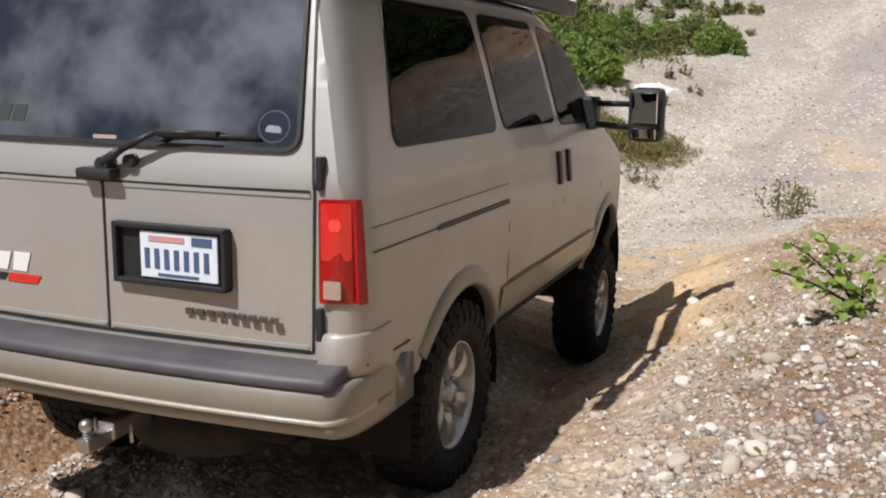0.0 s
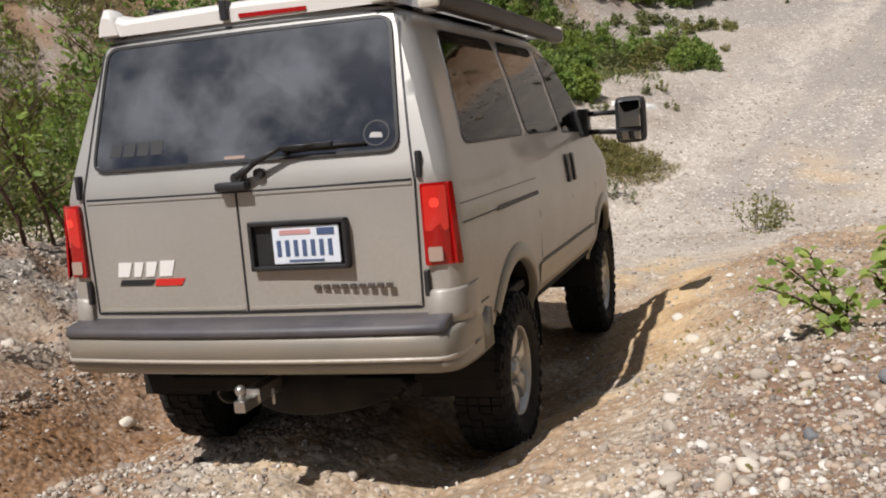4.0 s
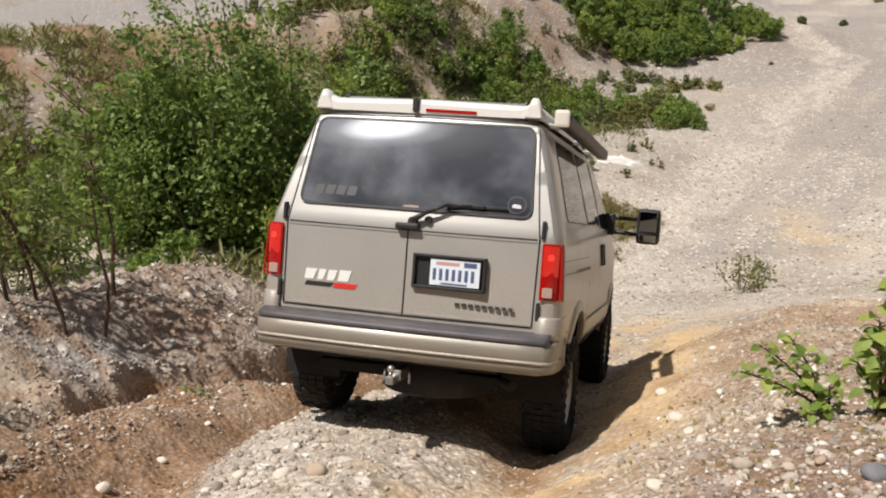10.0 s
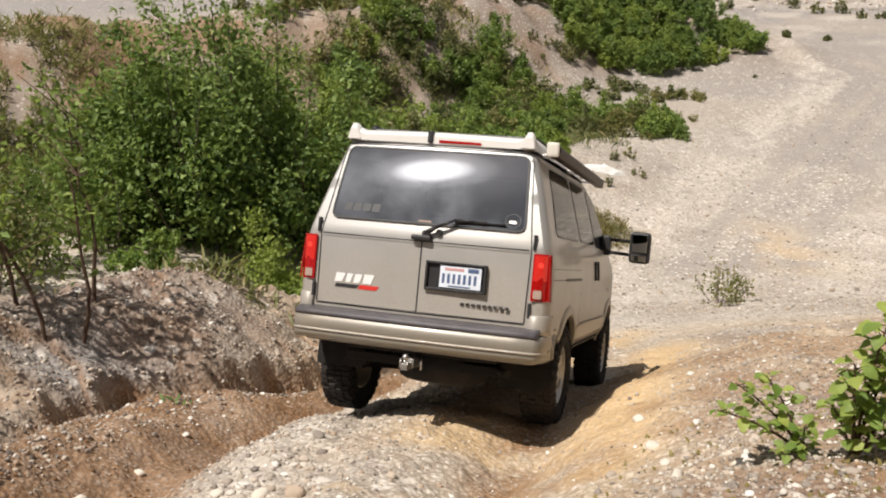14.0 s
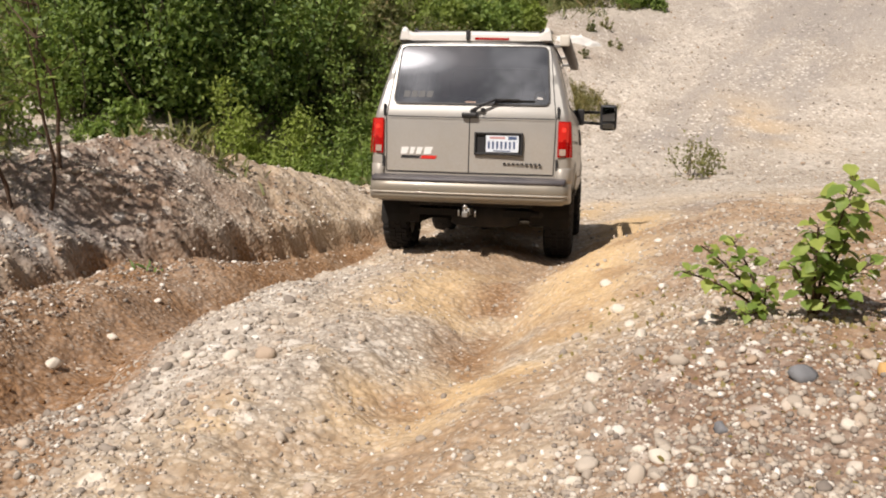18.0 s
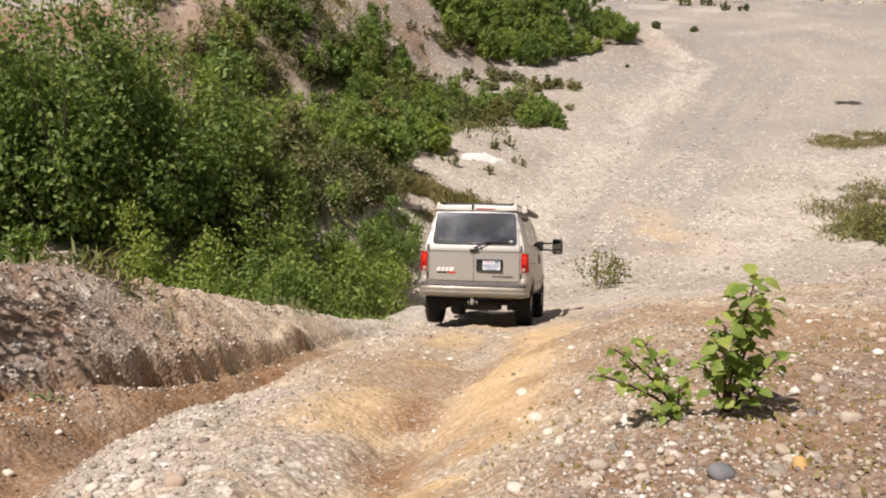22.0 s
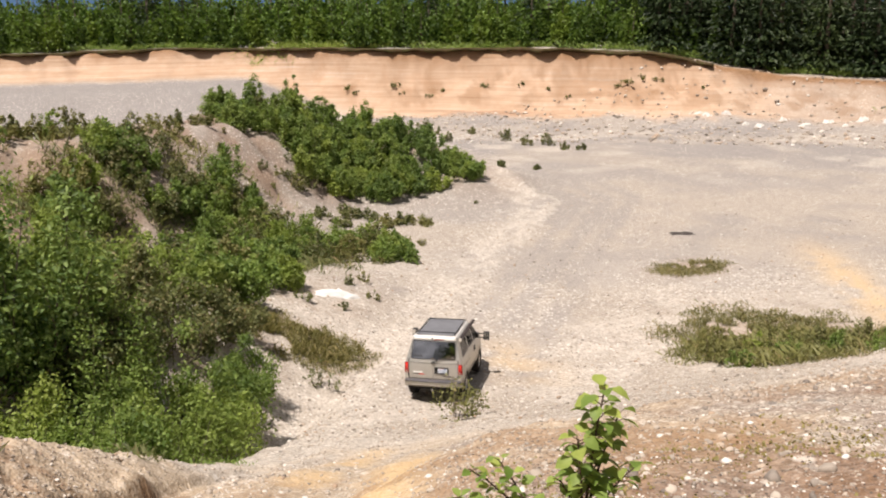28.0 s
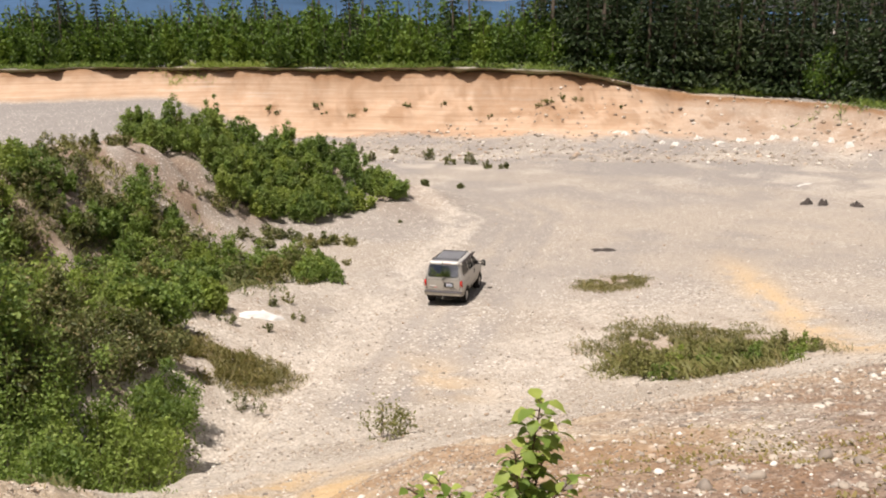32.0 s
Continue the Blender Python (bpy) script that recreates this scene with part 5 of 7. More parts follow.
M_INK = material("plate_ink", (0.07, 0.11, 0.22), 0.5)
M_PINK = material("faded_red_ink", (0.55, 0.30, 0.30), 0.5)
M_DECAL_W = material("white_decal", (0.80, 0.80, 0.78), 0.5)
M_DECAL_R = material("red_decal", (0.62, 0.03, 0.02), 0.45)
M_DECAL_G = material("grey_decal", (0.040, 0.042, 0.045), 0.5)
M_AWNING = varied("awning_cover", (0.040, 0.030, 0.030), 0.5, 0, 0.35, 0.2, 3.0, 60.0, 0.06, 0.0, (0.10, 0.085, 0.07, 0.3))
M_CREAM = varied("cream_plastic", (0.66, 0.63, 0.56), 0.5, 0, 0.4, 0.1, 8.0, 60.0)
M_CLOTH = varied("grey_seat_cloth", (0.10, 0.095, 0.09), 0.9, 0, 0.2, 0.2, 12.0, 90.0, 0.1)
M_MIRROR = material("mirror_glass", (0.85, 0.87, 0.87), 0.02, 1.0)

WHEEL_R, WHEEL_Z, WHEELBASE, TRACK = 0.410, 0.275, 2.82, 0.835
SIDE = ((0.50, 0.905), (0.60, 0.955), (0.72, 0.972), (0.95, 0.978), (1.15, 0.972), (1.32, 0.952), (1.45, 0.920), (1.75, 0.838), (1.95, 0.775), (2.10, 0.715))


def half_width(y, z):
    w = np.interp(z, [p[0] for p in SIDE], [p[1] for p in SIDE])
    return w * np.interp(y, (-1.0, -0.965, -0.92, -0.84, 2.3, 3.0, 3.35, 3.55, 3.66), (0.945, 0.975, 0.993, 1.0, 1.0, 0.985, 0.955, 0.90, 0.80))


def rear_y(x, z):
    t = min(1.0, max(0.0, (z - 1.34) / 0.70))
    return -0.992 + 0.203 * t - 0.024 * t * (1 - t) + 0.040 * (x / 0.95) ** 2


def top_z(y):
    return float(np.interp(y, (-1.0, 1.55, 1.8, 2.2, 2.72, 2.8, 3.3, 3.55, 3.66), (2.055, 2.06, 2.02, 1.77, 1.40, 1.36, 1.20, 1.05, 0.92)))


def on_side(s):
    """Maps (y, z, height) to the van's side s."""
    return lambda y, z, h: (s * (float(half_width(y, z)) + h), y, z)


def on_rear(x, z, h):
    return (x, rear_y(x, z) - h, z)


SIDE_WINDOWS = {
    "quarter_window": (((-0.60, 1.44), (0.52, 1.44), (0.50, 1.955), (-0.40, 1.955)), 0.07),
    "sliding_door_window": (((0.62, 1.44), (1.50, 1.44), (1.44, 1.955), (0.60, 1.955)), 0.07),
    "front_door_window": (((1.60, 1.42), (2.50, 1.40), (1.98, 1.90), (1.55, 1.95)), 0.06),
}


def inside(p, poly):
    hit = False
    for (x0, y0), (x1, y1) in zip(poly, poly[1:] + poly[:1]):
        if (y0 > p[1]) != (y1 > p[1]) and p[0] < (x1 - x0) * (p[1] - y0) / (y1 - y0) + x0:
            hit = not hit
    return hit


def shrunk(poly, d):
    cx, cy = sum(p[0] for p in poly) / len(poly), sum(p[1] for p in poly) / len(poly)
    return [(cx + (x - cx) * (1 - d / max(abs(x - cx), d)), cy + (y - cy) * (1 - d / max(abs(y - cy), d))) for x, y in poly]


def body_mesh():
    bm = bmesh.new()
    ys = [-1.0, -0.985, -0.965, -0.94, -0.91, -0.87] + list(np.arange(-0.82, 3.54, 0.035)) + [3.56, 3.6, 3.63, 3.66]
    levels = np.concatenate([np.linspace(0, 1, 46)])
    wells = ((0.0, WHEEL_Z + 0.06), (WHEELBASE, WHEEL_Z + 0.06))
    windows = [shrunk(list(c), 0.03) for c, _ in SIDE_WINDOWS.values()]

    def ring(y):
        top = top_z(y)
        out = []
        for f in levels:
            z = 0.50 + (top - 0.085 - 0.50) * f
            out.append((float(half_width(y, z)), z))
        x0, z0 = out[-1]
        for k in range(1, 6):
            a = k / 5 * math.pi / 2
            out.append((x0 - 0.10 * (1 - math.cos(a)), z0 + 0.075 * math.sin(a)))
        x1, z1 = out[-1]
        for k in range(1, 9):
            s = 1 - k / 8
            out.append((x1 * s, z1 + 0.022 * (1 - s * s)))
        return out

    rows = []
    for y in ys:
        half = ring(y)
        full = [(-x, z) for x, z in half[:-1]] + [(0, half[-1][1])] + [(x, z) for x, z in half[-2::-1]]
        row = []
        for x, z in full:
            yy = y
            if y < -0.5:
                yy = y + (rear_y(x, z) + 1.0 - 0.0) * (1 - (y + 1.0) / 0.5)
            row.append(bm.verts.new((x, yy, z)))
        rows.append(row)
    n = len(rows[0])
    for p, q in zip(rows, rows[1:]):
        for k in range(n - 1):
            c = (p[k].co + p[k + 1].co + q[k].co + q[k + 1].co) / 4
            if abs(c.x) > 0.6 and any(math.hypot(c.y - wy, c.z - wz) < 0.50 for wy, wz in wells):
                continue
            if abs(c.x) > 0.6 and any(inside((c.y, c.z), w) for w in windows):
                continue
            if 1.85 < c.y < 2.66 and c.z > top_z(c.y) - 0.06 and abs(c.x) < 0.66 - 0.0 * c.y:
                continue
            bm.faces.new((p[k], p[k + 1], q[k + 1], q[k])).smooth = True
    # wheel openings: pull the ragged edge onto the circle
    for v in list(bm.verts):
        if not v.link_faces:
            bm.verts.remove(v)
            continue
        if v.is_boundary and abs(v.co.x) > 0.6:
            for wy, wz in wells:
                d = Vector((v.co.y - wy, v.co.z - wz))
                if 0.43 < d.length < 0.56 and v.co.z > 0.51:
                    d = d.normalized() * 0.50
                    v.co.y, v.co.z = wy + d.x, wz + d.y
    # rear face with the window's opening left out
    grid = []
    edge = ring(-1.0)
    for z in list(np.linspace(0.50, 1.96, 42)) + list(np.linspace(1.97, edge[-1][1], 8)):
        w = float(np.interp(z, [p[1] for p in edge], [p[0] for p in edge]))
        grid.append([bm.verts.new((w * s, rear_y(w * s, z), z)) for s in np.linspace(-1, 1, 25)])
    hole = shrunk([(-0.735, 1.455), (0.735, 1.455), (0.69, 1.985), (-0.69, 1.985)], 0.03)
    for p, q in zip(grid, grid[1:]):
        for k in range(24):
            c = (p[k].co + q[k + 1].co) / 2
            if inside((c.x, c.z), hole):
                continue
            bm.faces.new((p[k], p[k + 1], q[k + 1], q[k])).smooth = True
    # nose
    grid = []
    for z in np.linspace(0.50, 0.92, 8):
        w = float(half_width(3.66, z))
        grid.append([bm.verts.new((w * s, 3.66 + 0.06 * (1 - s * s), z)) for s in np.linspace(-1, 1, 9)])
    for p, q in zip(grid, grid[1:]):
        for k in range(8):
            bm.faces.new((p[k], q[k], q[k + 1], p[k + 1])).smooth = True
    bmesh.ops.remove_doubles(bm, verts=bm.verts, dist=0.004)
    bmesh.ops.recalc_face_normals(bm, faces=bm.faces)
    return bm


def tyre_mesh():
    bm = bmesh.new()
    w, R, r = 0.135, WHEEL_R, 0.225
    lathe(bm, [(-0.10, r), (-0.125, r + 0.02), (-w, r + 0.07), (-w - 0.002, R - 0.095), (-w + 0.002, R - 0.045), (-0.118, R - 0.020), (-0.060, R - 0.016), (0.0, R - 0.015), (0.060, R - 0.016), (0.118, R - 0.020), (w - 0.002, R - 0.045), (w + 0.002, R - 0.095), (w, r + 0.07), (0.125, r + 0.02), (0.10, r)], 60)
    bmesh.ops.recalc_face_normals(bm, faces=bm.faces)
    # tread blocks raised from the band, staggered from row to row
    tread, shoulder = [], []
    for f in bm.faces:
        c = f.calc_center_median()
        rad = math.hypot(c.y, c.z)
        k = int(round((math.atan2(c.z, c.y) / math.tau) * 60 - 0.5)) % 60
        row = 0 if c.x < -0.06 else 1 if c.x < 0 else 2 if c.x < 0.06 else 3
        if rad > R - 0.026:
            if (k + 1 + (row % 2)) % 4 != 0 or row in (1, 2) and k % 2 == row % 2:
                tread.append(f)
        elif rad > R - 0.08 and (k + (1 if c.x > 0 else 0)) % 2:
            shoulder.append(f)
    bmesh.ops.inset_individual(bm, faces=tread, thickness=0.005, depth=0.015)
    bmesh.ops.inset_individual(bm, faces=shoulder, thickness=0.004, depth=0.009)
    for f in bm.faces:
        c = f.calc_center_median()
        f.smooth = math.hypot(c.y, c.z) < R - 0.10
    bmesh.ops.recalc_face_normals(bm, faces=bm.faces)
    return bm


def rim_mesh():
    """A cast wheel, outside towards +x: barrel, lip, six spokes, hub and nuts."""
    bm = bmesh.new()
    r = 0.225
    lathe(bm, [(-0.10, r), (-0.10, r - 0.012), (0.02, r - 0.035), (0.055, r - 0.03), (0.085, r - 0.012), (0.108, r - 0.006), (0.112, r + 0.004), (0.10, r + 0.006)], 48)
    lathe(bm, [(0.02, 0.001), (0.02, r - 0.034)], 40)
    lathe(bm, [(0.098, 0.001), (0.098, 0.040), (0.090, 0.046), (0.074, 0.050), (0.070, 0.088), (0.050, 0.098), (0.02, 0.10)], 36)
    bmesh.ops.recalc_face_normals(bm, faces=bm.faces)
    return bm


def spoke_mesh():
    bm = bmesh.new()
    r = 0.225
    vs = []
    for x, hw2, z in ((0.070, 0.040, 0.07), (0.086, 0.036, 0.12), (0.090, 0.044, 0.165), (0.086, 0.062, r - 0.014)):
        vs.append([bm.verts.new((x, -hw2, z)), bm.verts.new((x + 0.008, 0, z)), bm.verts.new((x, hw2, z)), bm.verts.new((0.03, hw2 + 0.006, z)), bm.verts.new((0.03, -hw2 - 0.006, z))])
    for p, q in zip(vs, vs[1:]):
        for j in range(5):
            bm.faces.new((p[j], p[(j + 1) % 5], q[(j + 1) % 5], q[j]))
    bmesh.ops.recalc_face_normals(bm, faces=bm.faces)
    return bm


def nut_mesh():
    return rod(bmesh.new(), (0.066, 0, 0.068), (0.098, 0, 0.068), 0.013, 0.011, 6)


def sweep(profile, stations):
    """Joins a (y, z) profile from station to station; a station is x and a shift ahead."""
    bm = bmesh.new()
    rows = [[bm.verts.new((x, y + dy, z)) for y, z in profile] for x, dy in stations]
    n = len(profile)
    for p, q in zip(rows, rows[1:]):
        for k in range(n):
            bm.faces.new((p[k], p[(k + 1) % n], q[(k + 1) % n], q[k])).smooth = True
    bm.faces.new(rows[0])
    bm.faces.new(rows[-1][::-1])
    bmesh.ops.recalc_face_normals(bm, faces=bm.faces)
    return bm


def bumper_line(end):
    xs = list(np.linspace(-0.90, 0.90, 13))
    line = [(x, 0.045 * (x / 0.9) ** 2) for x in xs]
    tail = [(0.928, 0.066), (0.950, 0.105), (0.962, 0.17), (end + 0.003, 0.30), (end, 0.42)]
    return [(-x, d) for x, d in tail[::-1]] + line + tail


def build_van():
    van = tagged(new("van"), "silver beige lifted camper van with dark windows and off-road tyres", "van")
    body = part("body", body_mesh(), M_PAINT, van)
    # rear doors: seams, windows, lamps
    for name, pts in (("hatch_seam", [(-0.80, 1.315), (-0.4, 1.312), (0.0, 1.312), (0.4, 1.312), (0.80, 1.315)]),
                      ("door_seam", [(0.0, 0.785), (0.0, 1.0), (0.0, 1.31)]),
                      ("sill_seam", [(-0.80, 0.785), (0.0, 0.782), (0.80, 0.785)]),
                      ("side_seam", [(0.805, 0.785), (0.815, 1.315), (0.79, 1.5), (0.735, 1.99)]),
                      ("side_seam", [(-0.805, 0.785), (-0.815, 1.315), (-0.79, 1.5), (-0.735, 1.99)]),
                      ("roof_seam", [(-0.72, 2.022), (0.0, 2.03), (0.72, 2.022)])):
        fine = [tuple(Vector(a).lerp(Vector(b), k / 6)) for a, b in zip(pts, pts[1:]) for k in range(6)] + [pts[-1]]
        part(name, strip(fine, 0.009, on_rear, 0.0025, 0.001), M_BLACK, body)
    part("rear_window", panel(finely(rounded([(-0.745, 1.448), (0.745, 1.448), (0.70, 1.995), (-0.70, 1.995)], 0.06), 0.05), on_rear, 0.006, 12, 0.004), M_TINT, body, "dark tinted rear window")
    part("window_seal", strip(finely(rounded([(-0.75, 1.443), (0.75, 1.443), (0.705, 2.0), (-0.705, 2.0)], 0.062), 0.04) + [rounded([(-0.75, 1.443), (0.75, 1.443), (0.705, 2.0), (-0.705, 2.0)], 0.062)[0]], 0.014, on_rear, 0.014), M_BLACK, body)
    for s in (-1, 1):
        lamp = part("tail_lamp", panel(rounded([(s * 0.838, 0.958), (s * 0.952, 0.958), (s * 0.946, 1.296), (s * 0.838, 1.296)], 0.012), lambda x, z, h: (x, rear_y(x, z) - h + max(0, abs(x) - 0.91) * 0.9, z), 0.022), M_RED, van, "red tail lamp with a clear reversing lens")
        part("brake_lens", panel(rounded([(s * 0.848, 1.10), (s * 0.94, 1.10), (s * 0.938, 1.285), (s * 0.848, 1.285)], 0.012), lambda x, z, h: (x, rear_y(x, z) - h + max(0, abs(x) - 0.91) * 0.9, z), 0.003, lift=0.0225), M_REDLIT, lamp, "lit red brake lens")
        part("brake_bulb", panel(rounded([(s * 0.876, 1.195), (s * 0.914, 1.195), (s * 0.914, 1.235), (s * 0.876, 1.235)], 0.0195), lambda x, z, h: (x, rear_y(x, z) - h + max(0, abs(x) - 0.91) * 0.9, z), 0.002, lift=0.026), M_BULB, lamp, "glowing brake bulb")
        part("reversing_lens", panel(rounded([(s * 0.855, 0.975), (s * 0.915, 0.975), (s * 0.915, 1.035), (s * 0.855, 1.035)], 0.008), on_rear, 0.004, lift=0.0225), M_LENS, lamp, "clear reversing lens")
        part("lamp_side", panel(rounded([(-0.955, 0.958), (-0.915, 0.958), (-0.915, 1.296), (-0.945, 1.296)], 0.012), on_side(s), 0.010), M_RED, lamp)
        for z in (1.375, 0.885):
            part("hinge", boxed((s * 0.835 - 0.011, rear_y(0.83, z) - 0.024, z - 0.055), (s * 0.835 + 0.011, rear_y(0.83, z) + 0.012, z + 0.055), 0.006), M_BLACK, body)
        part("bumper_corner", sweep([(-1.004, 0.715), (-1.008, 0.75), (-1.006, 0.845), (-0.996, 0.856), (-0.94, 0.858), (-0.94, 0.715)], [(s * 0.832, 0.022), (s * 0.90, 0.030), (s * 0.938, 0.050), (s * 0.962, 0.085), (s * 0.976, 0.14), (s * 0.982, 0.22)]), M_PAINT, body)
    for z, w in ((1.302, 0.80), (0.800, 0.79)):
        for x0, x1 in ((-w, -0.012), (0.012, w)):
            row = [(x, z) for x in np.linspace(x0, x1, 9)]
            part("pressed_edge", strip(row, 0.012, on_rear, 0.005, 0.0), M_PAINT, body)
    # plate recess, its frame and the plate
    frame_out = rounded([(0.052, 0.965), (0.512, 0.965), (0.512, 1.178), (0.052, 1.178)], 0.02)
    recess = part("plate_recess", panel(frame_out, on_rear, 0.006), M_BLACK, body)
    for lo, hi in (((0.052, 1.160), (0.512, 1.178)), ((0.052, 0.965), (0.512, 0.985)), ((0.052, 0.965), (0.070, 1.178)), ((0.494, 0.965), (0.512, 1.178))):
        part("recess_frame", boxed((lo[0], -1.024, lo[1]), (hi[0], -0.985, hi[1]), 0.005), M_BLACK, recess)
    plate = part("number_plate", boxed((0.163, -1.012, 0.992), (0.475, -1.001, 1.152), 0.003), M_PLATE, van, "white number plate with plain blue bars")
    for k in range(7):
        part("bar", boxed((0.182 + 0.040 * k, -1.0145, 1.024), (0.202 + 0.040 * k, -1.0115, 1.094), 0.001), M_INK, plate)
    part("bar", boxed((0.20, -1.0145, 1.118), (0.345, -1.0115, 1.138), 0.001), M_PINK, plate, "faded red bar")
    part("bar", boxed((0.375, -1.0145, 1.112), (0.455, -1.0115, 1.142), 0.001), M_INK, plate)
    part("bar", boxed((0.235, -1.0145, 1.000), (0.40, -1.0115, 1.010), 0.001), M_INK, plate)
    # badges as plain shapes
    for k in range(9):
        part("badge", boxed((0.330 + 0.0415 * k, -1.000, 0.874), (0.358 + 0.0415 * k, -0.985, 0.896), 0.003), M_CHROME, van, "dark chrome badge block")
    for x0, x1, z0, z1, mat, lab in ((-0.67, -0.595, 0.955, 1.022, M_DECAL_W, "white decal block"), (-0.58, -0.53, 0.955, 1.022, M_DECAL_W, "white decal block"), (-0.515, -0.455, 0.955, 1.022, M_DECAL_W, "white decal block"), (-0.44, -0.36, 0.955, 1.026, M_DECAL_W, "white decal block"),
                                     (-0.665, -0.475, 0.915, 0.942, M_BLACK, "black decal bar"), (-0.47, -0.315, 0.912, 0.944, M_DECAL_R, "red decal bar")):
        d = 0.012
        part("decal", panel([(x0, z0), (x1 - d, z0), (x1 + d, z1), (x0 + d, z1)], on_rear, 0.002, 1, 0.002), mat, van, lab)
    for k in range(4):
        part("window_decal", panel([(-0.66 + 0.075 * k, 1.50), (-0.60 + 0.075 * k, 1.50), (-0.59 + 0.075 * k, 1.56), (-0.65 + 0.075 * k, 1.56)], on_rear, 0.001, 1, 0.0105), M_DECAL_G, van, "faint grey window decal")
    ring = [(0.655 + 0.055 * math.cos(a), 1.515 + 0.050 * math.sin(a)) for a in np.linspace(0, math.tau, 25)]
    part("round_decal", strip(ring, 0.006, on_rear, 0.001, 0.0105), M_DECAL_G, van, "thin round grey window sticker")
    part("round_decal", panel(rounded([(0.622, 1.498), (0.685, 1.494), (0.678, 1.516), (0.632, 1.520)], 0.010), on_rear, 0.001, 1, 0.0108), M_STEEL, van, "white shape on the round sticker")
    part("warning_label", panel(rounded([(-0.05, 1.454), (0.05, 1.454), (0.05, 1.467), (-0.05, 1.467)], 0.004), on_rear, 0.001, 1, 0.0108), M_LENS, van, "small faded label on the rear glass")
    # wiper, handle, lock
    bm = bmesh.new()
    rod(bm, (0.03, -1.02, 1.375), (0.11, -1.025, 1.425), 0.020, 0.014)
    rod(bm, (0.11, -1.025, 1.425), (0.245, -1.01, 1.487), 0.014, 0.009)
    rod(bm, (0.245, -1.01, 1.487), (0.42, -0.985, 1.488), 0.009, 0.007)
    wiper = part("wiper_arm", bm, M_BLACK, van, "black rear wiper", True)
    bm = bmesh.new()
    rod(bm, (0.23, -0.975, 1.478), (0.61, -0.968, 1.478), 0.010, 0.007)
    box(bm, (0.36, -0.995, 1.476), (0.47, -0.965, 1.496), 0.004)
    part("wiper_blade", bm, M_BLACK, wiper)
    part("wiper_pivot", rod(bmesh.new(), (0.03, -0.97, 1.37), (0.03, -1.035, 1.37), 0.030, 0.026, 14), M_BLACK, wiper)
    part("door_handle", boxed((-0.075, -1.045, 1.318), (0.075, -0.975, 1.358), 0.014), M_BLACK, van, "black plastic rear door handle")
    bm = rod(bmesh.new(), (0.125, -0.97, 1.385), (0.125, -1.012, 1.385), 0.024, 0.022, 16)
    part("lock", bm, M_BLACK, van)
    # bumper with its step pad
    shape = [(-1.06, 0.518), (-1.098, 0.536), (-1.118, 0.575), (-1.110, 0.581), (-1.121, 0.589), (-1.124, 0.690), (-1.09, 0.706), (-0.93, 0.715), (-0.93, 0.518)]
    bumper = part("rear_bumper", sweep(shape, bumper_line(0.968)), M_CLAD, van, "beige rear bumper")
    part("crease_bead", sweep([(-1.116, 0.578), (-1.126, 0.582), (-1.131, 0.588), (-1.129, 0.596), (-1.118, 0.602)], bumper_line(0.968)), M_PAINT, bumper, "smooth raised crease along the bumper")
    part("step_pad", sweep([(-1.127, 0.696), (-1.135, 0.704), (-1.131, 0.728), (-1.105, 0.742), (-0.95, 0.770), (-0.95, 0.70)], [s for s in bumper_line(0.968) if abs(s[0]) < 0.94]), M_PAD, bumper, "dark grey rubber step pad")
    # hitch, axle and underside
    bm = boxed((-0.035, -1.04, 0.385), (0.035, -0.60, 0.450), 0.006)
    box(bm, (-0.026, -1.16, 0.375), (0.026, -1.02, 0.425), 0.006)
    hitch = part("tow_hitch", bm, M_STEEL, van, "steel tow hitch with a ball")
    bm = rod(bmesh.new(), (0, -1.135, 0.41), (0, -1.135, 0.45), 0.014)
    bmesh.ops.create_uvsphere(bm, u_segments=16, v_segments=10, radius=0.025, matrix=Matrix.Translation((0, -1.135, 0.468)))
    part("tow_ball", bm, M_STEEL, hitch, "", True)
    for x in (-0.08, 0.08):
        part("safety_chain_loop", rod(bmesh.new(), (x, -1.00, 0.37), (x, -1.00, 0.44), 0.007), M_STEEL, hitch)
    part("receiver_beam", boxed((-0.60, -0.78, 0.36), (0.60, -0.70, 0.43), 0.008), M_UNDER, hitch)
    bm = boxed((-0.60, -0.85, 0.46), (0.60, 3.4, 0.58), 0.02)
    box(bm, (-0.93, -0.94, 0.53), (0.93, -0.52, 0.60), 0.0)
    box(bm, (-0.93, 0.52, 0.52), (0.93, 2.30, 0.60), 0.0)
    box(bm, (-0.42, 0.55, 0.28), (0.36, 1.6, 0.48), 0.03)
    box(bm, (-0.55, -0.30, 0.34), (-0.44, 2.9, 0.48), 0.01)
    box(bm, (0.44, -0.30, 0.34), (0.55, 2.9, 0.48), 0.01)
    box(bm, (-0.30, 1.6, 0.26), (0.30, 2.5, 0.48), 0.04)
    part("underbody", bm, M_UNDER, van, "sooty underbody and fuel tank")
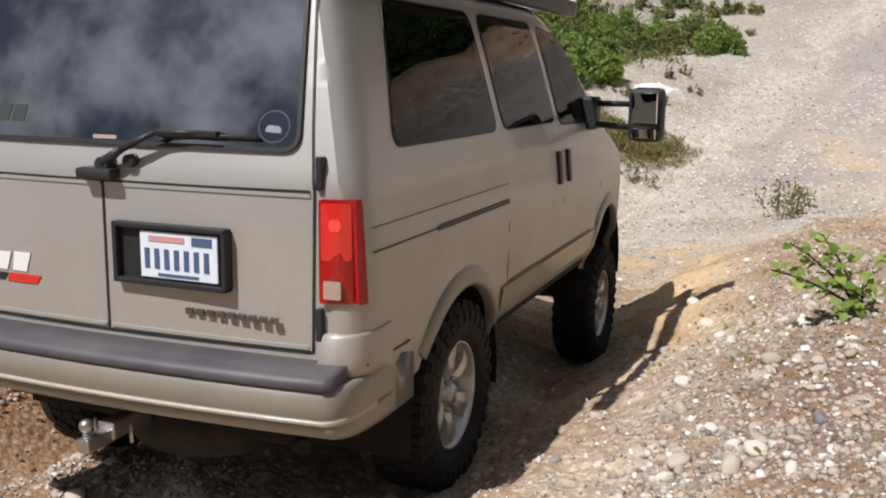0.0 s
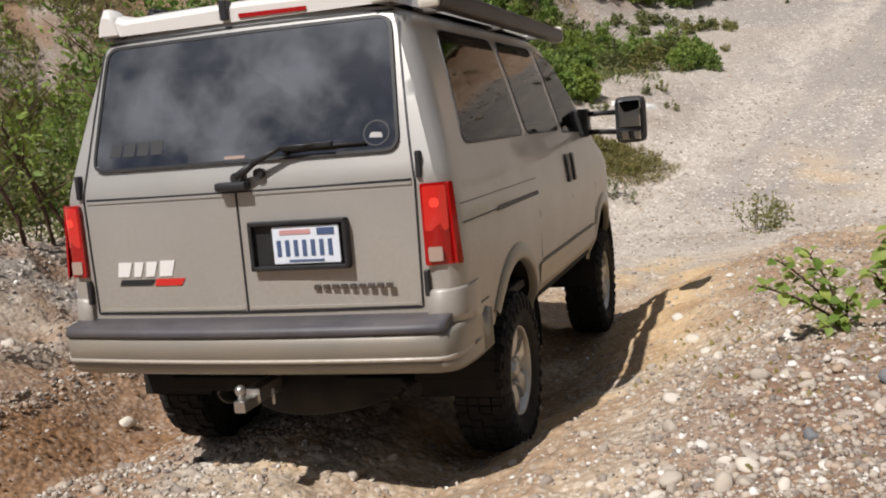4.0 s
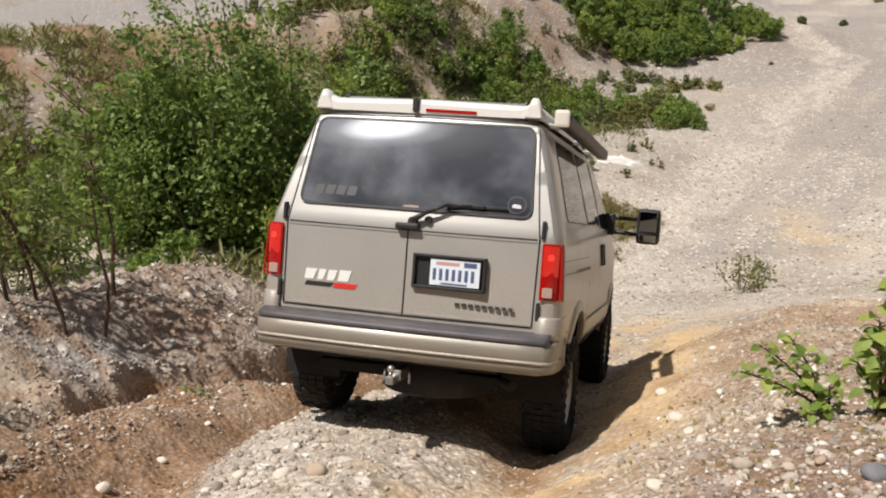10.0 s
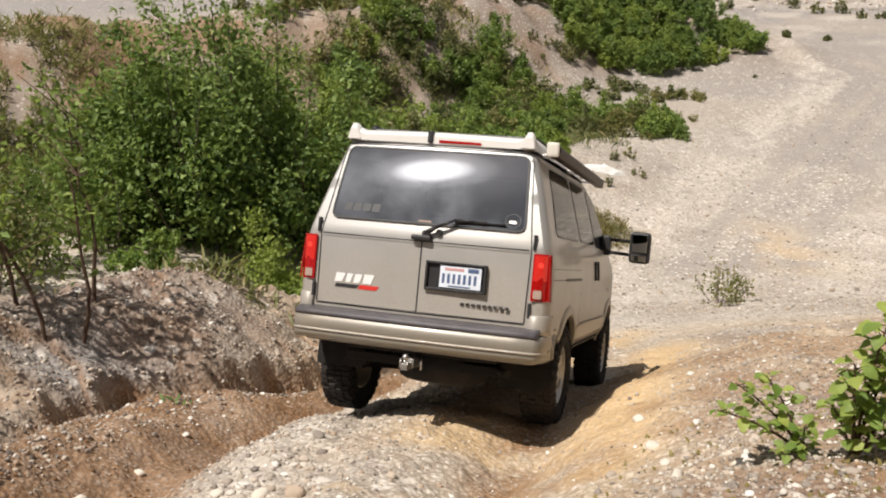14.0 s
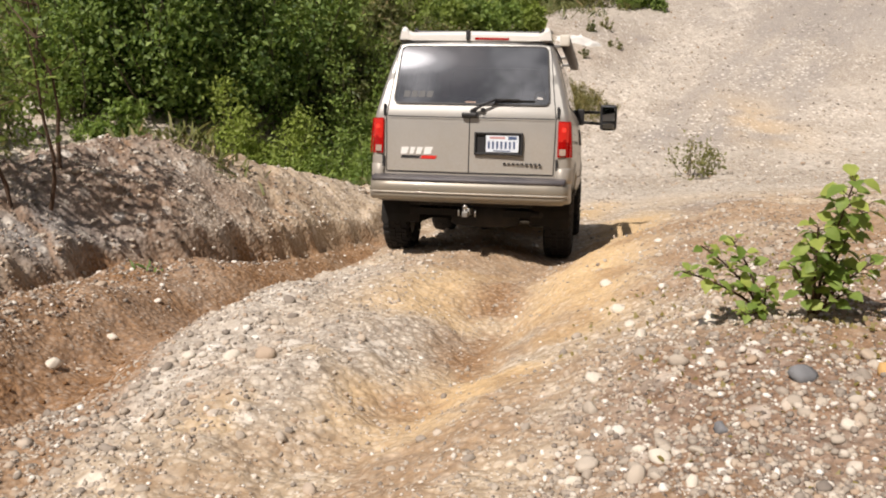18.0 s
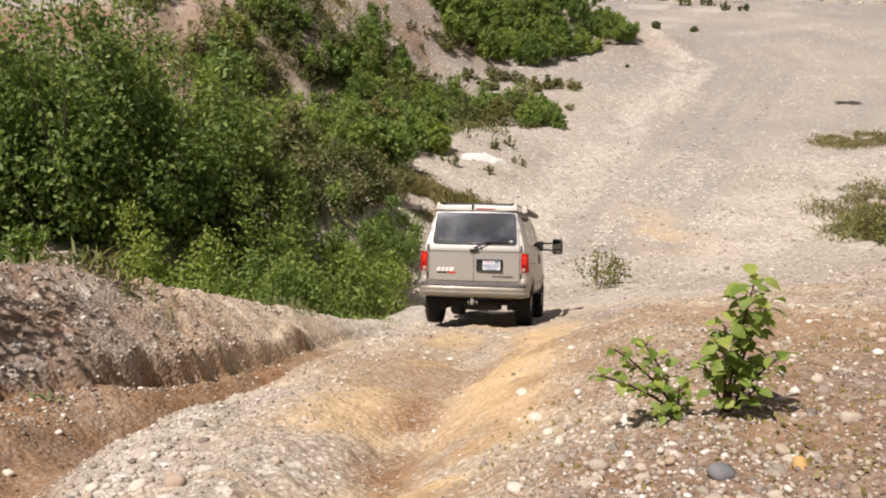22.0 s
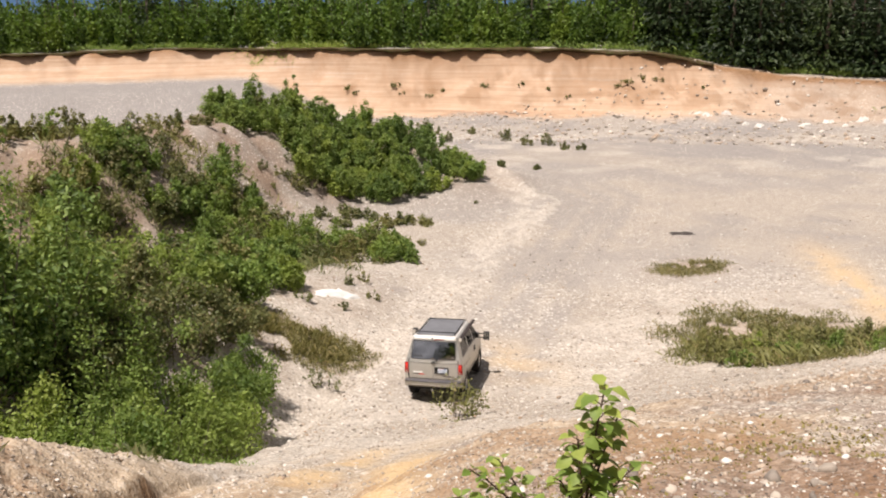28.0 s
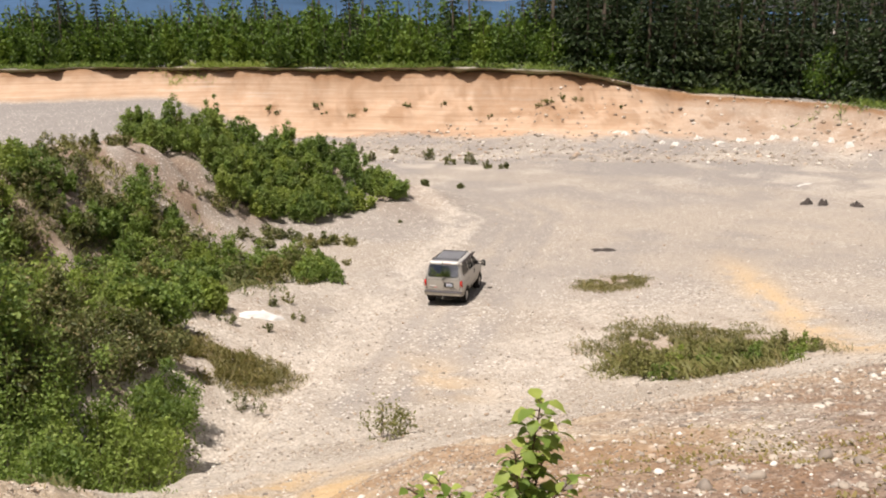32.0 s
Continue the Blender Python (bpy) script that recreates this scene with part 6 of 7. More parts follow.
    for s in (-1, 1):
        for wy in (0.0, WHEELBASE):
            bm = bmesh.new()
            pts = [(wy + 0.505 * math.cos(a), WHEEL_Z + 0.06 + 0.505 * math.sin(a)) for a in np.linspace(-0.15, math.pi + 0.15, 22)]
            rows = [[bm.verts.new((s * x, y, z)) for y, z in pts] for x in (0.56, 0.955)]
            for k in range(len(pts) - 1):
                bm.faces.new((rows[0][k], rows[0][k + 1], rows[1][k + 1], rows[1][k]))
            bm.faces.new(rows[0])
            part("wheel_well", bm, M_UNDER, body)
            # flare round the opening
            bm = bmesh.new()
            angles = np.linspace(0.12 if wy else 0.25, math.pi - (0.25 if wy else 0.62), 26)
            prof = ((0.490, -0.03), (0.490, 0.012), (0.505, 0.018), (0.555, 0.014), (0.575, 0.002))
            rows = []
            for a in angles:
                row = []
                for r, h in prof:
                    y, z = wy + r * math.cos(a), WHEEL_Z + 0.06 + r * math.sin(a)
                    row.append(bm.verts.new((s * (float(half_width(y, max(z, 0.5))) + h), y, z)))
                rows.append(row)
            for p, q in zip(rows, rows[1:]):
                for k in range(len(prof) - 1):
                    bm.faces.new((p[k], p[k + 1], q[k + 1], q[k])).smooth = True
            bmesh.ops.recalc_face_normals(bm, faces=bm.faces)
            part("wheel_flare", bm, M_CLAD, body)
        # seams and trim of the side
        side = on_side(s)
        part("trim_line", strip([(y, 0.745 if y < 2.3 else 0.745 + 0.02) for y in np.linspace(-0.90, -0.56, 5)], 0.010, side, 0.002), M_BLACK, body)
        part("trim_line", strip([(y, 0.735) for y in np.linspace(0.56, 2.28, 14)], 0.010, side, 0.002), M_BLACK, body)
        part("rocker_trim", strip([(y, 0.665) for y in np.linspace(0.50, 2.36, 16)], 0.115, side, 0.010), M_CLAD, body)
        for pts in ([(1.575, 0.62), (1.575, 1.0), (1.575, 1.42)], [(0.575, 0.75), (0.575, 1.0), (0.575, 1.44)], [(2.42, 0.75), (2.52, 1.0), (2.54, 1.38)]):
            part("door_seam", strip(pts, 0.008, side, 0.0015), M_BLACK, body)
        if s > 0:
            part("door_rail", strip([(y, 1.115 + 0.0 * y) for y in np.linspace(-0.30, 0.57, 10)], 0.022, side, 0.004), M_BLACK, body, "black sliding door rail")
            part("rail_seam", strip([(y, 1.115) for y in np.linspace(-0.86, -0.30, 6)], 0.007, side, 0.0015), M_BLACK, body)
        part("rail_seam", strip([(y, 1.195) for y in np.linspace(-0.86, 0.57, 12)], 0.005, side, 0.001), M_PAD, body)
        for y, z in ((1.47, 1.19), (1.66, 1.19)):
            part("side_door_handle", panel(rounded([(y - 0.028, z - 0.09), (y + 0.028, z - 0.09), (y + 0.028, z + 0.09), (y - 0.028, z + 0.09)], 0.015), side, 0.016), M_BLACK, van, "black side door handle")
        for name, (corners, radius) in SIDE_WINDOWS.items():
            clear = name.startswith("front")
            part(name, panel(finely(rounded(list(corners), radius), 0.05), side, 0.005, 8), M_CLEAR if clear else M_SIDE, body, "clear side glass" if clear else "dark tinted side glass")
            out = finely(rounded(list(corners), radius), 0.04)
            part("window_seal", strip(out + out[:1], 0.014, side, 0.004), M_BLACK, body)
        # towing mirror
        bm = boxed((s * 1.30 - 0.105, 2.14, 1.30), (s * 1.30 + 0.105, 2.28, 1.62), 0.045)
        mirror = part("towing_mirror", bm, M_BLACK, van, "large black towing mirror")
        tip = Matrix.Translation((s * 1.30, 2.132, 1.50)) @ pose(0, 0, 0, 3, 0, -s * 10)
        part("mirror_glass", boxed((-0.078, -0.012, -0.088), (0.078, 0.002, 0.092), 0.004), M_MIRROR, mirror, "mirror glass", at=tip)
        part("spot_mirror", boxed((-0.074, -0.012, -0.030), (0.074, 0.002, 0.030), 0.004), M_MIRROR, mirror, "mirror glass", at=Matrix.Translation((s * 1.30, 2.132, 1.352)) @ pose(0, 0, 0, 5, 0, -s * 10))
        bm = rod(bmesh.new(), (s * 0.90, 2.24, 1.40), (s * 1.22, 2.22, 1.38), 0.020, 0.018)
        rod(bm, (s * 0.90, 2.24, 1.52), (s * 1.22, 2.22, 1.52), 0.020, 0.018)
        box(bm, (s * 0.95 - 0.05, 2.18, 1.36), (s * 0.95 + 0.05, 2.32, 1.56), 0.02)
        part("mirror_arm", bm, M_BLACK, mirror)
    # windscreen
    bm = bmesh.new()
    rows = []
    for y in np.linspace(1.84, 2.70, 6):
        z = top_z(y) + 0.012
        rows.append([bm.verts.new((x, y + 0.02, z + 0.02 * (1 - (x / 0.7) ** 2) - 0.005)) for x in np.linspace(-0.70, 0.70, 9)])
    for p, q in zip(rows, rows[1:]):
        for k in range(8):
            bm.faces.new((p[k], p[k + 1], q[k + 1], q[k])).smooth = True
    part("windscreen", bm, M_CLEAR, body, "clear windscreen")
    # seats and dashboard behind the glass
    for x in (-0.42, 0.42):
        seat = part("front_seat", boxed((x - 0.25, 1.25, 0.80), (x + 0.25, 1.80, 1.02), 0.05), M_CLOTH, van, "grey cloth front seat")
        bm = boxed((x - 0.24, 1.12, 0.98), (x + 0.24, 1.28, 1.58), 0.05)
        box(bm, (x - 0.13, 1.12, 1.60), (x + 0.13, 1.22, 1.80), 0.04)
        part("backrest", bm, M_CLOTH, seat)
    part("dashboard", boxed((-0.86, 2.15, 0.95), (0.86, 2.60, 1.30), 0.05), M_BLACK, van)
    bm = boxed((-0.90, -0.90, 0.62), (0.90, 2.6, 0.66))
    part("cabin_floor", bm, M_CLOTH, van)
    bm = bmesh.new()
    for k in range(20):
        a, b = k * math.tau / 20, (k + 1) * math.tau / 20
        rod(bm, (-0.42 + 0.19 * math.cos(a), 2.06 + 0.06 * math.sin(a), 1.30 + 0.18 * math.sin(a)), (-0.42 + 0.19 * math.cos(b), 2.06 + 0.06 * math.sin(b), 1.30 + 0.18 * math.sin(b)), 0.014, n=6, caps=False)
    part("steering_wheel", bm, M_BLACK, van)
    # raised roof
    bm = bmesh.new()
    rows = []
    for y, w0, zb, zt in ((-0.80, 0.69, 2.052, 2.100), (-0.765, 0.71, 2.045, 2.130), (-0.70, 0.715, 2.045, 2.142), (0.6, 0.725, 2.05, 2.150), (1.55, 0.715, 2.04, 2.135), (1.86, 0.68, 2.0, 2.075)):
        lip = 0.022 if y < -0.6 else 0.0
        rows.append([bm.verts.new(p) for p in ((-w0 - 0.03, y, zb), (-w0, y, (zb + zt) / 2 + lip), (-w0 + 0.03, y, zt + lip), (-w0 + 0.09, y, zt), (0, y, zt + 0.012), (w0 - 0.09, y, zt), (w0 - 0.03, y, zt + lip), (w0, y, (zb + zt) / 2 + lip), (w0 + 0.03, y, zb))])
    for p, q in zip(rows, rows[1:]):
        for k in range(8):
            bm.faces.new((p[k], q[k], q[k + 1], p[k + 1])).smooth = True
    bm.faces.new(rows[0])
    bm.faces.new(rows[-1][::-1])
    bmesh.ops.recalc_face_normals(bm, faces=bm.faces)
    roof = part("pop_top_roof", bm, M_WHITE, van, "white fibreglass pop-top roof")
    for s in (-1, 1):
        bm = bmesh.new()
        rows = [[bm.verts.new((s * x, y, z)) for x, z in ((0.735, 2.06), (0.727, 2.06 + top * 0.6), (0.708, 2.06 + top), (0.676, 2.06 + top), (0.645, 2.06 + top * 0.5), (0.630, 2.06))] for y, top in ((-0.812, 0.080), (-0.79, 0.122), (-0.72, 0.118), (-0.60, 0.075))]
        for p, q in zip(rows, rows[1:]):
            for k in range(5):
                bm.faces.new((p[k], p[k + 1], q[k + 1], q[k])).smooth = True
        bm.faces.new(rows[0])
        bm.faces.new(rows[-1][::-1])
        bmesh.ops.recalc_face_normals(bm, faces=bm.faces)
        part("roof_fin", bm, M_WHITE, roof, "white upturned rear corner of the roof")
    bm = boxed((-0.60, -0.58, 2.140), (0.60, 1.66, 2.172), 0.012)
    part("roof_panel", bm, M_GREYTOP, roof, "dark grey roof panel")
    for s in (-1, 1):
        bm = rod(bmesh.new(), (s * 0.635, -0.52, 2.190), (s * 0.635, 1.62, 2.190), 0.017)
        for y in (-0.50, 0.2, 0.9, 1.58):
            box(bm, (s * 0.635 - 0.02, y - 0.03, 2.14), (s * 0.635 + 0.02, y + 0.03, 2.188), 0.006)
        part("roof_rail", bm, M_BLACK, roof, "black roof rail")
    for y in (-0.30, 1.52):
        part("cross_bar", rod(bmesh.new(), (-0.635, y, 2.190), (0.635, y, 2.190), 0.014), M_BLACK, roof)
    part("roof_latch", boxed((-0.085, -0.825, 2.062), (-0.05, -0.76, 2.150), 0.006), M_BLACK, roof)
    part("high_brake_lamp", panel(rounded([(0.0, 2.064), (0.33, 2.062), (0.33, 2.080), (0.0, 2.084)], 0.006), lambda x, z, h: (x, -0.802 - h, z), 0.004), M_RED, roof, "red strip brake lamp")
    # awning along the right edge of the roof
    bm = bmesh.new()
    sect = rounded([(0.805, 2.030), (0.905, 2.020), (0.912, 2.105), (0.815, 2.120)], 0.028, 4)
    rows = [[bm.verts.new((0.858 + (x - 0.858) * k, y, 2.07 + (z - 2.07) * k)) for x, z in sect] for y, k in ((-0.70, 0.96), (-0.68, 1.0), (1.93, 1.0), (1.95, 0.96))]
    for p, q in zip(rows, rows[1:]):
        for k in range(len(sect)):
            bm.faces.new((p[k], p[(k + 1) % len(sect)], q[(k + 1) % len(sect)], q[k])).smooth = True
    bm.faces.new(rows[0])
    bm.faces.new(rows[-1][::-1])
    bmesh.ops.recalc_face_normals(bm, faces=bm.faces)
    awning = part("rolled_awning", bm, M_AWNING, van, "rolled awning in a dark brown cover")
    for y0, y1 in ((-0.735, -0.70), (1.95, 1.985)):
        part("end_cap", boxed((0.808, y0, 2.018), (0.905, y1, 2.128), 0.02), M_CREAM, awning, "cream end cap")
    for y in (-0.45, 0.7, 1.6):
        part("bracket", boxed((0.70, y - 0.03, 2.03), (0.83, y + 0.03, 2.06), 0.004), M_STEEL, awning)
    # axles and wheels
    bm = rod(bmesh.new(), (-0.72, 0, 0), (0.72, 0, 0), 0.045)
    bmesh.ops.create_uvsphere(bm, u_segments=16, v_segments=10, radius=0.15, matrix=Matrix.Translation((0.05, 0, 0)) @ Matrix.Diagonal((0.9, 1.0, 1.0, 1)))
    for s in (-1, 1):
        box(bm, (s * 0.50 - 0.035, -0.68, 0.05), (s * 0.50 + 0.035, 0.68, 0.085), 0.004)
        rod(bm, (s * 0.42, -0.1, 0.0), (s * 0.36, -0.25, 0.36), 0.03)
    axle = part("rear_axle", bm, M_UNDER, van, "sooty rear axle with leaf springs")
    bm = rod(bmesh.new(), (-0.70, WHEELBASE, 0.30), (0.70, WHEELBASE, 0.30), 0.04)
    box(bm, (-0.4, WHEELBASE - 0.3, 0.25), (0.4, WHEELBASE + 0.3, 0.45), 0.03)
    part("front_axle", bm, M_UNDER, van)
    part("exhaust_pipe", rod(rod(bmesh.new(), (0.42, 0.5, 0.42), (0.48, -0.60, 0.42), 0.032), (0.48, -0.60, 0.42), (0.70, -0.86, 0.40), 0.030), M_UNDER, van)
    bm = bmesh.new()
    lathe(bm, [(-0.08, 0.20), (-0.11, 0.24), (-0.11, 0.31), (-0.09, 0.345), (0.09, 0.345), (0.11, 0.31), (0.11, 0.24), (0.08, 0.20), (0.02, 0.17), (0.02, 0.001)], 40)
    bmesh.ops.recalc_face_normals(bm, faces=bm.faces)
    part("spare_wheel", bm, M_RUBBER, van, "dark spare wheel under the floor", at=pose(0.12, -0.50, 0.37, 0, 90, 0))
    wheels = []
    tyre, rim, nut, spoke = tyre_mesh(), rim_mesh(), nut_mesh(), spoke_mesh()
    meshes = []
    for name, b, mat in (("tyre", tyre, M_RUBBER), ("wheel", rim, M_ALLOY), ("wheel_nut", nut, M_STEEL), ("spoke", spoke, M_ALLOY)):
        me = bpy.data.meshes.new(name)
        b.to_mesh(me)
        b.free()
        me.materials.append(mat)
        meshes.append(me)
    for s, y in ((-1, 0.0), (1, 0.0), (-1, WHEELBASE), (1, WHEELBASE)):
        w = tagged(new("wheel", meshes[1]), "silver alloy wheel with a chunky off-road tyre")
        w.parent = van
        t = new("tyre", meshes[0])
        t.parent = w
        for k in range(6):
            for name, me, turn in (("wheel_nut", meshes[2], 30), ("spoke", meshes[3], 0)):
                o = new(name, me)
                o.parent = w
                o.matrix_basis = pose(0, 0, 0, 60 * k + turn, 0, 0)
        wheels.append((w, s, y))
    return van, axle, wheels


van, rear_axle, van_wheels = build_van()

# height of the wheel hubs in the van's space: t, rear left, rear right, front left, front right
HUB_Z = [
    (0.0, 0.28, 0.355, 0.26, 0.13), (3.0, 0.26, 0.26, 0.27, 0.20), (6.0, 0.35, 0.235, 0.27, 0.26), (9.0, 0.37, 0.22, 0.25, 0.28), (11.0, 0.30, 0.28, 0.28, 0.29),
    (13.0, 0.23, 0.35, 0.31, 0.29), (15.5, 0.28, 0.33, 0.31, 0.31), (19.0, 0.34, 0.33, 0.33, 0.33), (23.0, 0.37, 0.37, 0.35, 0.35), (32.0, 0.33, 0.33, 0.33, 0.33)]


def motions():
    rows = [(t, pose(x, y, z, 0, 0, a) @ pose(0, 0, 0, p, 0, 0) @ pose(0, 0, 0, 0, r, 0)) for t, x, y, z, a, p, r in VAN_PATH]
    walk(van, rows)
    # the way rolled by each time turns the wheels
    T = [t for t, _ in rows]
    P = np.array([m.translation[:] for _, m in rows])
    S = np.concatenate([[0], np.cumsum(np.linalg.norm(np.diff(P, axis=0), axis=1))])
    D = np.array(HUB_Z)
    times = [round(0.1 * k, 1) for k in range(321)]
    for i, (w, s, y) in enumerate(van_wheels):
        keys = []
        for t in times:
            turn = -math.degrees(float(np.interp(t, T, S)) / WHEEL_R)
            z = float(np.interp(t, D[:, 0], D[:, i + 1]))
            keys.append((t, pose(s * TRACK, y, z) @ pose(0, 0, 0, turn, 0, 0) @ (pose(0, 0, 0) if s > 0 else pose(0, 0, 0, 0, 0, 180))))
        walk(w, keys)
    keys = []
    for t, l, r, *_ in HUB_Z:
        keys.append((t, pose(0, 0, (l + r) / 2) @ pose(0, 0, 0, 0, math.degrees(math.atan2(l - r, 2 * TRACK)), 0)))
    walk(rear_axle, keys)


sprout(2.05, 3.72, ((0.10, 0.0, 0.76, 28, 0.11), (0.20, 0.04, 0.60, 20, 0.105), (-0.06, -0.04, 0.55, 17, 0.105), (0.24, -0.10, 0.40, 14, 0.10), (0.03, 0.12, 0.46, 12, 0.095), (-0.10, 0.05, 0.30, 9, 0.09), (0.12, -0.12, 0.24, 9, 0.09)), 3, "young cottonwood sprout with broad bright leaves")
sprout(1.90, 3.92, ((-0.34, 0.05, 0.42, 18, 0.085), (-0.46, -0.05, 0.34, 15, 0.085), (-0.17, 0.1, 0.42, 12, 0.08), (-0.18, -0.2, 0.16, 12, 0.08), (-0.05, -0.1, 0.24, 8, 0.08)), 5, "small spreading cottonwood sprout with bright leaves")


# ---- forest above the pit ----
def tree_mesh_parts(h, w, cards, size, conifer, seed):
    """Trunk tubes and crown leaves of one tree at the origin."""
    r = np.random.default_rng(seed)
    lines = [[((0, 0, 0), 0.022 * h), ((0.01 * h, 0, 0.5 * h), 0.014 * h), ((0, 0.01 * h, 0.97 * h), 0.003 * h)]]
    if conifer:
        level = r.integers(0, 19, cards)
        zz = h * (0.10 + 0.88 * (level / 18) ** 1.1) + r.normal(size=cards) * 0.006 * h
        reach = w / 2 * np.clip(1 - zz / h, 0.02, 1) ** 0.85 * (0.75 + 0.5 * np.sin(level * 2.4) ** 2)
        f = np.sqrt(r.uniform(0.05, 1, cards))
        a = np.round(r.uniform(0, 9, cards)) * 0.70 + level * 1.1 + r.normal(size=cards) * 0.12
        pts = np.stack([reach * f * np.cos(a), reach * f * np.sin(a), zz - 0.34 * reach * f], 1)
        axes = np.stack([np.cos(a), np.sin(a), np.full(cards, -0.40)], 1) + r.normal(size=(cards, 3)) * 0.22
        sizes = 0.26 + 0.11 * reach
    else:
        k = 12
        a, rad = r.uniform(0, math.tau, k), np.sqrt(r.uniform(0, 1, k))
        rad[0] = 0.05
        foot = np.stack([0.26 * w * rad * np.cos(a), 0.26 * w * rad * np.sin(a), 0.10 * h + 0 * a], 1)
        top = foot * (1.5, 1.5, 0) + np.stack([0 * a, 0 * a, h * (1 - 0.5 * rad ** 2) * r.uniform(0.65, 1.0, k)], 1)
        pick = r.integers(0, k, cards)
        f = r.uniform(0, 1, (cards, 1)) ** 0.8
        pts = foot[pick] * (1 - f) + top[pick] * f + np.clip(r.normal(size=(cards, 3)), -1.8, 1.8) * 0.13 * w * (1.2 - 0.95 * f) * (1, 1, 0.7)
        axes, sizes = r.normal(size=(cards, 3)) + (0, 0, 0.2), np.full(cards, size)
        for p in top[:7]:
            lines.append([((0, 0, p[2] * 0.3), 0.008 * h), (p * (0.6, 0.6, 0.65), 0.005 * h), (p, 0.002 * h)])
    return lines, pts, axes, sizes


def forest():
    """Most of the wood: trunks and crowns of many trees as one mass each of broadleaf and conifer."""
    masses = {False: [], True: []}
    trunks = []
    for i in range(760):
        az = rng.uniform(-9, 58) if i < 560 else rng.uniform(62, 235)
        back = rng.uniform(0, 1) ** 1.3
        d = float(cliff_foot(az)) + (13 + 60 * back) if i < 560 else rng.uniform(30, 50)
        x, y = polar(az, d)
        z = float(ground_height(np.array([x]), np.array([y]), False)[0])
        conifer = rng.uniform() < (0.75 if az > 29 else 0.015 + 0.10 * (back > 0.75))
        h = rng.uniform(9, 20) * (1.1 if az > 33 else 1.0) if conifer else rng.uniform(4.4, 9.0) + (3.0 if rng.uniform() < 0.18 else 0.0) + 2.0 * back
        if conifer and az < 29:
            h = rng.uniform(10, 13.5) if rng.uniform() < 0.85 else rng.uniform(14, 16)
        lines, pts, axes, sizes = tree_mesh_parts(h, h * (0.54 if conifer else 0.70), (900 if conifer else 300) if back > 0.5 else (1500 if conifer else 520), 0.62, conifer, 1000 + i)
        masses[conifer].append((pts + (x, y, z), axes, sizes))
        trunks += [[(np.array(p) + (x, y, z), r) for p, r in line] for line in lines[:1]]
    for conifer, label, mat, size in ((False, "dense young broadleaf wood above the pit wall", M_WOOD, 0.0), (True, "tall dark conifers above the pit wall", M_CONIFER, 0.9)):
        pts, axes, sizes = (np.concatenate([t[j] for t in masses[conifer]]) for j in range(3))
        co, faces = leaf_cards(pts, sizes, aspect=0.5 if conifer else 0.7, axes=axes)
        tagged(new("conifer_wood" if conifer else "broadleaf_wood", mesh_of("wood", co, faces, mat)), label, "woods", kind="stuff")
    co, faces = limb_tubes(trunks, 4)
    tagged(new("wood_trunks", mesh_of("wood_trunks", co, faces, M_BARK, True)), "grey trunks of the wood above the pit", "woods", kind="stuff")


forest()


def rim_tree(kind, h, seed):
    lines, pts, axes, sizes = tree_mesh_parts(h, h * (0.56 if kind else 0.75), 2600 if kind else 1300, 0.42, kind, seed)
    thing = tagged(new("conifer" if kind else "broadleaf_tree"), "dark green conifer at the edge of the pit" if kind else "young leafy tree at the edge of the pit", "tree", group="trees on the rim")
    co, faces = limb_tubes(lines)
    t = new("trunk", mesh_of("trunk", co, faces, M_BARK, True))
    t.parent = thing
    co, faces = leaf_cards(pts, sizes, aspect=0.5 if kind else 0.7, axes=axes)
    c = new("crown", mesh_of("crown", co, faces, M_CONIFER if kind else M_WOOD))
    c.parent = thing
    return thing


def rim_trees():
    models = [rim_tree(False, 5.4, 1), rim_tree(False, 6.3, 2), rim_tree(False, 7.0, 3), rim_tree(True, 13.0, 4), rim_tree(True, 15.5, 5)]
    used = set()
    for i in range(84):
        az = -7 + 64 * (i + rng.uniform(0, 0.8)) / 84
        d = float(cliff_foot(az)) + rng.uniform(10.5, 13.5)
        x, y = polar(az, d)
        k = int(rng.integers(3)) if az < 30 or rng.uniform() < 0.25 else 3 + int(rng.integers(2))
        s = rng.uniform(0.8, 1.15)
        m = pose(x, y, float(ground_height(np.array([x]), np.array([y]), False)[0]) - 0.1, 0, 0, rng.uniform(0, 360))
        if k not in used:
            used.add(k)
            models[k].matrix_basis = m
        else:
            copy_thing(models[k], m)


rim_trees()
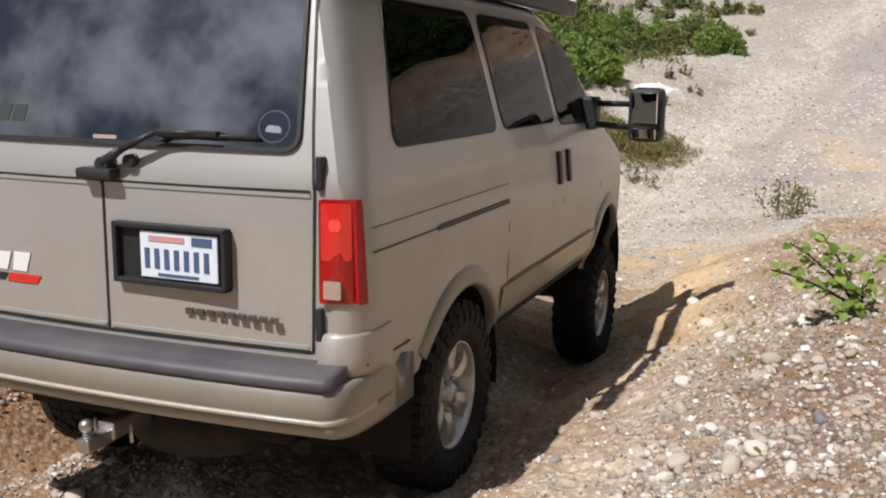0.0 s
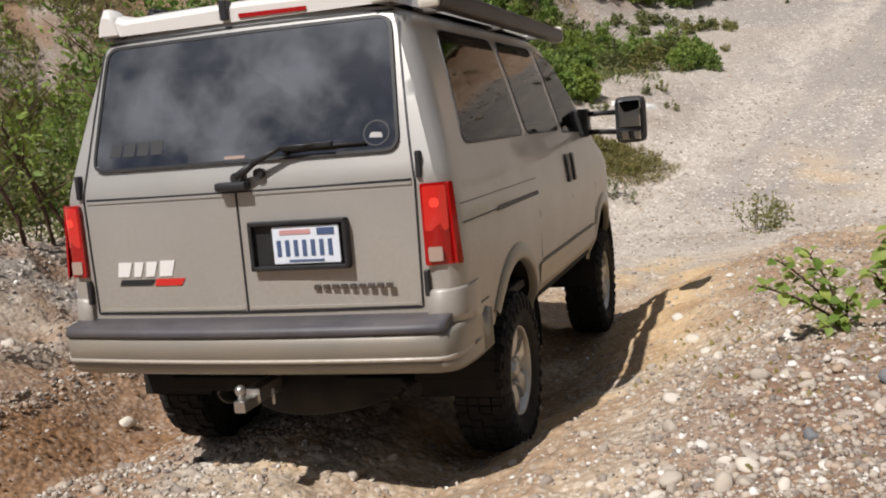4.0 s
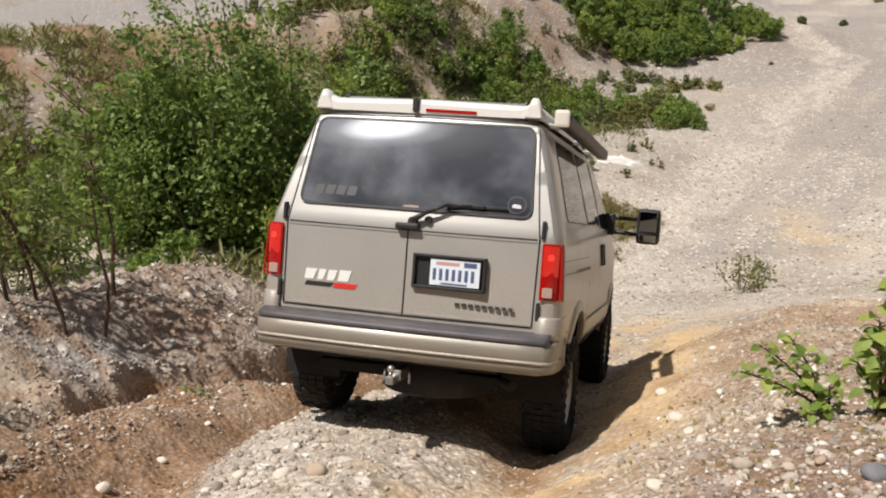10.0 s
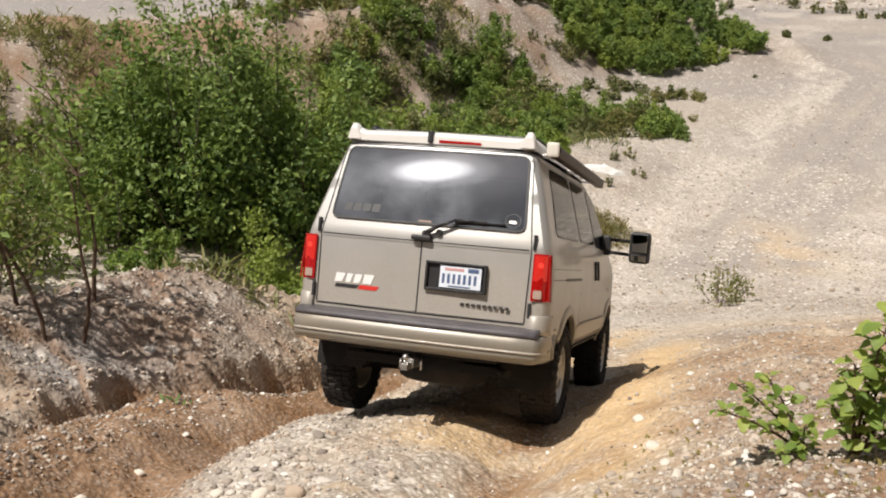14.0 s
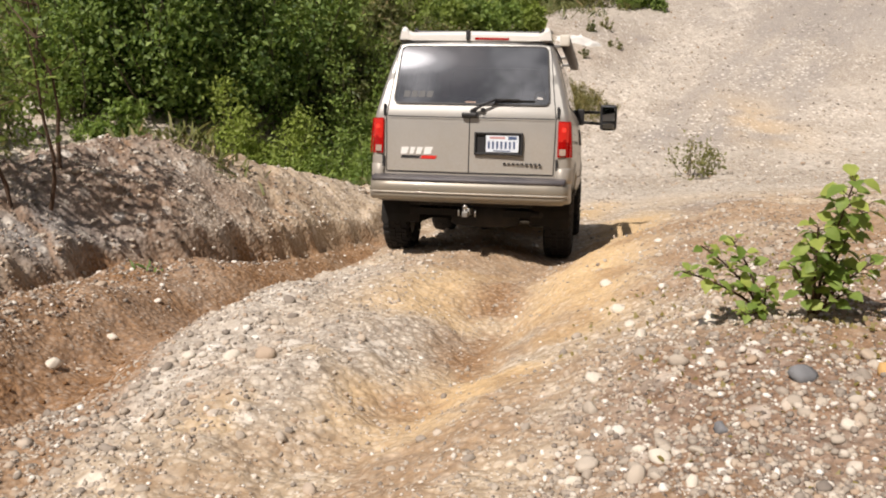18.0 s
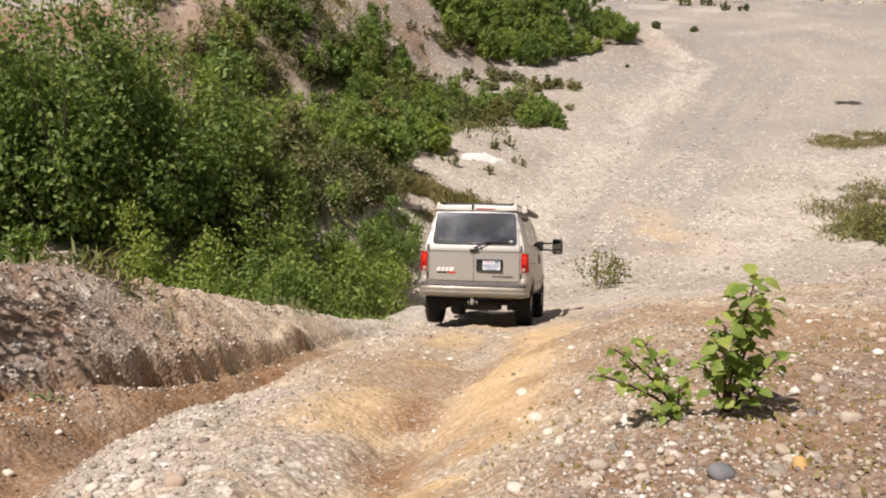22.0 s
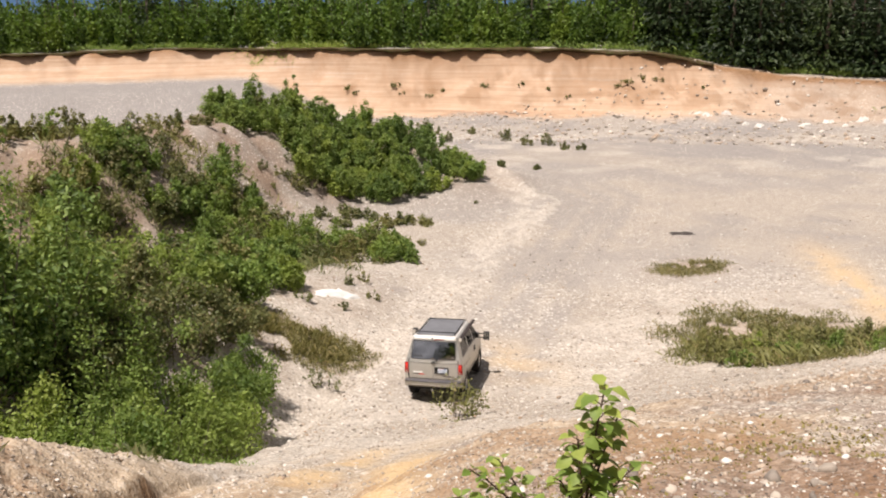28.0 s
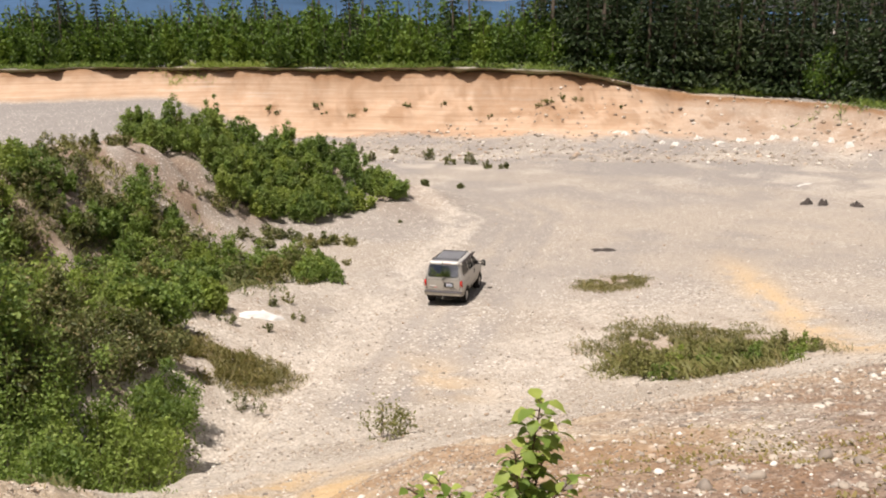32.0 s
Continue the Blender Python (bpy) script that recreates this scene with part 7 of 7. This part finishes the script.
# overhanging turf along the rim
def turf_edge():
    az = np.arange(-14.0, 34.5, 0.16)
    foot = cliff_foot(az) + 5.0 * fractal(az * 1.2, az * 0 + 3, 9.0, 4, 31)
    a = np.radians(az)
    gut = 0.8 * fractal(az * 2.1, az * 0 + 8, 4.5, 5, 41) + 1.0 * fractal(foot * np.sin(a), foot * np.cos(a), 2.2, 3, 42)
    r = foot + 5.7 - gut
    top = ground_height((r + 1.6) * np.sin(a), (r + 1.6) * np.cos(a), False) + 0.10
    n1, n2 = fractal(az, az * 0, 1.1, 4, 111), fractal(az, az * 0 + 5, 0.7, 4, 112)
    rows = []
    for dr, dz in ((2.2, 0.0), (-0.1 - 0.9 * n1, 0.0 + 0.15 * n2), (-0.45 - 0.9 * n1, -0.12), (-0.30 - 0.9 * n1, -0.30 + 0.5 * n2), (0.6, -0.42)):
        rows.append(np.stack([(r + dr) * np.sin(a), (r + dr) * np.cos(a), top + dz], 1))
    n = len(az)
    i = np.arange(n - 1)
    faces = np.concatenate([np.stack([i + k * n, i + 1 + k * n, i + 1 + (k + 1) * n, i + (k + 1) * n], 1) for k in range(4)])
    m = varied("turf_and_roots", (0.075, 0.050, 0.028), 0.95, 0, 0.1, 0.5, 0.8, 6.0, 0.4, 0.0, (0.06, 0.085, 0.022, 0.9))
    tagged(new("turf_edge", mesh_of("turf_edge", np.concatenate(rows), faces, m)), "overhanging dark turf along the top of the pit wall", "turf", kind="structure")


turf_edge()


# dark tufts clinging to the wall
for az, w in ((13.4, 2.2), (13.9, 1.6), (15.9, 2.4), (16.6, 1.2), (18.2, 1.8), (19.0, 0.9), (21.3, 1.5), (23.6, 1.0), (26.4, 0.9), (29.2, 1.2), (29.8, 2.6), (30.4, 1.8), (31.3, 2.2), (25.2, 0.8), (34.0, 0.8)):
    x, y = polar(az, float(cliff_foot(az)) + 2.6 + rng.uniform(-0.7, 0.7))
    bush(x, y, rng.uniform(0.35, 0.65), w, int(90 * w), 0.24, M_LEAF_OLIVE, "dark dry tuft of weeds on the sandy pit wall", "wall_tuft", clumps=6, bare=0.02, stems=3)
# rough grass along the rim
for i in range(7):
    az = -6 + 9.5 * i
    grass_patch("rim_grass", "rough green grass along the top of the pit wall", *polar(az, float(cliff_foot(az)) + 10.6), 13.0, 2.2, 3200, 0.8, M_LEAF, -radians(az))


# ---- hills far off, painted haze blue ----
def hills():
    az = np.radians(np.linspace(-30, 80, 140))
    d = 2600.0
    top = 120 + 55 * np.sin(az * 5 + 1.0) + 30 * np.sin(az * 13) + 16 * fractal(np.degrees(az), az * 0, 3.0, 4, 77)
    co, faces = [], []
    for k, (f, back) in enumerate(((-0.3, 0.0), (0.35, 220.0), (0.75, 480.0), (1.0, 700.0), (0.2, 1200.0))):
        co.append(np.stack([(d + back) * np.sin(az), (d + back) * np.cos(az), top * f + 10 * fractal(np.degrees(az), az * 0 + k, 2.0, 3, 78)], 1))
    n = len(az)
    for k in range(4):
        i = np.arange(n - 1) + k * n
        faces.append(np.stack([i, i + 1, i + 1 + n, i + n], 1))
    # the blue of distant air is put into the hills' base colour
    m = varied("haze_blue_hills", (0.055, 0.105, 0.19), 1.0, 0, 0.0, 0.25, 0.004, 0.03)
    tagged(new("hills", mesh_of("hills", np.concatenate(co), np.concatenate(faces), m, True)), "distant wooded hills with haze blue painted in", "hills", kind="structure")


hills()

# ---- stones ----
def stone_material(name, info, tones=None):
    m = material(name, (0.45, 0.42, 0.38), 0.85, 0, 0.25)
    g = m.node_tree.nodes.new("ShaderNodeObjectInfo" if info else "ShaderNodeNewGeometry")
    col = ramped(m, g.outputs["Random" if info else "Random Per Island"], tones or [(0.0, (0.18, 0.155, 0.135)), (0.16, (0.31, 0.27, 0.228)), (0.36, (0.40, 0.345, 0.285)), (0.62, (0.52, 0.46, 0.385)), (0.76, (0.40, 0.285, 0.195)), (0.90, (0.62, 0.57, 0.50)), (1.0, (0.84, 0.81, 0.76))])
    col = mixed(m, ramped(m, noise_of(m, 35.0, 4.0), [(0.35, 0.0), (0.7, 0.25)]), col, (0.36, 0.31, 0.25))
    link(m, col, m.node_tree.nodes["Principled BSDF"].inputs["Base Color"])
    bumped(m, noise_of(m, 60.0), 0.25, 0.004)
    return m


M_STONES, M_STONE = stone_material("loose_stones", False), stone_material("single_stone", True)
M_GRIT = stone_material("mixed_grit", False, [(0.0, (0.075, 0.062, 0.056)), (0.25, (0.165, 0.135, 0.115)), (0.5, (0.27, 0.205, 0.16)), (0.68, (0.215, 0.135, 0.095)), (0.82, (0.37, 0.325, 0.28)), (0.93, (0.56, 0.51, 0.45)), (1.0, (0.80, 0.76, 0.70))])


M_CLODS = varied("brown_clods", (0.19, 0.105, 0.052), 0.95, 0, 0.1, 0.45, 9.0, 60.0, 0.2)


def stone_shapes(sub, count):
    out = []
    for k in range(count):
        bm = bmesh.new()
        bmesh.ops.create_icosphere(bm, subdivisions=max(1, sub), radius=1.0)
        r = np.random.default_rng(200 + k + 20 * sub)
        co = np.array([v.co[:] for v in bm.verts])
        for j in range(5):
            d = r.normal(size=3)
            d /= np.linalg.norm(d)
            p = co @ d
            lim = r.uniform(0.45, 0.85)
            co = co - np.clip(p - lim, 0, 9)[:, None] * d * 0.85
        co *= (1.0, r.uniform(0.65, 0.95), r.uniform(0.45, 0.75))
        co *= 1 + 0.06 * r.normal(size=(len(co), 1))
        bm.faces.ensure_lookup_table()
        out.append((co, np.array([[v.index for v in f.verts] for f in bm.faces])))
        bm.free()
    return out


def scatter(name, label, count, r0, r1, az0, az1, s0, s1, sub=1, power=2.2, keep=None, mat=None):
    """Loose stones over the ground as one mass; small ones are the most."""
    shapes = stone_shapes(sub, 7)
    u = rng.uniform(0, 1, count)
    d = r0 * (r1 / r0) ** u
    az = np.radians(rng.uniform(az0, az1, count))
    x, y = d * np.sin(az), d * np.cos(az)
    if keep is not None:
        ok = keep(x, y)
        x, y, d = x[ok], y[ok], d[ok]
    n = len(x)
    z = ground_height(x, y)
    size = s0 * (s1 / s0) ** (rng.uniform(0, 1, n) ** power)
    co, faces, start = [], [], 0
    kind = rng.integers(0, len(shapes), n)
    for k, (sc, sf) in enumerate(shapes):
        i = np.where(kind == k)[0]
        if not len(i):
            continue
        a = rng.uniform(0, math.tau, len(i))
        t = rng.normal(size=len(i)) * 0.3
        c, s = np.cos(a), np.sin(a)
        p = sc[None] * size[i, None, None]
        p = np.stack([p[..., 0], p[..., 1] * np.cos(t)[:, None] - p[..., 2] * np.sin(t)[:, None], p[..., 1] * np.sin(t)[:, None] + p[..., 2] * np.cos(t)[:, None]], -1)
        p = np.stack([p[..., 0] * c[:, None] - p[..., 1] * s[:, None], p[..., 0] * s[:, None] + p[..., 1] * c[:, None], p[..., 2]], -1)
        p += np.stack([x[i], y[i], z[i] + size[i] * rng.uniform(-0.05, 0.30, len(i))], -1)[:, None]
        co.append(p.reshape(-1, 3))
        faces.append((sf[None] + (np.arange(len(i)) * len(sc))[:, None, None] + start).reshape(-1, 3))
        start += len(i) * len(sc)
    ob = new(name, mesh_of(name, np.concatenate(co), np.concatenate(faces), mat or M_STONES, sub > 0))
    return tagged(ob, label, "stones", kind="stuff")


def off_gully(x, y):
    u = x - np.interp(y, TRACK_Y, TRACK_X)
    soft = np.maximum(np.exp(-((u + 1.8) / 0.6) ** 2), 0.75 * np.exp(-((u - 0.6) / 1.0) ** 2)) * (y < 16)
    soft = np.maximum(soft, 0.95 * np.exp(-((u - np.interp(y, (3, 4.2, 5.5, 8), (1.05, 1.15, 1.45, 1.65))) / 0.58) ** 2) * (y < 15))
    return soft < rng.uniform(0, 1.1, len(x))


def on_bank(x, y):
    return x - np.interp(y, TRACK_Y, TRACK_X) < -2.35


def in_gully(x, y):
    return np.abs(x - np.interp(y, TRACK_Y, TRACK_X) + 1.85) < 0.65


def on_track(x, y):
    return off_gully(x, y) & (x - np.interp(y, TRACK_Y, TRACK_X) < 1.7 + rng.normal(size=len(x)) * 0.25)


def on_mound(x, y):
    return x - np.interp(y, TRACK_Y, TRACK_X) > 2.0 + rng.normal(size=len(x)) * 0.22


def on_ridge(x, y):
    u = x - np.interp(y, TRACK_Y, TRACK_X)
    return (np.abs(u + 0.85) < 0.25 + 0.45 * rng.uniform(size=len(x))) & (y < 14)


scatter("pebbles", "small pale pebbles strewn over the near slope", 42000, 2.2, 12.0, -34, 56, 0.004, 0.012, 0, 1.3, on_track)
scatter("pebbles", "pale pebbles strewn over the near slope", 9000, 2.2, 11.0, -34, 56, 0.010, 0.020, 1, 1.6, on_track)
scatter("mound_grit", "brown and grey grit on the near mound", 26000, 2.2, 13.0, 8, 58, 0.004, 0.013, 0, 1.3, on_mound, M_GRIT)
scatter("mound_pebbles", "white and grey pebbles on the near mound", 5200, 2.3, 11.0, 12, 58, 0.008, 0.022, 1, 1.5, on_mound)
scatter("ridge_stones", "pale cream stones heaped on the ridge beside the gully", 5000, 3.0, 14.0, -34, 12, 0.012, 0.042, 1, 1.9, on_ridge)
scatter("mound_cobbles", "larger pale stones on the near mound", 420, 2.6, 9.5, 14, 58, 0.014, 0.040, 2, 1.6, on_mound)
scatter("bank_pebbles", "brown and grey gravel on the bank", 9000, 4.2, 14.0, -36, -1, 0.008, 0.034, 0, 1.8, on_bank, M_GRIT)
scatter("bank_stones", "grey and white stones on the bank", 7000, 4.2, 14.0, -36, -1, 0.008, 0.036, 1, 1.8, on_bank)
def on_hump(x, y):
    u = x - np.interp(y, TRACK_Y, TRACK_X)
    return ((u > -1.4) & (u < 0.15) | (u > 1.9) & (u < 3.2)) & (y < 14)


scatter("track_gravel", "pale angular gravel heaped along the track", 15000, 2.4, 14.0, -30, 40, 0.007, 0.026, 1, 1.7, on_hump)
scatter("gully_clods", "small brown clods and pebbles in the gully", 3000, 3.0, 12.0, -36, 0, 0.006, 0.028, 0, 2.2, in_gully, M_CLODS)
scatter("cobbles", "rounded cobbles on the near slope", 1300, 2.4, 13.0, -34, 56, 0.016, 0.040, 2, 2.4, off_gully)
scatter("slope_stones", "loose stones down the slope", 17000, 9.0, 30.0, -22, 54, 0.012, 0.055, 0, 2.6, off_gully)
scatter("floor_stones", "scattered stones on the pit floor", 26000, 24.0, 90.0, -8, 54, 0.018, 0.095, 0, 2.8)
scatter("wall_foot_stones", "fallen stones at the foot of the pit wall", 3200, 98.0, 124.0, 12, 54, 0.08, 0.42, 0, 2.4)


def single_stones():
    """The larger near stones, each a piece of the ground."""
    ground = bpy.data.objects["ground"]
    meshes = []
    for k, (co, faces) in enumerate(stone_shapes(2, 6)):
        meshes.append(mesh_of("stone", co, faces, M_STONE, True))
    made = 0
    while made < 200:
        d, az = 2.6 * (10.5 / 2.6) ** rng.uniform(), radians(rng.uniform(-30, 50))
        x, y = d * math.sin(az), d * math.cos(az)
        if not off_gully(np.array([x]), np.array([y]))[0]:
            continue
        s = 0.024 * (0.066 / 0.024) ** (rng.uniform() ** 2.2)
        ob = new("stone", meshes[int(rng.integers(6))])
        ob.parent = ground
        ob.matrix_basis = pose(x, y, height_at(x, y) + s * 0.18, rng.uniform(-20, 20), rng.uniform(-20, 20), rng.uniform(0, 360)) @ Matrix.Diagonal((s, s, s, 1))
        made += 1


single_stones()


def marked_stones():
    """Larger stones that stand out by their colour, each a piece of the ground."""
    ground = bpy.data.objects["ground"]
    tones = {"grey": varied("blue_grey_stone", (0.20, 0.205, 0.215), 0.8, 0, 0.3, 0.25, 20.0, 90.0, 0.15), "white": varied("white_stone", (0.64, 0.585, 0.50), 0.8, 0, 0.3, 0.14, 20.0, 90.0, 0.15),
             "orange": varied("orange_stone", (0.58, 0.36, 0.15), 0.8, 0, 0.3, 0.2, 20.0, 90.0, 0.15)}
    shapes = stone_shapes(2, 5)
    meshes = {t: [mesh_of("stone", co, faces, m, True) for co, faces in shapes] for t, m in tones.items()}
    for k, (x, y, s, tone) in enumerate(((1.67, 2.98, 0.065, "grey"), (0.97, 2.60, 0.048, "white"), (1.25, 2.74, 0.039, "grey"), (0.66, 2.63, 0.044, "white"), (1.99, 2.93, 0.051, "orange"), (1.44, 4.96, 0.055, "white"), (0.93, 3.50, 0.049, "white"), (1.31, 4.03, 0.046, "white"),
                                         (0.93, 2.71, 0.034, "white"), (1.00, 2.33, 0.037, "white"), (1.65, 2.56, 0.034, "white"), (-1.23, 4.85, 0.050, "white"), (-0.93, 4.67, 0.060, "white"), (-2.05, 6.03, 0.060, "white"), (-2.26, 5.37, 0.070, "white"), (1.52, 5.6, 0.05, "white"), (1.38, 4.5, 0.04, "white"))):
        ob = new("stone", meshes[tone][k % 5])
        ob.parent = ground
        ob.matrix_basis = pose(x, y, height_at(x, y) + 0.14 * s, 8 * math.sin(k), 8 * math.cos(3 * k), 67 * k) @ Matrix.Diagonal((s, s, s, 1))


marked_stones()


# ---- things left in the pit ----
M_TARP = varied("pale_tarp", (0.78, 0.77, 0.74), 0.7, 0, 0.3, 0.12, 2.0, 20.0, 0.2)
M_SCRAP = varied("dark_scrap", (0.06, 0.05, 0.045), 0.8, 0, 0.3, 0.4, 3.0, 30.0, 0.3)


def crumpled(name, label, category, x, y, lx, ly, h, turn, mat, seed):
    r = np.random.default_rng(seed)
    n = 14
    gx, gy = np.meshgrid(np.linspace(-1, 1, n), np.linspace(-1, 1, n))
    px, py = gx * lx / 2 * (1 + 0.12 * np.sin(4 * gy + seed)), gy * ly / 2 * (1 + 0.15 * np.sin(5 * gx))
    c, s = math.cos(radians(turn)), math.sin(radians(turn))
    wx, wy = x + px * c - py * s, y + px * s + py * c
    lump = np.clip(1 - gx ** 4, 0, 1) * np.clip(1 - gy ** 4, 0, 1)
    wz = ground_height(wx, wy) + 0.02 + h * lump * (0.55 + fractal(gx * 2 + seed, gy * 2, 0.7, 3, seed)) - 0.05 * (1 - lump)
    co = np.stack([wx, wy, wz], -1).reshape(-1, 3)
    i = (np.arange(n - 1)[:, None] * n + np.arange(n - 1)[None]).ravel()
    faces = np.stack([i, i + 1, i + 1 + n, i + n], 1)
    tagged(new(name, mesh_of(name, co, faces, mat, True)), label, category)


crumpled("tarp", "crumpled white tarp on the gravel floor", "tarp", 8.7, 40.0, 2.2, 0.6, 0.24, 20, M_TARP, 3)
crumpled("scrap_sheet", "flat dark scrap sheet on the gravel", "scrap", 31.7, 48.4, 1.6, 0.8, 0.08, -20, M_SCRAP, 5)
for k in (1, 2, 4):
    crumpled("scrap_heap", "dark heap of burnt scrap on the pit floor", "scrap", 53.0 + 0.9 * k, 55.6 - 0.75 * k, 1.1, 0.7, 0.45 if k % 3 else 0.7, 17 * k, M_SCRAP, 11 + k)
M_CONCRETE = varied("pale_concrete", (0.62, 0.60, 0.56), 0.9, 0, 0.2, 0.2, 1.5, 12.0, 0.2)
for k in range(14):
    az = 33.0 + 14.0 * (k + rng.uniform(0, 0.8)) / 14
    x, y = polar(az, float(cliff_foot(az)) - rng.uniform(1.5, 7.0))
    crumpled("concrete_block", "pale broken concrete block at the foot of the pit wall", "rubble", x, y, rng.uniform(0.6, 1.7), rng.uniform(0.4, 0.9), rng.uniform(0.2, 0.55), rng.uniform(0, 180), M_CONCRETE, 30 + k)
for x, y, lx in ((60.5, 62.0, 2.2),):
    crumpled("plank", "pale flat plank lying on the pit floor", "plank", x, y, lx, 0.35, 0.10, 12, M_CONCRETE, 61)


motions()
